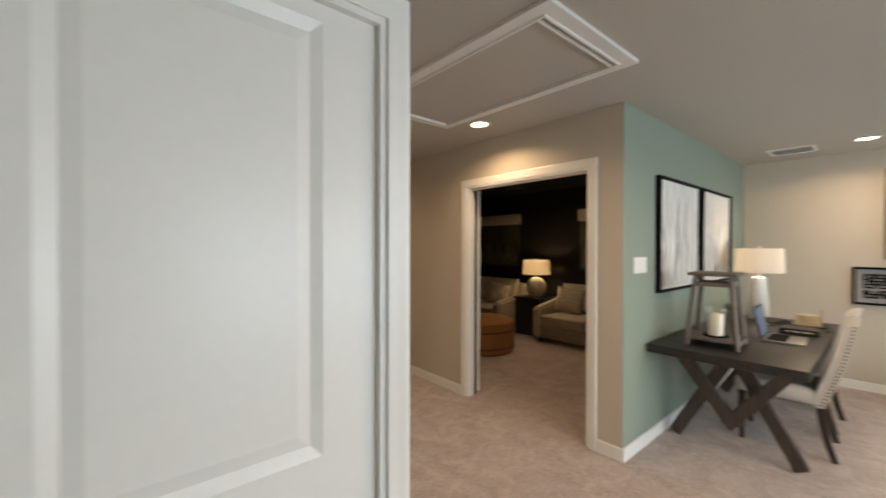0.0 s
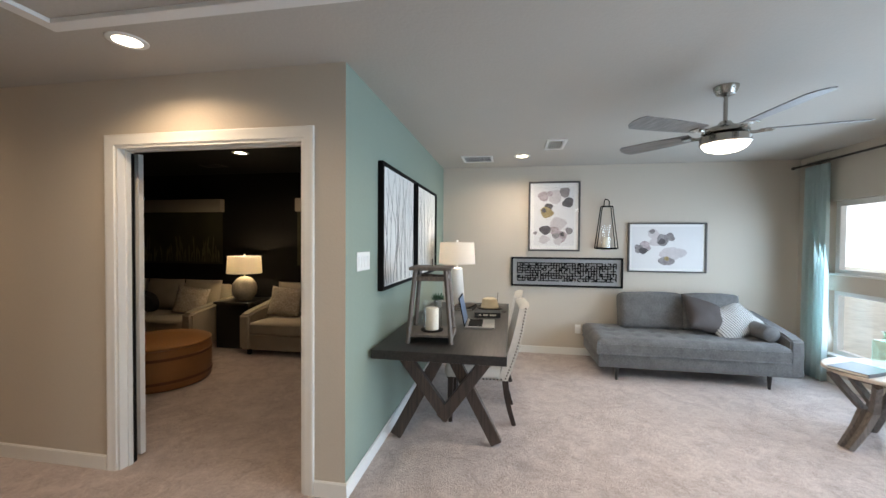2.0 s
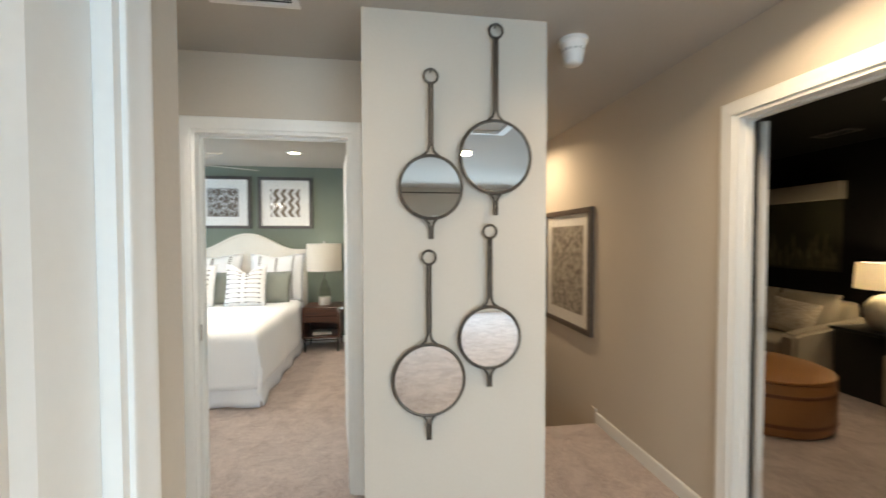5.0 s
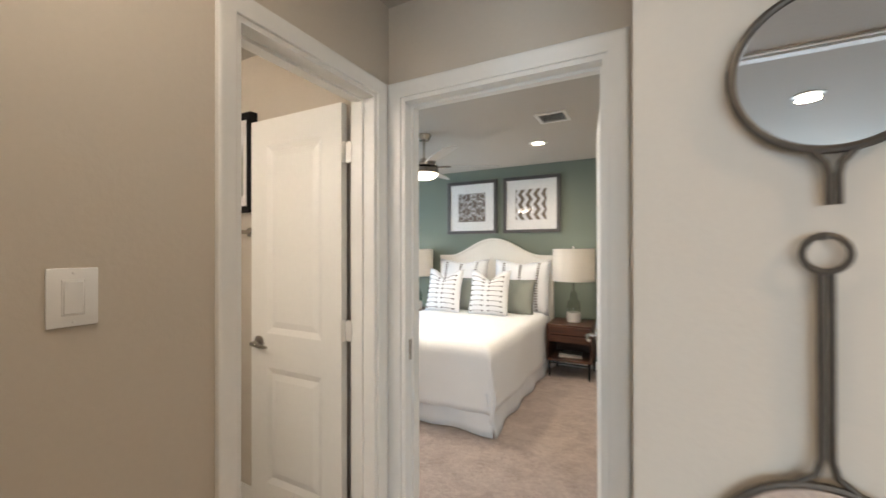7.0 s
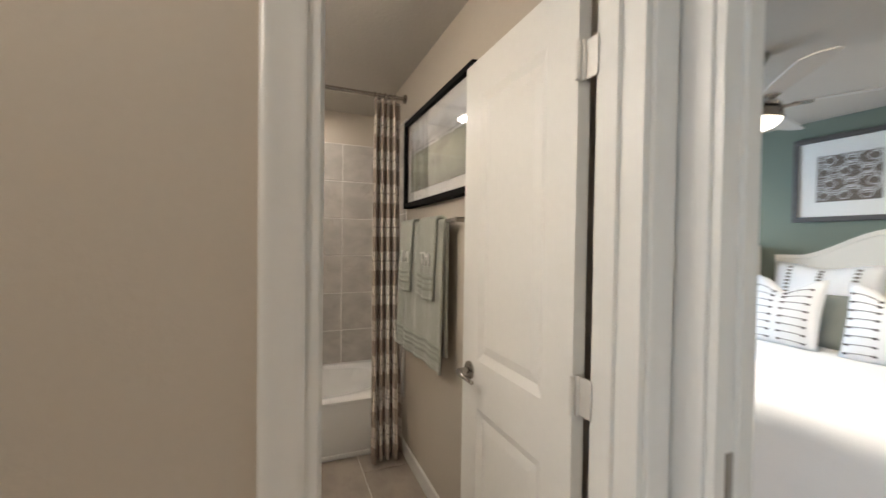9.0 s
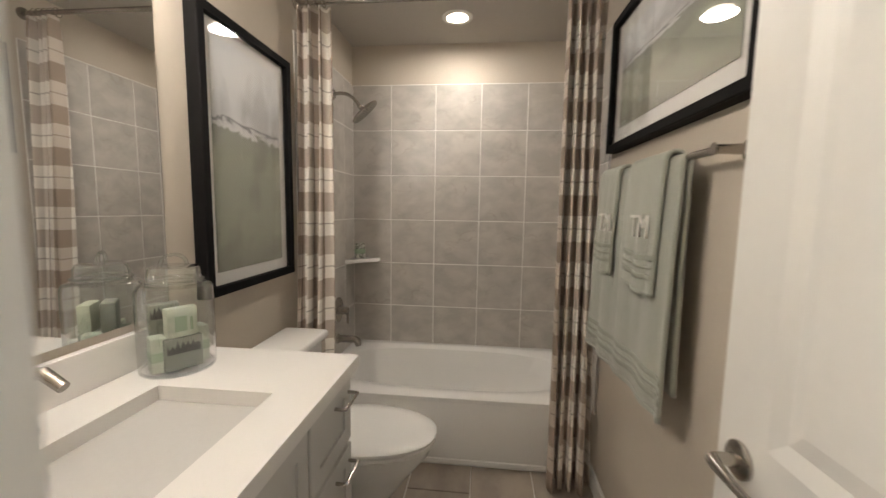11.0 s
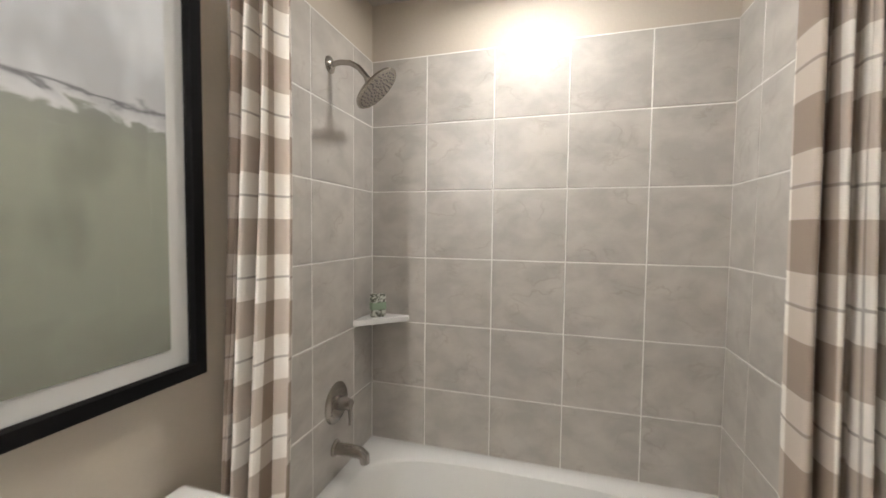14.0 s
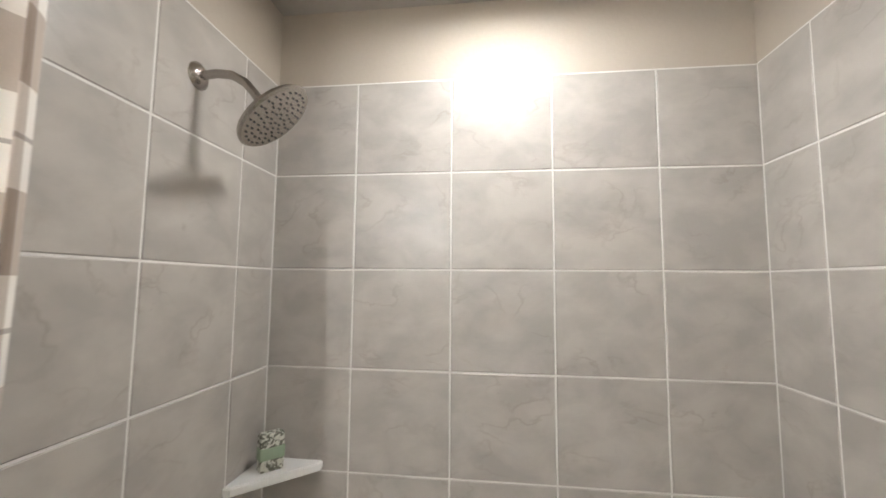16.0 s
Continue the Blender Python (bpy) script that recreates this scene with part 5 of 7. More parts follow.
def landscape_material(name):
    """Loose abstract landscape: pale grey sky, dark and white horizon strokes, sage field."""
    m = bpy.data.materials.new(name)
    m.use_nodes = True
    n, l = m.node_tree.nodes, m.node_tree.links
    b = n["Principled BSDF"]
    b.inputs["Roughness"].default_value = 0.6
    tc, sep, ns, big = (n.new(k) for k in ("ShaderNodeTexCoord", "ShaderNodeSeparateXYZ", "ShaderNodeTexNoise", "ShaderNodeTexNoise"))
    l.new(tc.outputs["Generated"], sep.inputs[0])
    ns.inputs["Scale"].default_value, ns.inputs["Detail"].default_value, ns.inputs["Distortion"].default_value = 3.0, 7, 1.5
    big.inputs["Scale"].default_value, big.inputs["Detail"].default_value = 2.2, 3
    mp = n.new("ShaderNodeMapping")
    mp.inputs["Scale"].default_value = (1, 1, 3.5)
    l.new(tc.outputs["Generated"], mp.inputs["Vector"])
    l.new(mp.outputs[0], ns.inputs["Vector"])
    l.new(tc.outputs["Generated"], big.inputs["Vector"])
    add = n.new("ShaderNodeMath")
    add.operation = "MULTIPLY_ADD"
    add.inputs[1].default_value = 0.16
    l.new(ns.outputs["Fac"], add.inputs[0])
    l.new(sep.outputs[2], add.inputs[2])
    ramp = n.new("ShaderNodeValToRGB")
    e = ramp.color_ramp.elements
    e[0].position, e[0].color = 0.05, (0.24, 0.24, 0.20, 1)
    e[1].position, e[1].color = 1.05, (0.78, 0.79, 0.80, 1)
    for pos, col in ((0.22, (0.33, 0.345, 0.275)), (0.60, (0.36, 0.375, 0.295)), (0.695, (0.32, 0.33, 0.28)), (0.705, (0.74, 0.74, 0.73)), (0.725, (0.66, 0.66, 0.67)), (0.738, (0.20, 0.20, 0.21)), (0.752, (0.72, 0.72, 0.72)), (0.80, (0.70, 0.71, 0.72))):
        q = e.new(pos)
        q.color = (*col, 1)
    l.new(add.outputs[0], ramp.inputs[0])
    smear = n.new("ShaderNodeValToRGB")
    smear.color_ramp.elements[0].position, smear.color_ramp.elements[0].color = 0.36, (0.50, 0.50, 0.50, 1)
    smear.color_ramp.elements[1].position, smear.color_ramp.elements[1].color = 0.49, (1, 1, 1, 1)
    l.new(big.outputs["Fac"], smear.inputs[0])
    mul = n.new("ShaderNodeMix")
    mul.data_type, mul.blend_type = "RGBA", "MULTIPLY"
    mul.inputs[0].default_value = 0.55
    l.new(ramp.outputs[0], mul.inputs[6])
    l.new(smear.outputs[0], mul.inputs[7])
    l.new(mul.outputs[2], b.inputs["Base Color"])
    return m


M_MAT = mat("white_mat_board", (0.80, 0.79, 0.76), 0.8, var=0.01)
M_LAND = landscape_material("abstract_landscape_print")
picture("abstract grey and green landscape print in a black frame", 0.585, 0.955, pose(-1.36, 2.008, 1.507, 0, 0, 180), M_BLACK, M_MAT, M_LAND, 0.032, 0.045, 0.045)
picture("abstract grey and green landscape print in a wide black frame", 0.94, 0.535, pose(-1.215, 3.504, 1.855, 0, 0, 0), M_BLACK, M_MAT, M_LAND, 0.030, 0.045, 0.06)
wall_switch(pose(0.126, 2.444, 1.287, 0, 0, 90), 0.08, 1)

recessed_light(-2.26, 2.76)
# unseen fixture made up for the nook's added fill lamp
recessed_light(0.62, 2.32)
vent(-0.9, 3.0, 0.25, 0.25)

# ---- tiles of the tub surround and of the bathroom floor ----
TILE_MESHES = {}


def tile_piece(w, h, t, material, parent, m):
    key = (round(w, 3), round(h, 3), round(t, 3), material.name)
    if key not in TILE_MESHES:
        bm = bmesh.new()
        c = 0.0022
        back = [bm.verts.new((x, 0, z)) for x, z in ((0, 0), (w, 0), (w, h), (0, h))]
        mid = [bm.verts.new((x, -t + c, z)) for x, z in ((0, 0), (w, 0), (w, h), (0, h))]
        front = [bm.verts.new((x, -t, z)) for x, z in ((c, c), (w - c, c), (w - c, h - c), (c, h - c))]
        for a, b in ((back, mid), (mid, front)):
            for k in range(4):
                bm.faces.new((a[k], a[(k + 1) % 4], b[(k + 1) % 4], b[k]))
        bm.faces.new(front)
        bm.normal_update()
        me = bpy.data.meshes.new("tile")
        bm.to_mesh(me)
        bm.free()
        me.materials.append(material)
        TILE_MESHES[key] = me
    ob = new("tile", TILE_MESHES[key])
    ob.parent = parent
    ob.matrix_local = m
    return ob


G = 0.0050
ROWS_Z = [0.36, 0.640, 0.949, 1.258, 1.566, 1.873, 2.178]


def tiled(name, label, edges, place, grout_lo, grout_hi):
    bm = bmesh.new()
    box(bm, grout_lo, grout_hi)
    root = tagged(finish(name, bm, M_GROUT), label, "tile wall", kind="structure")
    for z0, z1 in zip(ROWS_Z, ROWS_Z[1:]):
        for a, b in zip(edges, edges[1:]):
            tile_piece(b - a - G, z1 - z0 - G, 0.0032, M_TILE, root, place(a + G / 2, z0 + G / 2))


tiled("tile_wall_back", "square grey marbled tiles with white grout behind the tub", [2.012, 2.287, 2.597, 2.908, 3.217, 3.502], lambda a, z: pose(-2.6235, a, z, 0, 0, 90), (-2.628, 2.007, 0.36), (-2.6225, 3.505, 2.18))
tiled("tile_wall_shower", "square grey marbled tiles with white grout on the shower wall", [1.775, 1.83, 2.135, 2.44, 2.617], lambda a, z: pose(-a, 2.0115, z, 0, 0, 180), (-2.6225, 2.007, 0.36), (-1.775, 2.0125, 2.18))
tiled("tile_wall_end", "square grey marbled tiles with white grout at the foot of the tub", [-2.617, -2.43, -2.12, -1.815, -1.76], lambda a, z: pose(a, 3.5005, z, 0, 0, 0), (-2.6225, 3.4995, 0.36), (-1.76, 3.505, 2.18))
bm = bmesh.new()
box(bm, (-2.75, 1.9, -0.2), (0.06, 3.55, -0.006))
root = tagged(finish("bathroom_floor", bm, M_GROUT), "large beige stone-look floor tiles", "tile floor", kind="structure")
for r, y in enumerate((2.012, 2.30, 2.605, 2.91, 3.215)):
    y1 = (2.30, 2.605, 2.91, 3.215, 3.502)[r]
    shift = 0.305 if r % 2 else 0.0
    es = sorted({-1.82, 0.058, *[e + shift for e in (-1.62, -1.01, -0.40) if e + shift < 0.04]})
    for a, b in zip(es, es[1:]):
        tile_piece(b - a - G, y1 - y - G, 0.006, M_FTILE, root, pose(a + G / 2, y + G / 2, -0.0062, -90))

# ---- loft ----
M_SOFA = mat("grey_brushed_velvet", (0.125, 0.122, 0.120), 0.8, var=0.30, scale=11, fine=60, bump=0.3, depth=0.003, spec=0.2, sheen=0.15)
M_CHARCOAL = mat("charcoal_fabric", (0.060, 0.047, 0.043), 0.85, var=0.12, scale=12, fine=200, bump=0.3)
M_LINEN = mat("cream_linen", (0.60, 0.55, 0.48), 0.9, var=0.08, scale=8, fine=220, bump=0.35, sheen=0.2)
M_TEAL = mat("pale_teal_curtain", (0.74, 0.81, 0.80), 0.85, var=0.08, scale=10, fine=200, bump=0.3, sheen=0.3)
tn, tl = M_TEAL.node_tree.nodes, M_TEAL.node_tree.links
through_cloth, blend = tn.new("ShaderNodeBsdfTranslucent"), tn.new("ShaderNodeMixShader")
through_cloth.inputs["Color"].default_value = (0.62, 0.76, 0.75, 1)
blend.inputs[0].default_value = 0.6
tl.new(tn["Principled BSDF"].outputs[0], blend.inputs[1])
tl.new(through_cloth.outputs[0], blend.inputs[2])
tl.new(blend.outputs[0], tn["Material Output"].inputs["Surface"])
M_CANDLE = mat("ivory_wax", (0.78, 0.72, 0.60), 0.45, var=0.03)
M_CERAMIC = mat("white_ceramic", (0.76, 0.73, 0.68), 0.35, var=0.03, scale=6)
M_PAPER = mat("book_pages", (0.70, 0.66, 0.58), 0.9, var=0.08, fine=400)
M_BOOKBLACK = mat("black_book_cover", (0.02, 0.02, 0.022), 0.45)
# faint blue emission imitates a reflection on the dark screen
M_SCREEN = glow("laptop_screen", (0.10, 0.15, 0.24), 0.35)
M_ALU = mat("grey_aluminium", (0.42, 0.41, 0.40), 0.35, metal=0.9)
M_BLADE = wood_material("grey_blade_wood", (0.16, 0.15, 0.14), (0.27, 0.255, 0.24), 0.5)
M_WHITEBLADE = mat("pale_blade", (0.46, 0.44, 0.41), 0.5)
M_LEAF = mat("succulent_leaf", (0.06, 0.13, 0.08), 0.5, var=0.3, scale=30)
M_STONE = mat("grey_stone_pot", (0.30, 0.29, 0.27), 0.8)
M_BOTTLE = glass_pane("green_tinted_glass", (0.80, 0.93, 0.86))
M_CANVAS = mat("white_canvas", (0.76, 0.75, 0.71), 0.85, var=0.04, scale=6, fine=300)
M_INK = mat("grey_ink", (0.10, 0.095, 0.09), 0.8, var=0.4, scale=20)


def stripes(name, a, b, per, axis=0, duty=0.5, wob=0.0):
    m = mat(name, a, 0.9, fine=200)
    n, l = m.node_tree.nodes, m.node_tree.links
    tc = [x for x in n if x.type == "TEX_COORD"][0]
    sep, mu, fr, lt, mix = (n.new(k) for k in ("ShaderNodeSeparateXYZ", "ShaderNodeMath", "ShaderNodeMath", "ShaderNodeMath", "ShaderNodeMix"))
    l.new(tc.outputs["Object"], sep.inputs[0])
    mu.operation, fr.operation, lt.operation = "MULTIPLY", "FRACT", "LESS_THAN"
    mu.inputs[1].default_value = 1 / per
    lt.inputs[1].default_value = duty
    l.new(sep.outputs[axis], mu.inputs[0])
    l.new(mu.outputs[0], fr.inputs[0])
    l.new(fr.outputs[0], lt.inputs[0])
    mix.data_type = "RGBA"
    mix.inputs[6].default_value, mix.inputs[7].default_value = (*a, 1), (*b, 1)
    l.new(lt.outputs[0], mix.inputs[0])
    l.new(mix.outputs[2], n["Principled BSDF"].inputs["Base Color"])
    return m


M_TICKING = stripes("striped_ticking", (0.50, 0.48, 0.45), (0.15, 0.145, 0.14), 0.026, 0, 0.36)


def window_unit(name, a, b, z0, z1):
    bm = bmesh.new()
    f = 0.055
    y0, y1 = -2.985, -2.93
    for lo, hi in (((a, z0), (b, z0 + f)), ((a, z1 - f), (b, z1)), ((a, z0 + f), (a + f, z1 - f)), ((b - f, z0 + f), (b, z1 - f))):
        box(bm, (lo[0], y0, lo[1]), (hi[0], y1, hi[1]))
    root = setting(name, bm, M_PLASTIC, "white vinyl fixed window", "window")
    g = bmesh.new()
    box(g, (a + f, -2.962, z0 + f), (b - f, -2.956, z1 - f))
    p = part("pane", g, M_GLASS, root, smooth=False)
    p.visible_shadow = False
    part("window_sill", rbox((a + 0.003, -2.925, z0 + 0.001), (b - 0.003, -2.83, z0 + 0.018), 0.004, 2), M_WHITE, root)


for k, (a, b) in enumerate(WIN):
    window_unit("window_%d" % (2 * k + 1), a, b, 0.28, 0.97)
    window_unit("window_%d" % (2 * k + 2), a, b, 1.13, 1.91)


def drape(x_lo, x_hi, seed):
    root = thing("curtain", "pale teal curtain panel hanging beside the window", "curtain", pose(0, -2.765, 0), "loft curtains")
    length = (x_hi - x_lo) * 2
    rnd = random.Random(seed)
    ph = rnd.random() * 6

    def f(u, v):
        s = u / length
        w = 2 * math.pi * 5 * s + 0.5 * math.sin(2 * v + ph)
        return (x_lo + (x_hi - x_lo) * s + 0.01 * math.cos(w), 0.034 * (1.15 - 0.5 * v) * math.sin(w) + 0.01 * math.sin(2.2 * w + v), 0.012 + 2.29 * v)

    part("cloth", sheet(0, length, 80, 16, f, 0.002), M_TEAL, root, smooth="all")
    for i in range(6):
        part("curtain_ring", moved(ring(0.02, 0.003, 0, "z", 20, 6), pose(x_lo + (x_hi - x_lo) * (i + 0.5) / 6, 0, 2.333, 0, 90, 0)), M_IRON, root)


drape(5.47, 5.79, 1)
drape(0.40, 0.72, 2)
rod = thing("curtain_rod", "dark metal curtain rod above the windows", "curtain rod", pose(0, -2.765, 2.333))
part("rod", tube([(0.30, 0, 0), (6.0, 0, 0)], 0.011, 12), M_IRON, rod)
for x in (0.45, 3.24, 5.72):
    part("bracket", joined(tube([(x, 0, 0), (x, -0.085, 0)], 0.006, 8), rbox((x - 0.02, -0.085, -0.03), (x + 0.02, -0.080, 0.03), 0.002, 1)), M_IRON, rod)
part("finial", moved(lathe([(0, 0), (0.016, 0.0), (0.020, 0.012), (0.016, 0.026), (0, 0.030)], 16), pose(5.995, 0, 0, 0, 90, 0)), M_IRON, rod)


def chaise():
    x0, x1, y0, y1 = 5.12, 5.985, -2.36, -0.46
    root = thing("chaise_sofa", "grey velvet tufted chaise sofa on dark tapered legs", "sofa", pose(0, 0, 0))
    part("base", rbox((x0 + 0.01, y0 + 0.03, 0.13), (x1, y1 + 0.02, 0.275), 0.02, 2), M_SOFA, root)
    # tufted seat
    bm = bmesh.new()
    nx, ny = 26, 54
    sx0, sx1, sy0, sy1, zt, zb = x0, x1 - 0.02, y0 + 0.13, y1 + 0.03, 0.445, 0.275
    g = []
    tx, ty = (sx1 - sx0) / 4, (sy1 - sy0) / 8
    for i in range(nx + 1):
        row = []
        for j in range(ny + 1):
            u, v = i / nx, j / ny
            x, y = sx0 + (sx1 - sx0) * u, sy0 + (sy1 - sy0) * v
            e = min(u * (sx1 - sx0), (1 - u) * (sx1 - sx0), v * (sy1 - sy0), (1 - v) * (sy1 - sy0))
            z = zt - 0.035 * max(0, 1 - e / 0.05) ** 2
            a, b = (x - sx0) / tx, (y - sy0) / ty
            d = min(math.hypot((a - ka) * tx, (b - kb) * ty) for ka in (1, 2, 3) for kb in (1, 2, 3, 4, 5, 6, 7))
            z -= 0.024 * math.exp(-(d / 0.035) ** 2)
            q = min(abs(a - round(a)) * tx if 0.5 < a < 3.5 else 1, abs(b - round(b)) * ty if 0.5 < b < 7.5 else 1)
            z -= 0.006 * math.exp(-(q / 0.012) ** 2)
            row.append(bm.verts.new((x, y, z)))
        g.append(row)
    for i in range(nx):
        for j in range(ny):
            bm.faces.new((g[i][j], g[i + 1][j], g[i + 1][j + 1], g[i][j + 1]))
    rim = [g[i][0] for i in range(nx + 1)] + [g[nx][j] for j in range(1, ny + 1)] + [g[i][ny] for i in range(nx - 1, -1, -1)] + [g[0][j] for j in range(ny - 1, 0, -1)]
    prev = rim
    for grow, z in ((0.008, zt - 0.06), (0.010, (zt + zb) / 2 - 0.02), (0.004, zb + 0.012), (-0.012, zb)):
        cx, cy = (sx0 + sx1) / 2, (sy0 + sy1) / 2
        cur = []
        for vtx in rim:
            x, y = vtx.co.x, vtx.co.y
            cur.append(bm.verts.new((x + math.copysign(grow, x - cx) * (1 if abs(x - cx) > (sx1 - sx0) / 2 - 0.001 else 0), y + math.copysign(grow, y - cy) * (1 if abs(y - cy) > (sy1 - sy0) / 2 - 0.001 else 0), z)))
        for k in range(len(rim)):
            k2 = (k + 1) % len(rim)
            bm.faces.new((prev[k], prev[k2], cur[k2], cur[k]))
        prev = cur
    bmesh.ops.recalc_face_normals(bm, faces=bm.faces[:])
    part("seat", bm, M_SOFA, root, "tufted seat cushion")
    part("welt", tube([(sx0 - 0.008, sy0, 0.385), (sx0 - 0.008, sy1, 0.385)], 0.005, 8), M_SOFA, root)
    part("backrest", rbox((x1 - 0.12, y0 + 0.10, 0.25), (x1, -0.93, 0.70), 0.03, 3), M_SOFA, root)
    arm = bmesh.new()
    prof = [(x0 + 0.005, 0.13), (x1, 0.13), (x1, 0.66), (x1 - 0.25, 0.62), (x0 + 0.12, 0.535), (x0 + 0.01, 0.50)]
    A = [arm.verts.new((x, y0, z)) for x, z in prof]
    B = [arm.verts.new((x, y0 + 0.125, z)) for x, z in prof]
    arm.faces.new(A)
    arm.faces.new(B[::-1])
    for k in range(6):
        arm.faces.new((A[k], B[k], B[(k + 1) % 6], A[(k + 1) % 6]))
    bmesh.ops.recalc_face_normals(arm, faces=arm.faces[:])
    bmesh.ops.bevel(arm, geom=arm.edges[:], offset=0.018, segments=3, affect="EDGES")
    part("arm", arm, M_SOFA, root)
    for yc, w in ((-1.16, 0.70), (-1.80, 0.62)):
        c = soft_block(w, 0.42, 0.20, int(w * 100))
        moved(c, pose(x1 - 0.21, yc, 0.435, 0, 0, -90) @ pose(0, 0, 0, -14, 0, 0))
        part("back_cushion", c, M_SOFA, root, smooth="all")
    for x, y in ((x0 + 0.04, y1 - 0.17), (x0 + 0.04, y0 + 0.29), (x1 - 0.08, y1 - 0.17), (x1 - 0.08, y0 + 0.29)):
        part("leg", lathe([(0, 0), (0.013, 0), (0.022, 0.13), (0, 0.13)], 14), M_BLACKWOOD, root).location = (x, y, 0)
    return root


chaise()
b = finish("bolster", moved(lathe([(0, -0.19), (0.06, -0.19), (0.078, -0.178), (0.082, -0.16), (0.082, 0.16), (0.078, 0.178), (0.06, 0.19), (0, 0.19)], 28), pose(0, 0, 0, 0, 90, 0)), M_SOFA, smooth=True)
b.matrix_world = pose(5.44, -2.140, 0.527)
tagged(b, "grey velvet bolster cushion against the sofa arm", "cushion")
throw_pillow("charcoal throw pillow leaning on the sofa back", 0.56, 0.46, 0.19, pose(5.46, -1.70, 0.462, 0, 0, -76) @ pose(0, 0, 0, -42, 17, 0), M_CHARCOAL, 3)
throw_pillow("grey and cream striped throw pillow on the sofa", 0.60, 0.42, 0.15, pose(5.47, -2.05, 0.455, 0, 0, -66) @ pose(0, 0, 0, -50, -20, 0), M_TICKING, 5)
throw_pillow("cream striped throw pillow behind the others", 0.48, 0.42, 0.14, pose(5.70, -1.93, 0.450, 0, 0, -82) @ pose(0, 0, 0, -20, 0, 0), M_TICKING, 8)


def desk():
    x0, x1, y0, y1 = 3.18, 5.25, 0.505, 1.375
    root = thing("desk", "dark wooden desk with crossed trestle legs", "desk", pose(0, 0, 0))
    part("desktop", rbox((x0, y0, 0.695), (x1, y1, 0.755), 0.004, 2), M_BLACKWOOD, root)
    for xc in (x0 + 0.36, x1 - 0.36):
        # one trestle: two crossed pairs of slanted bars across the desk's depth
        part("leg", beam((xc + 0.028, 0.95, 0.695), (xc + 0.028, 1.315, 0.02), 0.085, 0.05), M_LEGWOOD, root)
        part("leg", beam((xc + 0.032, 0.93, 0.690), (xc + 0.032, 0.575, 0.02), 0.083, 0.05), M_LEGWOOD, root)
        part("leg_brace", beam((xc - 0.028, 1.29, 0.695), (xc - 0.028, 0.915, 0.20), 0.085, 0.05), M_LEGWOOD, root)
        part("leg_brace", beam((xc - 0.032, 0.60, 0.690), (xc - 0.032, 0.965, 0.20), 0.083, 0.05), M_LEGWOOD, root)
    part("stretcher", rbox((x0 + 0.36, 0.90, 0.63), (x1 - 0.36, 0.98, 0.695), 0.004, 1), M_LEGWOOD, root)


desk()


M_CHAIRLEG = wood_material("espresso_leg_wood", (0.016, 0.010, 0.008), (0.045, 0.028, 0.020), 0.4, axis="Z")


def upholstered_chair(m):
    root = thing("dining_chair", "cream upholstered chair with nailhead trim and dark wooden legs", "chair", m, "chairs at the desk")
    # local: seat faces +y (toward the desk), back at -y
    part("seat", rbox((-0.24, -0.20, 0.36), (0.24, 0.27, 0.48), 0.04, 3), M_LINEN, root)
    bm = bmesh.new()
    nz = 16
    rows = []
    for k in range(nz + 1):
        t = k / nz
        z = 0.36 + 0.575 * t
        yb = -0.22 - 0.15 * t - 0.02 * math.sin(3.1 * t)
        hw = 0.235 + 0.012 * math.sin(3.1 * t)
        th = 0.075 - 0.02 * t
        rows.append([(-hw, yb - 0.01, z), (-hw, yb + th, z), (hw, yb + th, z), (hw, yb - 0.01, z)])
    rows.append([(-0.20, -0.395, 0.958), (-0.20, -0.345, 0.958), (0.20, -0.345, 0.958), (0.20, -0.395, 0.958)])
    vs = [[bm.verts.new(p) for p in r] for r in rows]
    for a, b2 in zip(vs, vs[1:]):
        for k in range(4):
            bm.faces.new((a[k], a[(k + 1) % 4], b2[(k + 1) % 4], b2[k]))
    bm.faces.new(vs[0][::-1])
    bm.faces.new(vs[-1])
    bmesh.ops.recalc_face_normals(bm, faces=bm.faces[:])
    back = part("backrest", bm, M_LINEN, root)
    nails = bmesh.new()
    pos = []
    for k in range(24):
        t = k / 23
        z = 0.38 + 0.555 * t
        yb = -0.22 - 0.15 * t - 0.02 * math.sin(3.1 * t)
        pos += [(-0.237 - 0.012 * math.sin(3.1 * t), yb + 0.006, z), (0.237 + 0.012 * math.sin(3.1 * t), yb + 0.006, z)]
    for k in range(16):
        pos += [(-0.242, -0.18 + 0.42 * k / 15, 0.372), (0.242, -0.18 + 0.42 * k / 15, 0.372)]
    for p in pos:
        bmesh.ops.create_icosphere(nails, subdivisions=1, radius=0.0075, matrix=Matrix.Translation(p))
    tagged(part("nailheads", nails, M_IRON, back, "dark nailhead trim"), kind="stuff")
    for x in (-0.20, 0.20):
        part("leg", tube([(x, 0.22, 0.0), (x, 0.225, 0.20), (x, 0.22, 0.37)], 0.02, 4, [0.020, 0.026, 0.033]), M_CHAIRLEG, root)
        part("leg", tube([(x, -0.285, 0.0), (x, -0.248, 0.12), (x, -0.222, 0.25), (x, -0.21, 0.38)], 0.02, 4, [0.024, 0.027, 0.031, 0.036]), M_CHAIRLEG, root)
    return root


ch = upholstered_chair(pose(4.10, 0.745, 0, 0, 0, 3))
copy_thing(ch, pose(4.70, 0.765, 0, 0, 0, -2))


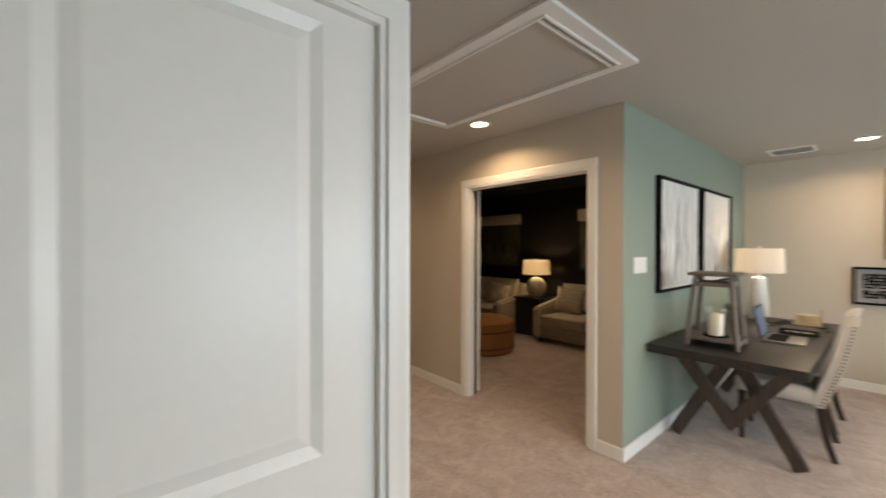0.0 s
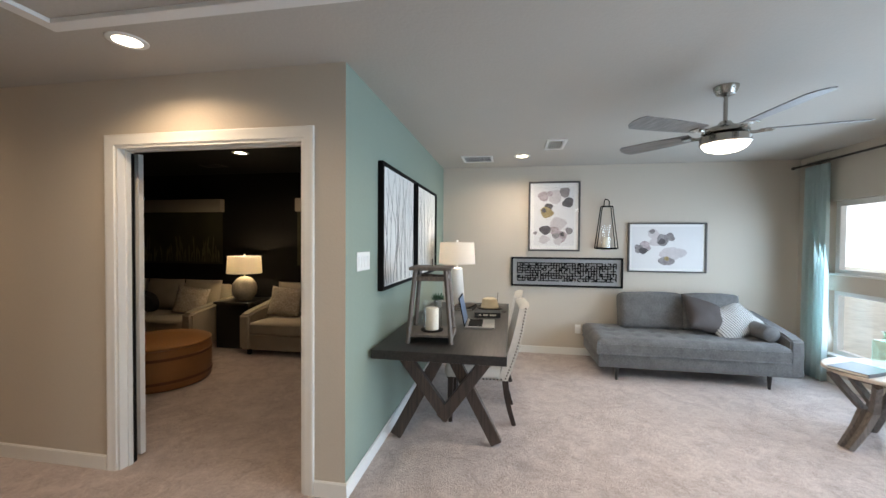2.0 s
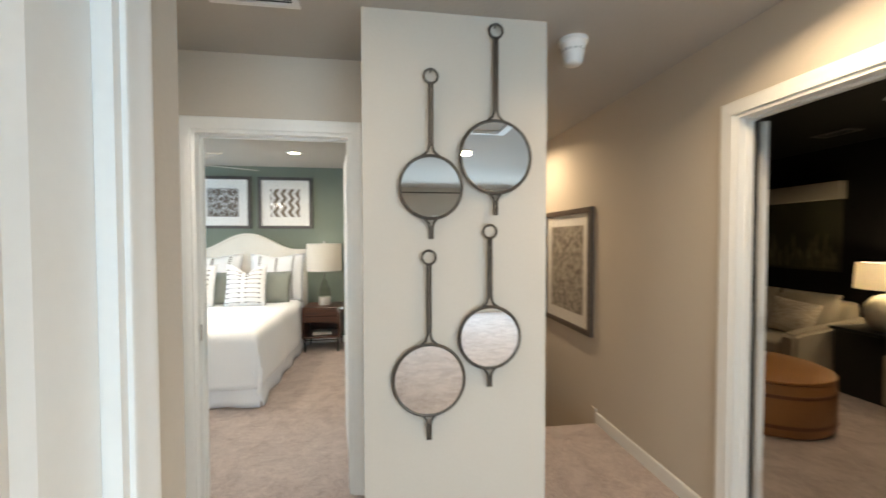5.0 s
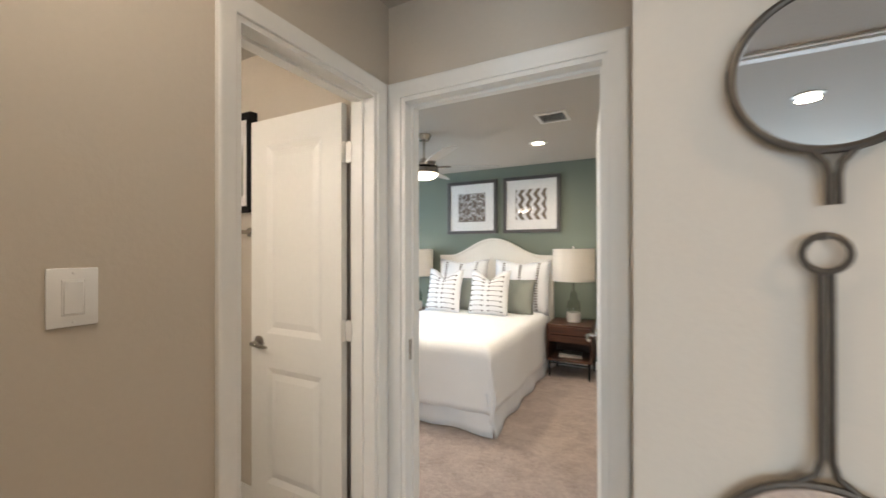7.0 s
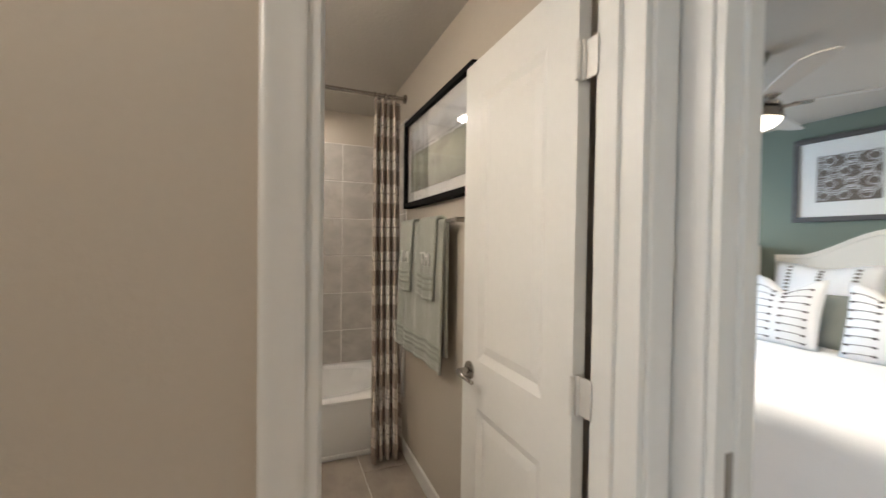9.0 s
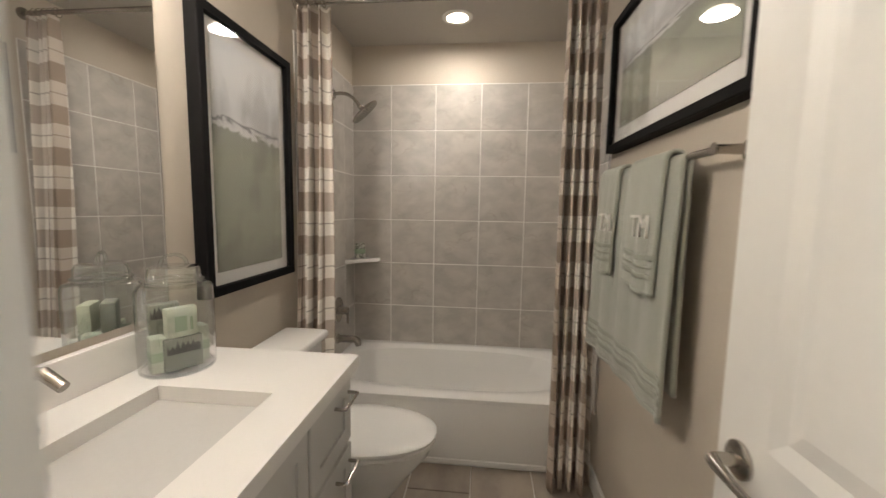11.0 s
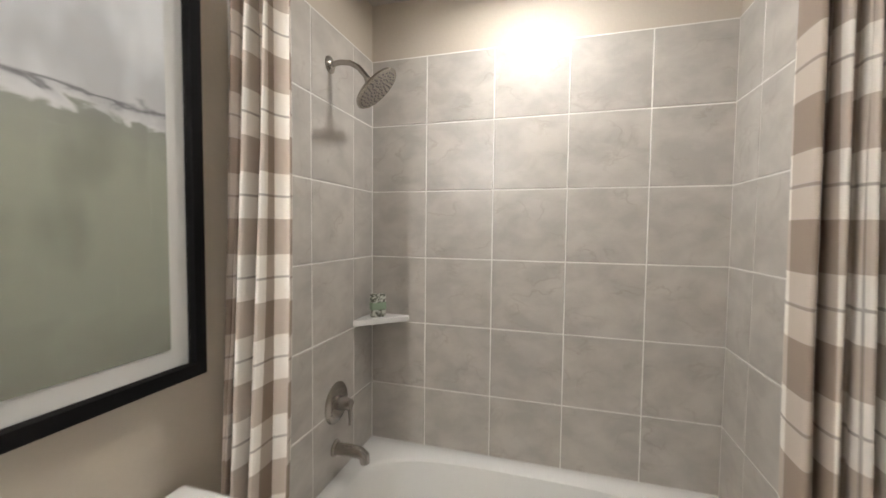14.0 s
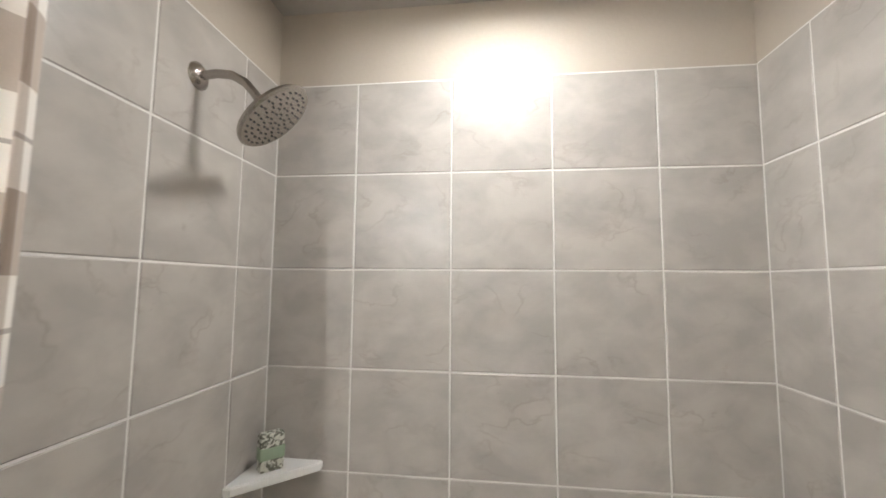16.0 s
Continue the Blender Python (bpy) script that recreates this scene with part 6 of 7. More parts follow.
def wood_lantern():
    root = thing("wooden_lantern", "weathered wooden lantern with an open frame on the desk", "lantern", pose(3.53, 1.04, 0.755, 0, 0, 4))
    b, t, h = 0.150, 0.105, 0.50
    for sx in (-1, 1):
        for sy in (-1, 1):
            part("post", beam((sx * b, sy * b, 0.0), (sx * t, sy * t, h), 0.026, 0.026), M_GREYWOOD, root)
    part("base_tray", rbox((-b, -b, 0.045), (b, b, 0.062), 0.003, 1), M_GREYWOOD, root)
    for s in (-1, 1):
        part("base_rail", rbox((-b, s * b - 0.012, 0.03), (b, s * b + 0.012, 0.062), 0.003, 1), M_GREYWOOD, root)
        part("top_rail", rbox((-t, s * t - 0.010, h - 0.075), (t, s * t + 0.010, h - 0.045), 0.003, 1), M_GREYWOOD, root)
        part("top_rail", rbox((s * t - 0.010, -t, h - 0.075), (s * t + 0.010, t, h - 0.045), 0.003, 1), M_GREYWOOD, root)
    part("roof", rbox((-0.145, -0.145, h), (0.145, 0.145, h + 0.022), 0.004, 1), M_GREYWOOD, root)
    part("hook", tube([(0, 0, h + 0.02), (0, 0, h + 0.075)], 0.004, 8), M_IRON, root)
    g = part("hurricane_glass", lathe([(0.066, 0.066), (0.070, 0.075), (0.072, 0.27), (0.070, 0.27), (0.068, 0.075)], 32), M_GLASS, root, "clear glass hurricane cylinder")
    g.visible_shadow = False
    part("dish", lathe([(0, 0.062), (0.078, 0.062), (0.082, 0.070), (0, 0.068)], 32), M_BLACK, root)
    c = thing("pillar_candle", "ivory pillar candle inside the wooden lantern", "candle", pose(3.53, 1.04, 0.755 + 0.068))
    part("wax", lathe([(0, 0), (0.046, 0), (0.047, 0.004), (0.047, 0.150), (0.042, 0.158), (0.030, 0.152), (0, 0.150)], 32), M_CANDLE, c)
    part("wick", tube([(0, 0, 0.148), (0.002, 0, 0.165)], 0.0012, 6), M_BLACK, c)


wood_lantern()

LAMPBODY = lathe([(0, 0), (0.084, 0), (0.086, 0.006), (0.080, 0.14), (0.068, 0.30), (0.060, 0.40), (0.045, 0.412), (0.010, 0.416), (0.008, 0.45), (0, 0.45)], 32)
table_lamp(pose(5.06, 1.07, 0.755), "tall white ceramic table lamp with a drum shade on the desk", [("base", LAMPBODY, M_CERAMIC, "tapered white ceramic body")], 0.20, 0.235, 0.455, 4.6, colour=(1.0, 0.90, 0.78))


def laptop():
    root = thing("laptop", "open grey laptop on the desk", "laptop", pose(4.08, 0.735, 0.755, 0, 0, 2))
    part("keyboard_deck", rbox((-0.17, -0.12, 0.0), (0.17, 0.12, 0.014), 0.004, 2), M_ALU, root)
    part("keys", rbox((-0.145, -0.02, 0.014), (0.145, 0.095, 0.0155), 0.002, 1), M_BLACK, root)
    part("trackpad", rbox((-0.05, -0.105, 0.0135), (0.05, -0.035, 0.0148), 0.001, 1), M_ALU, root)
    lid = rbox((-0.17, -0.004, 0), (0.17, 0.004, 0.235), 0.004, 2)
    tilt = pose(0, 0.12, 0.012, -12)
    lo = part("lid", moved(lid, tilt), M_BLACK, root)
    sc = rbox((-0.158, -0.0052, 0.014), (0.158, -0.0040, 0.225), 0.0005, 1)
    part("screen", moved(sc, tilt), M_SCREEN, lo, "dark screen with a bluish reflection put in as glow")


laptop()


def book(m, w, d, h, cover, label, group=""):
    root = thing("book", label, "book", m, group)
    part("cover", joined(rbox((-w / 2, -d / 2, 0), (w / 2, d / 2, 0.004), 0.001, 1), rbox((-w / 2, -d / 2, h - 0.004), (w / 2, d / 2, h), 0.001, 1), rbox((-w / 2, -d / 2, 0.0), (-w / 2 + 0.004, d / 2, h), 0.001, 1)), cover, root, smooth=False)
    part("pages", rbox((-w / 2 + 0.004, -d / 2 + 0.004, 0.004), (w / 2 - 0.005, d / 2 - 0.004, h - 0.004), 0.001, 1), M_PAPER, root, "cream page block", smooth=False)
    return root


thick_book = book(pose(4.47, 0.70, 0.755, 0, 0, 4), 0.17, 0.24, 0.045, M_BOOKBLACK, "thick black book with pale lettering lying on the desk")
for y0, y1 in ((-0.08, -0.02), (-0.005, 0.04), (0.055, 0.08)):
    part("lettering", rbox((-0.0862, y0, 0.018), (-0.0848, y1, 0.030), 0.0002, 1), M_PAPER, thick_book, "pale spine lettering", smooth=False)
book(pose(4.86, 0.96, 0.755, 0, 0, 84), 0.22, 0.28, 0.018, M_BOOKBLACK, "black notebook lying on the desk")
book(pose(4.86, 0.965, 0.7735, 0, 0, 78), 0.19, 0.25, 0.014, M_CHARCOAL, "dark notebook stacked on another")
cand = thing("candle_dish", "ivory bowl candle standing on a dark dish", "candle", pose(4.92, 0.70, 0.755))
part("dish", lathe([(0, 0), (0.125, 0), (0.140, 0.010), (0.138, 0.013), (0.12, 0.006), (0, 0.005)], 32), M_IRON, cand)
part("wax", lathe([(0, 0.006), (0.092, 0.006), (0.097, 0.018), (0.088, 0.030), (0.082, 0.075), (0.072, 0.100), (0.050, 0.106), (0, 0.104)], 28), mat("straw_wax", (0.62, 0.50, 0.33), 0.6, var=0.1, scale=15), cand)
part("stick", tube([(0.10, -0.075, 0.01), (0.105, -0.08, 0.15)], 0.003, 6), M_IRON, cand)
gl = thing("eyeglasses", "thin dark eyeglasses lying on the desk", "glasses", pose(4.70, 0.58, 0.7565, 0, 0, 70))
for s in (-0.034, 0.034):
    part("rim", moved(ring(0.024, 0.0018, 0, "z", 24, 6), pose(s, 0, 0.004)), M_IRON, gl)
    part("temple", tube([(s * 1.7, 0.0, 0.004), (s * 1.7, 0.13, 0.003)], 0.0016, 6), M_IRON, gl)
plant = thing("succulent", "small green succulent in a grey pot on the desk", "plant", pose(4.84, 1.24, 0.755))
part("pot", lathe([(0, 0), (0.040, 0), (0.050, 0.085), (0.045, 0.085), (0.040, 0.070), (0, 0.070)], 24), M_STONE, plant)
lv = bmesh.new()
for k in range(26):
    a, tl = k * 2.4, 0.3 + 0.045 * k
    q = lathe([(0, 0), (0.007, 0.012), (0.009, 0.04), (0.005, 0.075), (0, 0.10)], 6)
    moved(q, Matrix.Translation((0, 0, 0.07)) @ Matrix.Rotation(a, 4, "Z") @ Matrix.Rotation(1.35 - 0.04 * k, 4, "Y"))
    me = bpy.data.meshes.new("scratch")
    q.to_mesh(me)
    q.free()
    lv.from_mesh(me)
    bpy.data.meshes.remove(me)
part("leaves", lv, M_LEAF, plant, "pointed green leaves")

# prints on the green wall: bare branches
for k, xc in enumerate((3.845, 4.86)):
    root, art, aw, ah = picture("white print of grey bare branches in a black frame", 0.955, 0.90, pose(xc, 1.394, 1.557, 0, 0, 0), M_BLACK, M_CANVAS, M_CANVAS, 0.022, 0.04, 0.012, glazed=False, group="pair of branch prints")
    rnd = random.Random(20 + k)
    for i in range(15):
        x = -aw / 2 + aw * (i + 0.2 + 0.6 * rnd.random()) / 15
        z = -ah / 2
        lean = rnd.uniform(-0.25, 0.25)
        pts, ws = [], []
        w0 = rnd.uniform(0.008, 0.017)
        for s in range(16):
            pts.append((max(-aw / 2 + 0.012, min(aw / 2 - 0.012, x)), z))
            ws.append(w0 * (1 - 0.045 * s))
            x += lean * ah / 15 + rnd.uniform(-0.012, 0.012)
            z += ah / 15
            lean = max(-0.45, min(0.45, lean + rnd.uniform(-0.14, 0.14)))
        bm = bmesh.new()
        ribbon(bm, pts, ws, -0.0232)
        part("branch", bm, M_INK, art, smooth=False)
        if rnd.random() < 0.7:
            j = rnd.randrange(3, 10)
            bx, bz = pts[j]
            d = rnd.choice((-1, 1)) * rnd.uniform(0.2, 0.5)
            tw = [(max(-aw / 2 + 0.012, min(aw / 2 - 0.012, bx + d * t * 0.05)), bz + t * 0.05) for t in range(6) if bz + t * 0.05 < ah / 2]
            if len(tw) > 1:
                bm = bmesh.new()
                ribbon(bm, tw, 0.006, -0.0236)
                part("branch", bm, M_INK, art, smooth=False)

# prints and panel on the sofa wall
SOFAWALL = 6.028
GREYS = [mat("petal_grey", (0.24, 0.22, 0.22), 0.8, var=0.55, scale=26), mat("petal_mauve", (0.42, 0.35, 0.36), 0.8, var=0.55, scale=26), mat("petal_black", (0.09, 0.08, 0.082), 0.8, var=0.55, scale=26), mat("petal_ochre", (0.33, 0.25, 0.12), 0.8, var=0.55, scale=26), mat("petal_pale", (0.55, 0.51, 0.51), 0.8, var=0.15, scale=18)]
M_PAPERART = mat("art_paper", (0.72, 0.71, 0.70), 0.85, var=0.02)
M_GREYFRAME = wood_material("grey_frame_wood", (0.05, 0.045, 0.042), (0.10, 0.09, 0.085), 0.5)


def floral(art, blobs, seed, y=-0.0200):
    rnd = random.Random(seed)
    for k, (x, z, r, c) in enumerate(blobs):
        bm = bmesh.new()
        blob(bm, x, z, r, y - 0.00025 * k, rnd, 40)
        part("petal", bm, GREYS[c], art, smooth=False)


root, art, aw, ah = picture("tall print of grey and mauve flowers in a dark frame", 0.645, 0.90, pose(SOFAWALL, -0.06, 1.787, 0, 0, -90), M_GREYFRAME, M_MAT, M_PAPERART, 0.022, 0.035, 0.05)
floral(art, [(-0.14, 0.26, 0.068, 1), (0.01, 0.26, 0.098, 4), (0.13, 0.31, 0.070, 0), (-0.06, 0.29, 0.04, 1), (0.17, 0.175, 0.070, 2), (-0.07, 0.12, 0.056, 2), (-0.09, 0.05, 0.078, 3), (-0.13, 0.075, 0.03, 2), (0.05, -0.10, 0.100, 4), (-0.11, -0.175, 0.066, 2), (0.01, -0.185, 0.060, 1), (0.085, -0.26, 0.084, 1), (0.19, -0.185, 0.048, 0), (0.05, -0.32, 0.052, 4), (-0.12, -0.30, 0.06, 4), (-0.235, -0.215, 0.025, 0), (0.02, -0.25, 0.04, 0), (0.10, -0.23, 0.03, 2)], 5)
root, art, aw, ah = picture("wide print of grey watercolour flowers in a dark frame", 0.90, 0.615, pose(SOFAWALL, -1.41, 1.395, 0, 0, -90), M_GREYFRAME, M_MAT, M_PAPERART, 0.018, 0.035, 0.03, glazed=False)
floral(art, [(-0.15, 0.17, 0.066, 4), (-0.17, 0.20, 0.03, 0), (-0.12, 0.08, 0.075, 4), (-0.04, 0.10, 0.080, 0), (0.035, 0.13, 0.056, 0), (-0.055, 0.075, 0.04, 2), (-0.25, 0.01, 0.072, 1), (-0.32, -0.015, 0.058, 0), (-0.27, -0.04, 0.045, 2), (0.05, -0.07, 0.095, 4), (-0.02, -0.09, 0.068, 4), (-0.035, -0.165, 0.056, 0), (0.04, -0.17, 0.050, 0), (0.0, -0.135, 0.03, 3), (0.16, -0.06, 0.062, 4)], 9)


def fret_panel():
    root = thing("fretwork_panel", "long black fretwork panel in a black frame on grey backing", "wall art", pose(SOFAWALL, -0.215, 1.067, 0, 0, -90))
    w, h = 1.385, 0.38
    part("frame", frame_bars(w, h, 0.022, 0.04), M_BLACK, root, smooth=False)
    part("backing", plate(w - 0.044, h - 0.044, -0.012, 0.003), M_FRETBACK, root, "pale grey backing", smooth=False)
    rnd = random.Random(31)
    bm = bmesh.new()
    iw, ih = w - 0.16, h - 0.15
    cell = ih / 7
    nx = int(iw / cell)
    for i in range(nx + 1):
        for j in range(8):
            x, z = -iw / 2 + i * iw / nx, -ih / 2 + j * cell
            if i < nx and rnd.random() < 0.75:
                box(bm, (x, -0.024, z - 0.006), (x + iw / nx, -0.012, z + 0.006))
            if j < 7 and rnd.random() < 0.75:
                box(bm, (x - 0.006, -0.0235, z), (x + 0.006, -0.012, z + cell))
            if i < nx and j < 7 and rnd.random() < 0.12:
                box(bm, (x + 0.008, -0.023, z + 0.008), (x + iw / nx - 0.008, -0.012, z + cell - 0.008))
    tagged(part("fretwork", bm, M_BLACK, root, "black cut-out lattice", smooth=False), kind="stuff")


M_FRETBACK = mat("grey_linen_backing", (0.33, 0.325, 0.32), 0.9, var=0.05, fine=300)
fret_panel()


def hanging_lantern():
    root = thing("wall_lantern", "black wire candle lantern with a glass cylinder on the wall", "lantern", pose(5.955, -0.69, 1.375))
    h = 0.53
    low, high = (0.066, 0.125), (0.045, 0.060)
    for k in range(4):
        cx, cy = ((-1, -1), (1, -1), (1, 1), (-1, 1))[k]
        part("wire", tube([(cx * low[0], cy * low[1], 0), (cx * high[0], cy * high[1], h)], 0.006, 8), M_BLACK, root)
    for (rx, ry), z in ((low, 0.01), (high, h)):
        part("wire_ring", tube([(cx * rx, cy * ry, z) for cx, cy in ((-1, -1), (1, -1), (1, 1), (-1, 1), (-1, -1))], 0.006, 8), M_BLACK, root)
    part("base_bar", tube([(0, -low[1], 0.0), (0, low[1], 0.0)], 0.006, 8), M_BLACK, root)
    part("handle", tube([(0, -0.03, h), (0, -0.03, h + 0.06), (0, -0.015, h + 0.085), (0, 0.015, h + 0.09), (0, 0.03, h + 0.07), (0, 0.03, h)], 0.006, 8), M_BLACK, root)
    part("base", lathe([(0, -0.01), (0.055, -0.01), (0.055, 0.015), (0, 0.015)], 28), M_BLACK, root)
    g = part("glass_cylinder", lathe([(0.062, 0.015), (0.062, 0.30), (0.059, 0.30), (0.059, 0.015)], 28), M_GLASS, root)
    g.visible_shadow = False
    part("wall_hook", tube([(0, 0, h + 0.085), (0.075, 0, h + 0.095)], 0.004, 6), M_BLACK, root)
    c = thing("pillar_candle", "ivory pillar candle in the wall lantern", "candle", pose(5.955, -0.69, 1.391))
    part("wax", lathe([(0, 0), (0.048, 0), (0.048, 0.122), (0.042, 0.128), (0, 0.124)], 24), M_CANDLE, c)
    part("wick", tube([(0, 0, 0.123), (0.001, 0, 0.138)], 0.001, 6), M_BLACK, c)


hanging_lantern()
outlet(pose(6.029, -0.375, 0.335, 0, 0, -90))


def side_table():
    root = thing("side_table", "round bleached wood side table with bent grey legs", "table", pose(4.05, -2.17, 0))
    part("tabletop", lathe([(0, 0.522), (0.34, 0.522), (0.352, 0.530), (0.352, 0.545), (0.345, 0.552), (0, 0.552)], 56), M_TOPWOOD, root)
    part("apron", lathe([(0.24, 0.49), (0.25, 0.49), (0.25, 0.522), (0.24, 0.522)], 40), M_GREYWOOD, root)
    for k in range(3):
        a = radians(100 + 120 * k)
        for s in (-1, 1):
            pts = []
            for r, off, z in ((0.26, 0.16, 0.50), (0.20, 0.10, 0.38), (0.14, 0.035, 0.27), (0.20, 0.03, 0.14), (0.30, 0.025, 0.0)):
                pts.append((r * math.cos(a) - s * off * math.sin(a), r * math.sin(a) + s * off * math.cos(a), z))
            part("leg", tube(pts, 0.025, 4, [0.028, 0.028, 0.032, 0.030, 0.026]), M_GREYWOOD, root, smooth=False)
    book(pose(4.02, -1.97, 0.552, 0, 0, 28), 0.23, 0.30, 0.024, M_BOOKBLACK, "dark hardback book on the side table")
    bt = thing("glass_bottle", "pale green square glass bottle on the side table", "bottle", pose(4.12, -2.22, 0.553))
    prof = rbox((-0.065, -0.065, 0), (0.065, 0.065, 0.20), 0.02, 3)
    o = part("body", prof, M_BOTTLE, bt)
    o.visible_shadow = False
    o = part("neck", lathe([(0.045, 0.195), (0.030, 0.215), (0.026, 0.25), (0.034, 0.262), (0.026, 0.266), (0.020, 0.25), (0.022, 0.21)], 24), M_BOTTLE, bt)
    o.visible_shadow = False


side_table()
ceiling_fan(3.535, -0.835, 43, "five-blade brushed nickel ceiling fan with a lit dome", M_BLADE, 23)
recessed_light(5.36, 0.37)
recessed_light(2.10, 0.30)
recessed_light(2.45, 2.37)
vent(5.46, 0.885, 0.36, 0.32, -90, None, 7)
loft_speaker = thing("ceiling_speaker", "round white ceiling speaker grille flush with the ceiling", "speaker", pose(5.24, -0.86, H))
part("rim", lathe([(0.098, -0.002), (0.112, 0), (0.110, -0.006), (0.100, -0.008), (0.098, -0.002)], 40), M_PLASTIC, loft_speaker)
part("grille", lathe([(0, -0.004), (0.098, -0.003), (0.098, -0.001), (0, -0.001)], 40), M_CEIL, loft_speaker)
vent(4.88, 0.055, 0.38, 0.19, 0, None, 6)
wall_switch(pose(3.098, 1.394, 1.328, 0, 0, 0), 0.21, 4, "wide white light switch plate with four rockers")


def attic_hatch():
    x0, x1, y0, y1 = 1.50, 2.305, 1.08, 2.60
    root = thing("attic_hatch", "white painted attic ladder hatch with trim in the ceiling", "hatch", pose(0, 0, H))
    bm = bmesh.new()
    w = 0.075
    for lo, hi in (((x0, y0), (x1, y0 + w)), ((x0, y1 - w), (x1, y1)), ((x0, y0 + w), (x0 + w, y1 - w)), ((x1 - w, y0 + w), (x1, y1 - w))):
        box(bm, (*lo, -0.018), (*hi, 0))
    part("trim", bm, M_CEILWHITE, root, smooth=False)
    part("trim_lip", moved(frame_bars(x1 - x0 - 2 * w + 0.02, y1 - y0 - 2 * w + 0.02, 0.014, 0.026), pose((x0 + x1) / 2, (y0 + y1) / 2, 0, 90)), M_CEILWHITE, root, smooth=False)
    part("panel", rbox((x0 + w + 0.006, y0 + w + 0.006, -0.008), (x1 - w - 0.006, y1 - w - 0.006, -0.001), 0.002, 1), M_CEIL, root, smooth=False)
    part("gap_shadow", rbox((x0 + w, y0 + w + 0.03, -0.022), (x1 - w, y0 + w + 0.045, -0.008), 0.002, 1), M_CEILWHITE, root, smooth=False)


M_CEILWHITE = mat("white_ceiling_trim", (0.74, 0.73, 0.70), 0.5, var=0.02)
attic_hatch()

sm = thing("smoke_alarm", "white cup-shaped smoke alarm hanging from the hall ceiling", "smoke alarm", pose(2.13, 3.125, H))
part("base", lathe([(0, 0), (0.070, 0), (0.070, -0.018), (0.062, -0.024), (0, -0.024)], 32), M_PLASTIC, sm)
part("body", lathe([(0.060, -0.022), (0.056, -0.05), (0.048, -0.095), (0.044, -0.115), (0.036, -0.122), (0, -0.124)], 32), M_PLASTIC, sm)
part("grille_ring", ring(0.052, 0.003, -0.066, "z", 32, 6), M_PLASTIC, sm)
for k in range(14):
    a = 2 * math.pi * k / 14
    part("slot", moved(rbox((-0.0035, -0.002, -0.012), (0.0035, 0.002, 0.012), 0.001, 1), pose(0.0535 * math.cos(a), 0.0535 * math.sin(a), -0.05, 0, 0, math.degrees(a) + 90)), M_VENTDARK, sm)
vent(0.67, 2.93, 0.36, 0.20, 0)


def strap_mirror(xc, top, zc, r, bottom, label):
    """A round wall mirror in an iron hoop on a long bar that hangs from a small ring."""
    root = thing("wall_mirror", label, "mirror", pose(xc, 2.985, zc), "set of four hanging mirrors")
    y = -0.022
    part("hoop", moved(ring(r, 0.0075, 0, "y", 56, 8), pose(0, y, 0)), M_IRON, root)
    part("glass", joined(disc(r - 0.002, y - 0.001), moved(lathe([(0, 0), (r - 0.002, 0), (r - 0.002, 0.006), (0, 0.006)], 56), pose(0, y + 0.006, 0, 90))), M_MIRROR, root, "round mirror glass")
    tz = top - zc
    for s in (-1, 1):
        part("bar", tube([(s * 0.042, y, r - 0.006), (s * 0.014, y, r + 0.018), (s * 0.0065, y, r + 0.045), (s * 0.0065, y, tz - 0.055)], 0.0058, 8), M_IRON, root)
        part("tail", tube([(s * 0.030, y, -r + 0.004), (s * 0.010, y, -r - 0.022), (s * 0.0062, y, -r - 0.04), (s * 0.0062, y, bottom - zc)], 0.0056, 8), M_IRON, root)
    part("ring", moved(ring(0.030, 0.0055, 0, "y", 32, 8), pose(0, y, tz - 0.030)), M_IRON, root)
    part("nail", tube([(0, 0, tz - 0.006), (0, y - 0.006, tz - 0.004)], 0.003, 6), M_IRON, root)


strap_mirror(1.398, 2.185, 1.678, 0.136, 1.452, "round iron-framed mirror hanging on a long bar")
strap_mirror(1.688, 2.398, 1.816, 0.160, 1.558, "large round iron-framed mirror hanging on a long bar")
strap_mirror(1.388, 1.402, 0.832, 0.157, 0.568, "large round iron-framed mirror hanging low on a long bar")
strap_mirror(1.662, 1.515, 1.010, 0.138, 0.788, "round iron-framed mirror hanging low on a long bar")

# pictures down the stair wall
M_ETCH = speckle("grey_etching", (0.46, 0.42, 0.36), (0.16, 0.14, 0.12), 26, 0.42, 0.58)
M_BROWNFRAME = wood_material("brown_grey_frame", (0.06, 0.045, 0.035), (0.13, 0.10, 0.08), 0.45)
STAIRPIC = pose(0, 0, 0, 0, 0, -90)
picture("grey etching with a white mat in a brown wooden frame", 0.90, 1.045, pose(2.838, 4.605, 1.186) @ STAIRPIC, M_BROWNFRAME, M_MAT, M_ETCH, 0.045, 0.035, 0.10, group="pictures down the stairs")
picture("grey etching with a white mat in a brown wooden frame", 0.90, 1.045, pose(2.838, 5.66, 0.595) @ STAIRPIC, M_BROWNFRAME, M_MAT, M_ETCH, 0.045, 0.035, 0.10, group="pictures down the stairs")
recessed_light(2.40, 4.95)
bm = bmesh.new()
prof = [(4.10, -0.06), (4.10, 0.11), (4.16, 0.11), (8.07, -2.545), (8.07, -2.715)]
A = [bm.verts.new((2.826, y, z)) for y, z in prof]
B = [bm.verts.new((2.840, y, z)) for y, z in prof]
bm.faces.new(A[::-1])
bm.faces.new(B)
for k in range(5):
    bm.faces.new((A[k], A[(k + 1) % 5], B[(k + 1) % 5], B[k]))
bmesh.ops.recalc_face_normals(bm, faces=bm.faces[:])
setting("stair_skirt", bm, M_TAN, "painted stair skirt board along the wall", "trim")

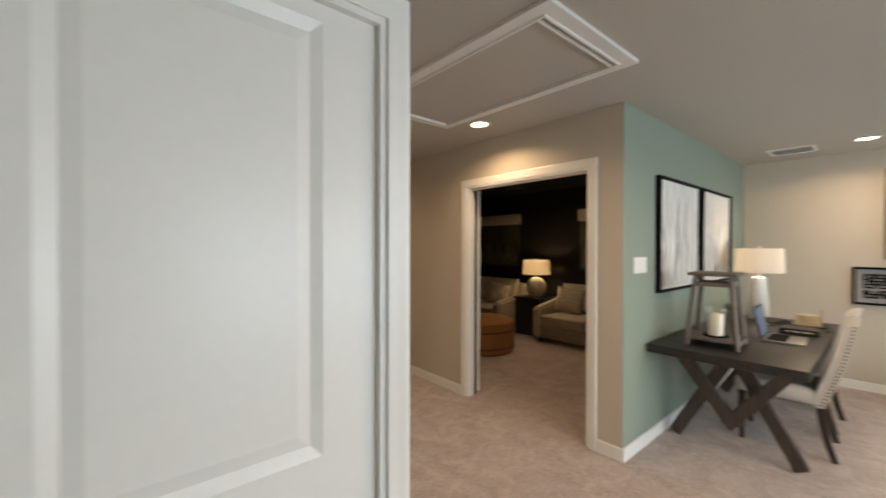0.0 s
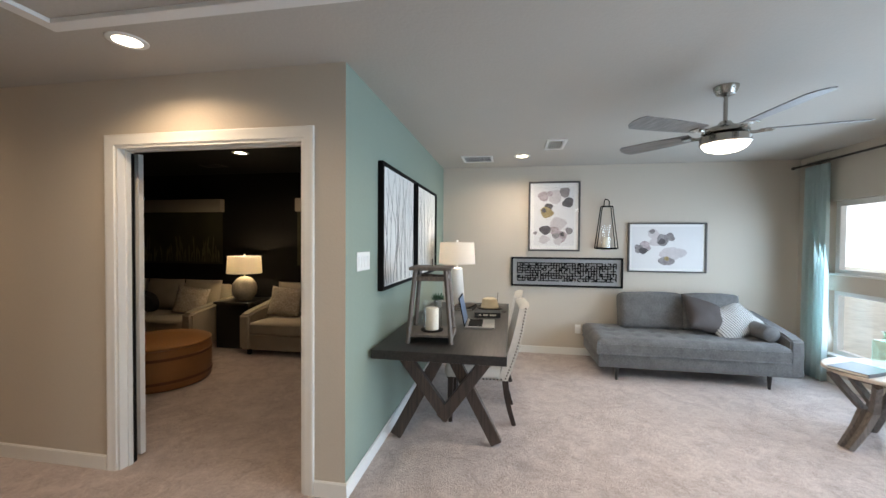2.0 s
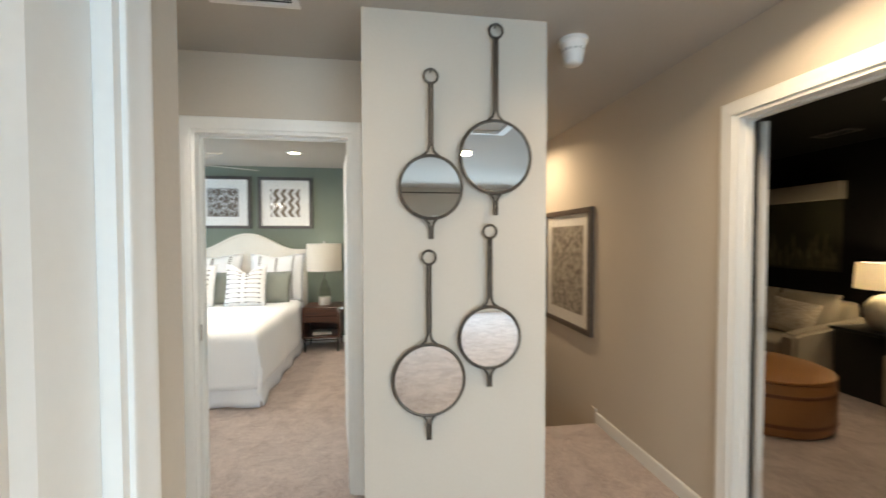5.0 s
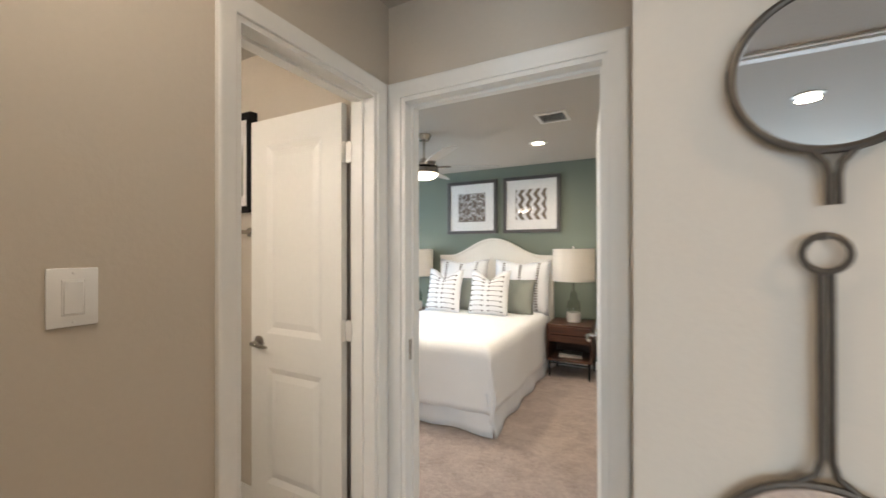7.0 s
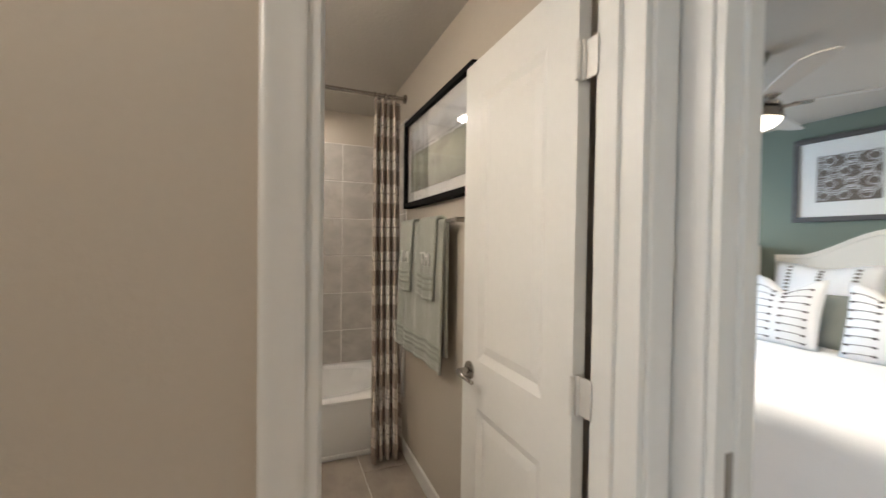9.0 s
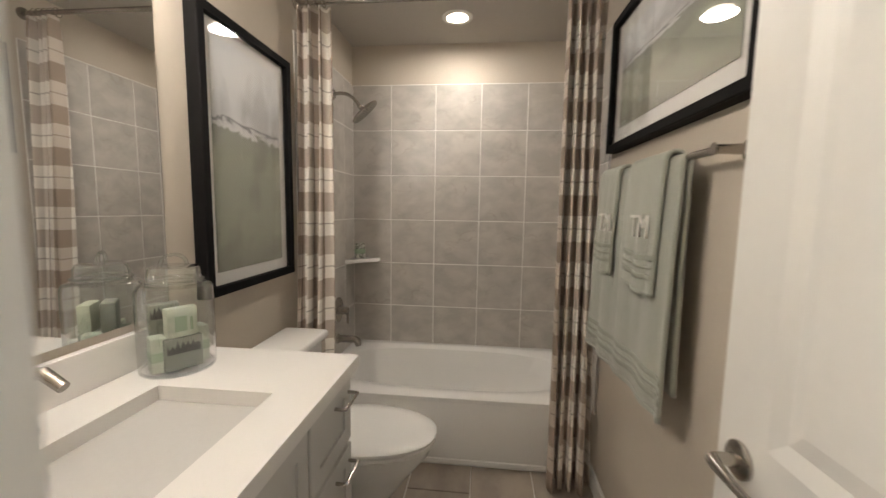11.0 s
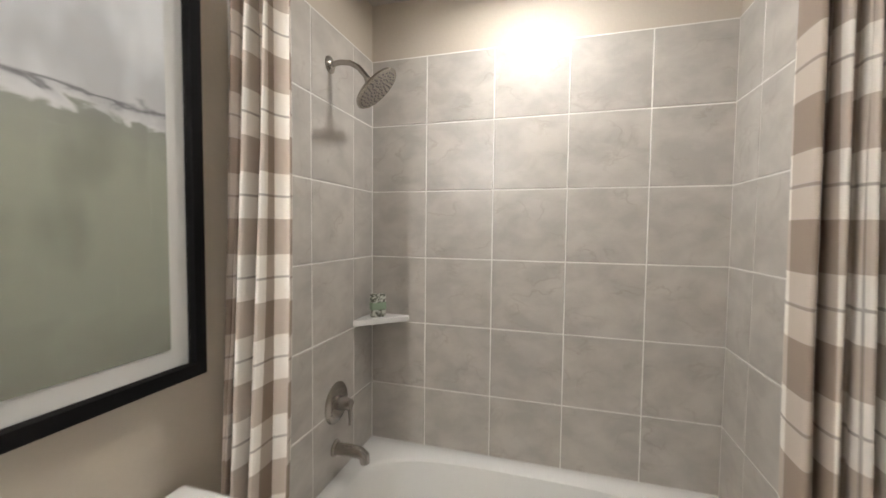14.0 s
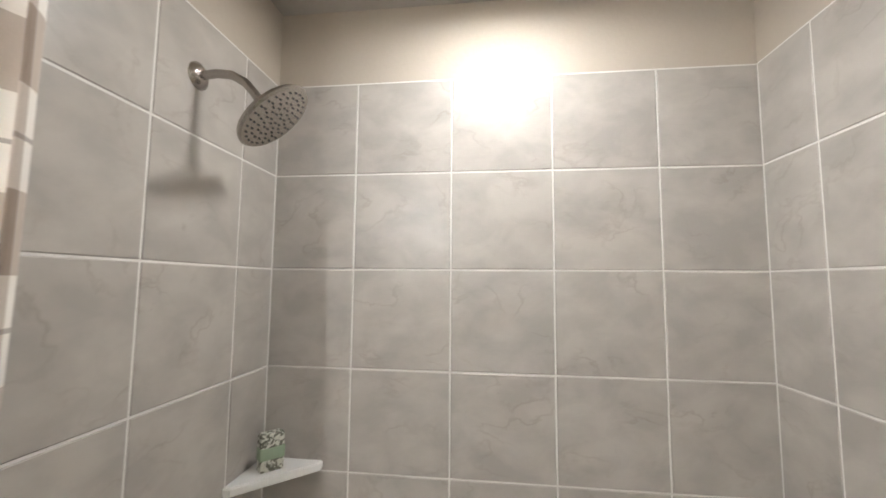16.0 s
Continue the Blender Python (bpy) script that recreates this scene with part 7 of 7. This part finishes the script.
# ---- dark room ----
M_SAND = mat("sand_linen_upholstery", (0.36, 0.31, 0.235), 0.9, var=0.08, scale=8, fine=200, bump=0.35)
M_SANDPILLOW = speckle("knotted_cream_weave", (0.46, 0.40, 0.32), (0.28, 0.23, 0.17), 60, 0.40, 0.60, 0.9)
M_LEATHER = mat("tan_leather", (0.34, 0.155, 0.055), 0.42, var=0.18, scale=4, fine=120, bump=0.25)
M_STITCH = mat("brown_leather_band", (0.17, 0.07, 0.03), 0.5)
M_BLACKTABLE = mat("black_lacquer", (0.010, 0.010, 0.010), 0.3)


def sofa(x0, x1, y0, y1, seats, label):
    root = thing("sofa", label, "sofa", pose(0, 0, 0), "sofas in the dark room")
    part("base", rbox((x0 + 0.03, y0 + 0.02, 0.07), (x1, y1 - 0.02, 0.26), 0.02, 2), M_SAND, root)
    for ya in (y0, y1 - 0.15):
        bm = bmesh.new()
        prof = [(x0, 0.07), (x1, 0.07), (x1, 0.66), (x1 - 0.20, 0.62), (x0 + 0.12, 0.545), (x0, 0.515)]
        A = [bm.verts.new((x, ya, z)) for x, z in prof]
        B = [bm.verts.new((x, ya + 0.15, z)) for x, z in prof]
        bm.faces.new(A)
        bm.faces.new(B[::-1])
        for k in range(6):
            bm.faces.new((A[k], B[k], B[(k + 1) % 6], A[(k + 1) % 6]))
        bmesh.ops.recalc_face_normals(bm, faces=bm.faces[:])
        bmesh.ops.bevel(bm, geom=bm.edges[:], offset=0.03, segments=3, affect="EDGES")
        part("arm", bm, M_SAND, root)
    part("backrest", rbox((x1 - 0.18, y0 + 0.10, 0.2), (x1, y1 - 0.10, 0.80), 0.05, 3), M_SAND, root)
    step = (y1 - y0 - 0.30) / seats
    for k in range(seats):
        a = y0 + 0.15 + k * step
        part("seat_cushion", rbox((x0 - 0.02, a + 0.004, 0.265), (x1 - 0.18, a + step - 0.004, 0.425), 0.04, 3), M_SAND, root)
        part("welt", tube([(x0 - 0.022, a + 0.03, 0.395), (x0 - 0.022, a + step - 0.03, 0.395)], 0.005, 6), M_SAND, root)
        c = pillow(step * 0.98, 0.46, 0.22, k + 40, 0.02)
        moved(c, pose(x1 - 0.27, a + step / 2, 0.42, 0, 0, -90) @ pose(0, 0, 0, -12))
        part("back_cushion", c, M_SAND, root, smooth="all")
    for x in (x0 + 0.08, x1 - 0.08):
        for y in (y0 + 0.10, y1 - 0.10):
            part("foot", lathe([(0, 0), (0.025, 0), (0.032, 0.07), (0, 0.07)], 14), M_BLACKWOOD, root).location = (x, y, 0)


sofa(5.17, 5.98, 2.10, 3.86, 2, "sand coloured linen loveseat on short dark feet")
sofa(5.06, 5.98, 4.44, 6.60, 3, "sand coloured linen sofa on short dark feet")
throw_pillow("cream knotted throw pillow on the loveseat", 0.44, 0.40, 0.15, pose(5.54, 3.48, 0.43, 0, 0, -80) @ pose(0, 0, 0, -16, 6, 0), M_SANDPILLOW, 61)
throw_pillow("sage grey throw pillow on the loveseat", 0.46, 0.42, 0.14, pose(5.66, 3.12, 0.43, 0, 0, -92) @ pose(0, 0, 0, -16, 0, 0), mat("sage_grey_fabric", (0.20, 0.22, 0.18), 0.9), 66)
throw_pillow("cream knotted throw pillow on the sofa", 0.42, 0.38, 0.14, pose(5.46, 4.86, 0.43, 0, 0, -70) @ pose(0, 0, 0, -18, 8, 0), M_SANDPILLOW, 62)
bp = finish("round_pillow", lathe([(0, -0.07), (0.12, -0.055), (0.165, 0), (0.12, 0.055), (0, 0.07)], 32), mat("black_fabric", (0.02, 0.02, 0.02), 0.9), smooth=True)
bp.matrix_world = pose(5.38, 5.42, 0.60, 0, 72, 10)
tagged(bp, "round black cushion on the sofa", "cushion")

ot = thing("ottoman", "round tan leather ottoman with stitched brown bands", "ottoman", pose(4.25, 4.05, 0))
part("body", lathe([(0, 0.01), (0.44, 0.01), (0.455, 0.03), (0.460, 0.20), (0.458, 0.37), (0.450, 0.395), (0, 0.395)], 64), M_LEATHER, ot)
part("top_cushion", lathe([(0, 0.395), (0.445, 0.395), (0.458, 0.405), (0.456, 0.420), (0.42, 0.436), (0.2, 0.448), (0, 0.45)], 64), M_LEATHER, ot, "tan leather padded top")
for z in (0.09, 0.31):
    part("band", lathe([(0.4605, z - 0.014), (0.4635, z - 0.012), (0.4635, z + 0.012), (0.4605, z + 0.014)], 64), M_STITCH, ot)

tb = thing("side_table", "black square side table between the sofas", "table", pose(5.68, 4.15, 0))
part("tabletop", rbox((-0.28, -0.26, 0.59), (0.28, 0.26, 0.62), 0.004, 2), M_BLACKTABLE, tb)
part("cabinet", rbox((-0.25, -0.24, 0.0), (0.25, 0.24, 0.59), 0.004, 1), M_BLACKTABLE, tb)
M_KNOBBY = mat("textured_cream_ceramic", (0.46, 0.41, 0.31), 0.7, var=0.2, scale=30, fine=70, bump=1.0, depth=0.012)
table_lamp(pose(5.64, 4.12, 0.62), "round textured ceramic lamp, lit, on the black table", [("base", lathe([(0, 0), (0.09, 0), (0.10, 0.012), (0.150, 0.09), (0.162, 0.16), (0.148, 0.235), (0.10, 0.30), (0.05, 0.325), (0.012, 0.33), (0.010, 0.37), (0, 0.37)], 40), M_KNOBBY, "round knobbly ceramic base")], 0.225, 0.235, 0.375, 7.5, colour=(1.0, 0.80, 0.50))


def grass_shade(yc, w):
    root = thing("window_shade", "cream valance over a dark printed grass window shade", "window shade", pose(6.028, yc, 0, 0, 0, -90), "shades in the dark room")
    part("valance", rbox((-w / 2, -0.09, 1.870), (w / 2, 0, 2.060), 0.006, 2), M_BLIND, root, "cream fabric valance")
    part("shade_cloth", rbox((-w / 2 + 0.01, -0.04, 1.09), (w / 2 - 0.01, -0.030, 1.872), 0.002, 1), M_SHADECLOTH, root, "dark printed shade cloth", smooth=False)
    rnd = random.Random(int(yc * 10))
    bm = bmesh.new()
    for k in range(46):
        x = rnd.uniform(-w / 2 + 0.06, w / 2 - 0.06)
        h = rnd.uniform(0.10, 0.42)
        ln = rnd.uniform(-0.05, 0.05)
        pts = [(max(-w / 2 + 0.02, min(w / 2 - 0.02, x + ln * (t / 5) ** 2)), 1.12 + h * t / 5) for t in range(6)]
        ribbon(bm, pts, [0.010, 0.010, 0.012, 0.022, 0.020, 0.003], -0.0405 - 0.00002 * k)
    part("grass_print", bm, M_GRASSPRINT, root, "printed grass blades", smooth=False)


M_SHADECLOTH = mat("dark_olive_cloth", (0.045, 0.042, 0.020), 0.9, var=0.5, scale=2.5, fine=100)
M_GRASSPRINT = mat("olive_print", (0.14, 0.13, 0.065), 0.9, var=0.5, scale=8)
grass_shade(5.45, 1.42)
grass_shade(2.86, 1.36)
recessed_light(4.75, 3.50)
vent(5.385, 4.38, 0.18, 0.32, 0, mat("dark_grey_vent", (0.10, 0.095, 0.09), 0.6), 8, "dark slatted ceiling air vent")
sp = thing("ceiling_speaker", "round grey ceiling speaker grille", "speaker", pose(5.80, 3.19, H))
part("grille", lathe([(0, -0.008), (0.09, -0.008), (0.105, -0.006), (0.11, 0), (0, 0)], 36), mat("grey_grille", (0.09, 0.085, 0.08), 0.7), sp)

# ---- bedroom ----
M_DUVET = mat("white_bedding", (0.82, 0.83, 0.845), 0.9, var=0.02, scale=5, fine=160, bump=0.25, sheen=0.2)
M_SKIRT = mat("pale_grey_bedskirt", (0.78, 0.80, 0.83), 0.9, var=0.04, fine=200)
M_HEADBOARD = mat("ivory_upholstery", (0.68, 0.65, 0.59), 0.85, var=0.04, fine=220, bump=0.3)
M_SAGEP = mat("sage_pillow_fabric", (0.26, 0.278, 0.25), 0.9, var=0.06, fine=200)


def bed():
    cx, hw, yf, yb = -0.63, 0.70, 4.84, 6.78
    root = thing("bed", "queen bed with white bedding and an arched ivory headboard", "bed", pose(0, 0, 0))
    bm = bmesh.new()
    n = 40
    top, low = [], []
    for k in range(n + 1):
        u = 2 * k / n - 1
        z = 1.315 + 0.215 * (0.5 + 0.5 * math.cos(math.pi * min(1, abs(u) / 0.80))) ** 0.9
        top.append((cx + u * (hw + 0.055), z))
    vs = []
    for y in (yb + 0.10, yb + 0.015):
        vs.append(([bm.verts.new((x, y, z)) for x, z in top], [bm.verts.new((x, y, 0.02)) for x, z in top]))
    for k in range(n):
        (t0, l0), (t1, l1) = vs
        bm.faces.new((t0[k], t0[k + 1], l0[k + 1], l0[k]))
        bm.faces.new((t1[k], l1[k], l1[k + 1], t1[k + 1]))
        bm.faces.new((t0[k], t1[k], t1[k + 1], t0[k + 1]))
        bm.faces.new((l0[k], l0[k + 1], l1[k + 1], l1[k]))
    for k in (0, n):
        bm.faces.new((vs[0][0][k], vs[0][1][k], vs[1][1][k], vs[1][0][k]))
    bmesh.ops.recalc_face_normals(bm, faces=bm.faces[:])
    part("headboard", bm, M_HEADBOARD, root, "arched ivory upholstered headboard")
    part("headboard_piping", tube([(x, yb + 0.013, z - 0.035) for x, z in top], 0.006, 6), M_HEADBOARD, root)
    # coverlet: flat top with rounded edges and hanging sides
    drop = 0.485

    def bend(a, half, r=0.085):
        """How far out and how far down a cloth lies after running a along a bed of half width half."""
        flat = half - r
        if a <= flat:
            return a, 0.0
        if a <= flat + r * math.pi / 2:
            w = (a - flat) / r
            return flat + r * math.sin(w), r * (1 - math.cos(w))
        fall = a - flat - r * math.pi / 2
        return half + 0.05 * fall, r + fall

    def f(u, v):
        ox, dx = bend(abs(u), hw + 0.03)
        oy, dy = bend((1 - v) * (yb - yf + drop), yb - yf + 0.03)
        down = (dx ** 3 + dy ** 3) ** (1 / 3)
        crease = 0.012 * math.sin(8 * u + 2 * v) * min(1, dy * 4) + 0.010 * noise.noise((u * 4, v * 8, 0))
        sway = 0.012 * math.sin(9 * v * 2) * min(1, dx * 4)
        return (cx + math.copysign(ox + sway, u), yb - oy - crease, 0.652 - down + 0.008 * noise.noise((u * 5, v * 9, 2)))

    part("duvet", sheet(-hw - drop, hw + drop, 64, 60, f, 0.02), M_DUVET, root, "smooth white coverlet", smooth="all")
    part("mattress", rbox((cx - hw + 0.02, yf + 0.02, 0.30), (cx + hw - 0.02, yb, 0.60), 0.05, 3), M_DUVET, root)

    def skirt(p0, p1, k, flare):
        d = Vector(p1) - Vector(p0)
        nrm = Vector((d.y, -d.x, 0)).normalized()

        def g(u, v):
            q = Vector(p0) + d * u + nrm * (flare * (1 - v) + 0.016 * math.sin(u * k) * (1 - v) + 0.03 * (1 - v) * (2 * u - 1) ** 8)
            return (q.x, q.y, 0.012 + 0.31 * v)

        part("bedskirt", sheet(0, 1, 40, 6, g, 0.004), M_SKIRT, root, "pale grey pleated bedskirt", smooth="all")

    skirt((cx - hw - 0.06, yf + 0.005, 0), (cx + hw + 0.06, yf + 0.005, 0), 22, 0.05)
    skirt((cx + hw, yf - 0.055, 0), (cx + hw, yb, 0), 26, 0.05)
    skirt((cx - hw, yb, 0), (cx - hw, yf - 0.055, 0), 26, 0.05)


bed()


def ticked_pillow(label, w, h, t, m, rows, arrows, seed):
    """A white pillow with columns of dashes, or with rows of long stitched arrows and a dented top."""
    root = thing("pillow", label, "pillow", m, "pillows on the bed")
    chop = 0.20 if arrows else 0.05
    part("cover", pillow(w, h, t, seed, 0.06, chop), M_DUVET, root, smooth="all")
    bm = bmesh.new()

    def front(u, v):
        puff = (max(0, 1 - abs(u) ** 2.4) * max(0, 1 - abs(v) ** 2.4)) ** 0.55
        z = v * h / 2 * (1 - 0.06 * (1 - u * u)) + h / 2 - chop * h * math.exp(-(u / 0.42) ** 2) * max(0, v) ** 2
        return (u * w / 2 * (1 - 0.06 * (1 - v * v)), -t / 2 * puff - 0.010, z)

    for r in rows:
        if arrows:
            for a0, a1 in ((-0.84, -0.22), (0.10, 0.74)):
                dash = tube([front(a0 + (a1 - a0) * k / 6, r) for k in range(7)], 0.0023, 5)
                me = bpy.data.meshes.new("scratch")
                dash.to_mesh(me)
                dash.free()
                bm.from_mesh(me)
                bpy.data.meshes.remove(me)
                for e in (a0, a1):
                    x, y, z = front(e, r)
                    box(bm, (x - 0.011, y - 0.003, z - 0.010), (x + 0.011, y + 0.004, z + 0.003))
        else:
            for k in range(-9, 10):
                x, y, z = front(r, k / 10.5)
                box(bm, (x - 0.016, y - 0.001, z - 0.0075), (x + 0.016, y + 0.004, z + 0.0075))
    tagged(part("stitching", bm, M_STITCHDARK if arrows else M_STITCHGREY, root, "dark stitched rows", smooth=False), kind="stuff")


M_STITCHDARK = mat("dark_brown_thread", (0.045, 0.038, 0.035), 0.9)
M_STITCHGREY = mat("dark_grey_thread", (0.20, 0.185, 0.165), 0.9)
for x in (-1.02, -0.23):
    ticked_pillow("large white pillow with columns of grey dashes", 0.70, 0.66, 0.20, pose(x, 6.62, 0.62, -14, 0, 0), (-0.62, 0.0, 0.62), False, 71)
for x in (-0.88, -0.24):
    throw_pillow("sage green pillow in front of the white ones", 0.46, 0.43, 0.15, pose(x, 6.42, 0.635, -20, 0, 0), M_SAGEP, 81, "pillows on the bed")
for x, s in ((-1.05, 1), (-0.47, 2)):
    ticked_pillow("small white pillow with rows of dark arrow stitching", 0.47, 0.53, 0.17, pose(x, 6.20, 0.640, -15, 0, 4 * s - 6), (-0.84, -0.62, -0.40, -0.18, 0.04, 0.26, 0.48, 0.70), True, 90 + s)


def nightstand(m):
    root = thing("nightstand", "walnut nightstand with a drawer and an open shelf", "nightstand", m, "nightstands")
    w, d, h = 0.225, 0.46, 0.575
    part("top", rbox((-w - 0.005, 0, h - 0.022), (w + 0.005, d, h), 0.003, 1), M_WALNUT, root, smooth=False)
    for s in (-1, 1):
        part("side_panel", rbox((s * w - 0.009, 0.005, 0.18), (s * w + 0.009, d, h - 0.022), 0.002, 1), M_WALNUT, root, smooth=False)
    part("back_panel", rbox((-w + 0.009, d - 0.015, 0.18), (w - 0.009, d, h - 0.022), 0.002, 1), M_WALNUT, root, smooth=False)
    part("shelf", rbox((-w + 0.009, 0.005, 0.18), (w - 0.009, d - 0.015, 0.20), 0.002, 1), M_WALNUT, root, smooth=False)
    dr = part("drawer", rbox((-w + 0.012, 0.002, h - 0.19), (w - 0.012, d - 0.02, h - 0.026), 0.003, 1), M_WALNUT, root, smooth=False)
    part("drawer_groove", rbox((-w + 0.03, 0.0, h - 0.115), (w - 0.03, 0.003, h - 0.107), 0.001, 1), M_BLACK, dr, smooth=False)
    for x in (-w + 0.02, w - 0.02):
        for y in (0.025, d - 0.025):
            part("leg", lathe([(0, 0), (0.009, 0), (0.016, 0.18), (0, 0.18)], 12), M_BLACK, root).location = (x, y, 0)
    part("front_rail", tube([(-w + 0.02, 0.02, 0.155), (w - 0.02, 0.02, 0.155)], 0.007, 8), M_BLACK, root)
    return root


ns = nightstand(pose(0.375, 6.40, 0))
copy_thing(ns, pose(-1.665, 6.40, 0))
book(pose(0.36, 6.60, 0.2005, 0, 0, 8), 0.24, 0.18, 0.022, M_PAPER, "pale book lying on the nightstand shelf")
book(pose(0.37, 6.60, 0.223, 0, 0, -4), 0.22, 0.17, 0.016, M_SAGEP, "green book stacked on the nightstand shelf")
M_SMOKE = glass_pane("smoked_glass", (0.72, 0.74, 0.70))
for x in (0.385, -1.68):
    part_base = [("foot", lathe([(0, 0), (0.072, 0), (0.074, 0.004), (0.074, 0.105), (0, 0.105)], 32), M_CERAMIC, "white ceramic foot"),
                 ("glass_body", lathe([(0.073, 0.105), (0.073, 0.20), (0.066, 0.225), (0.045, 0.245), (0.040, 0.30), (0.030, 0.335), (0.012, 0.345), (0.010, 0.46), (0, 0.46)], 32), M_SMOKE, "smoky grey glass body")]
    table_lamp(pose(x, 6.66, 0.576), "glass and white ceramic lamp, lit, on the nightstand", part_base, 0.225, 0.36, 0.455, 1.8, taper=1.0, colour=(1.0, 0.97, 0.92))

M_CHEV = mat("brown_print_ink", (0.16, 0.12, 0.085), 0.85, var=0.15)
M_HEXBACK = mat("dark_brown_print", (0.15, 0.12, 0.10), 0.85, var=0.15)
root, art, aw, ah = picture("framed print of bold brown chevrons with a white mat", 0.71, 0.70, pose(-0.155, 6.898, 1.945), M_GREYFRAME, M_MAT, M_PAPERART, 0.04, 0.035, 0.12)
bm = bmesh.new()
for c in range(3):
    z0, z1 = ah / 2 - ah * (c + 1) / 3, ah / 2 - ah * c / 3
    zm, lean, stripe = (z0 + z1) / 2, aw * 0.11, aw / 8
    for k in range(-1, 4):
        x0 = -aw / 2 + 2 * stripe * k + stripe * 0.6
        for za, zb, xa, xb in ((z0, zm, x0 + lean, x0), (zm, z1, x0, x0 + lean)):
            # one slanted stripe, trimmed at the paper's edges
            def trim(x):
                return max(-aw / 2, min(aw / 2, x))
            q = [(trim(xa), za), (trim(xa + stripe), za), (trim(xb + stripe), zb), (trim(xb), zb)]
            if q[1][0] - q[0][0] + q[2][0] - q[3][0] > 0.004:
                bm.faces.new([bm.verts.new((x, -0.0200, z)) for x, z in q])
part("chevrons", bm, M_CHEV, art, "bold brown chevrons", smooth=False)
root, art, aw, ah = picture("framed print of a brown honeycomb pattern with a white mat", 0.71, 0.70, pose(-0.955, 6.898, 1.945), M_GREYFRAME, M_MAT, M_HEXBACK, 0.04, 0.035, 0.12)
bm = bmesh.new()
for c in range(4):
    zc = ah / 2 - ah * (c + 0.5) / 4
    for d in (-0.016, 0.0, 0.016):
        wave = []
        for k in range(9):
            up = 0.018 if (k // 2 + c) % 2 else -0.018
            wave.append((-aw / 2 + aw * k / 8, zc + up + d + ah / 9))
        ribbon(bm, wave, 0.005, -0.0200)
    for k in range(3):
        cx = -aw / 2 + aw * (k + (0.35 if c % 2 else 0.65)) / 3
        ribbon(bm, [(cx + 0.040 * math.cos(radians(60 * t)), zc + 0.034 * math.sin(radians(60 * t))) for t in range(7)], 0.006, -0.0202)
part("honeycomb", bm, M_PAPERART, art, "pale honeycomb lines", smooth=False)

ceiling_fan(-0.70, 5.20, 30, "brushed nickel bedroom ceiling fan with pale blades and a lit dome", M_WHITEBLADE, 18)
recessed_light(0.17, 4.42)
recessed_light(0.17, 5.95)
vent(0.46, 5.25, 0.24, 0.24, 0, None, 8)
outlet(pose(0.70, 6.899, 0.30))
bm = bmesh.new()
for lo, hi in (((4.6, 0.8), (6.0, 0.86)), ((4.6, 2.04), (6.0, 2.1)), ((4.6, 0.86), (4.66, 2.04)), ((5.94, 0.86), (6.0, 2.04))):
    box(bm, (-3.08, lo[0], lo[1]), (-3.03, hi[0], hi[1]))
setting("window_9", bm, M_PLASTIC, "white vinyl bedroom window", "window")
st = rbox((0.2075, 3.535, 0.90), (0.2095, 3.56, 0.99), 0.0005, 1)
tagged(finish("strike_plate", st, M_NICKEL), "nickel strike plate on the bedroom door jamb", "strike plate")
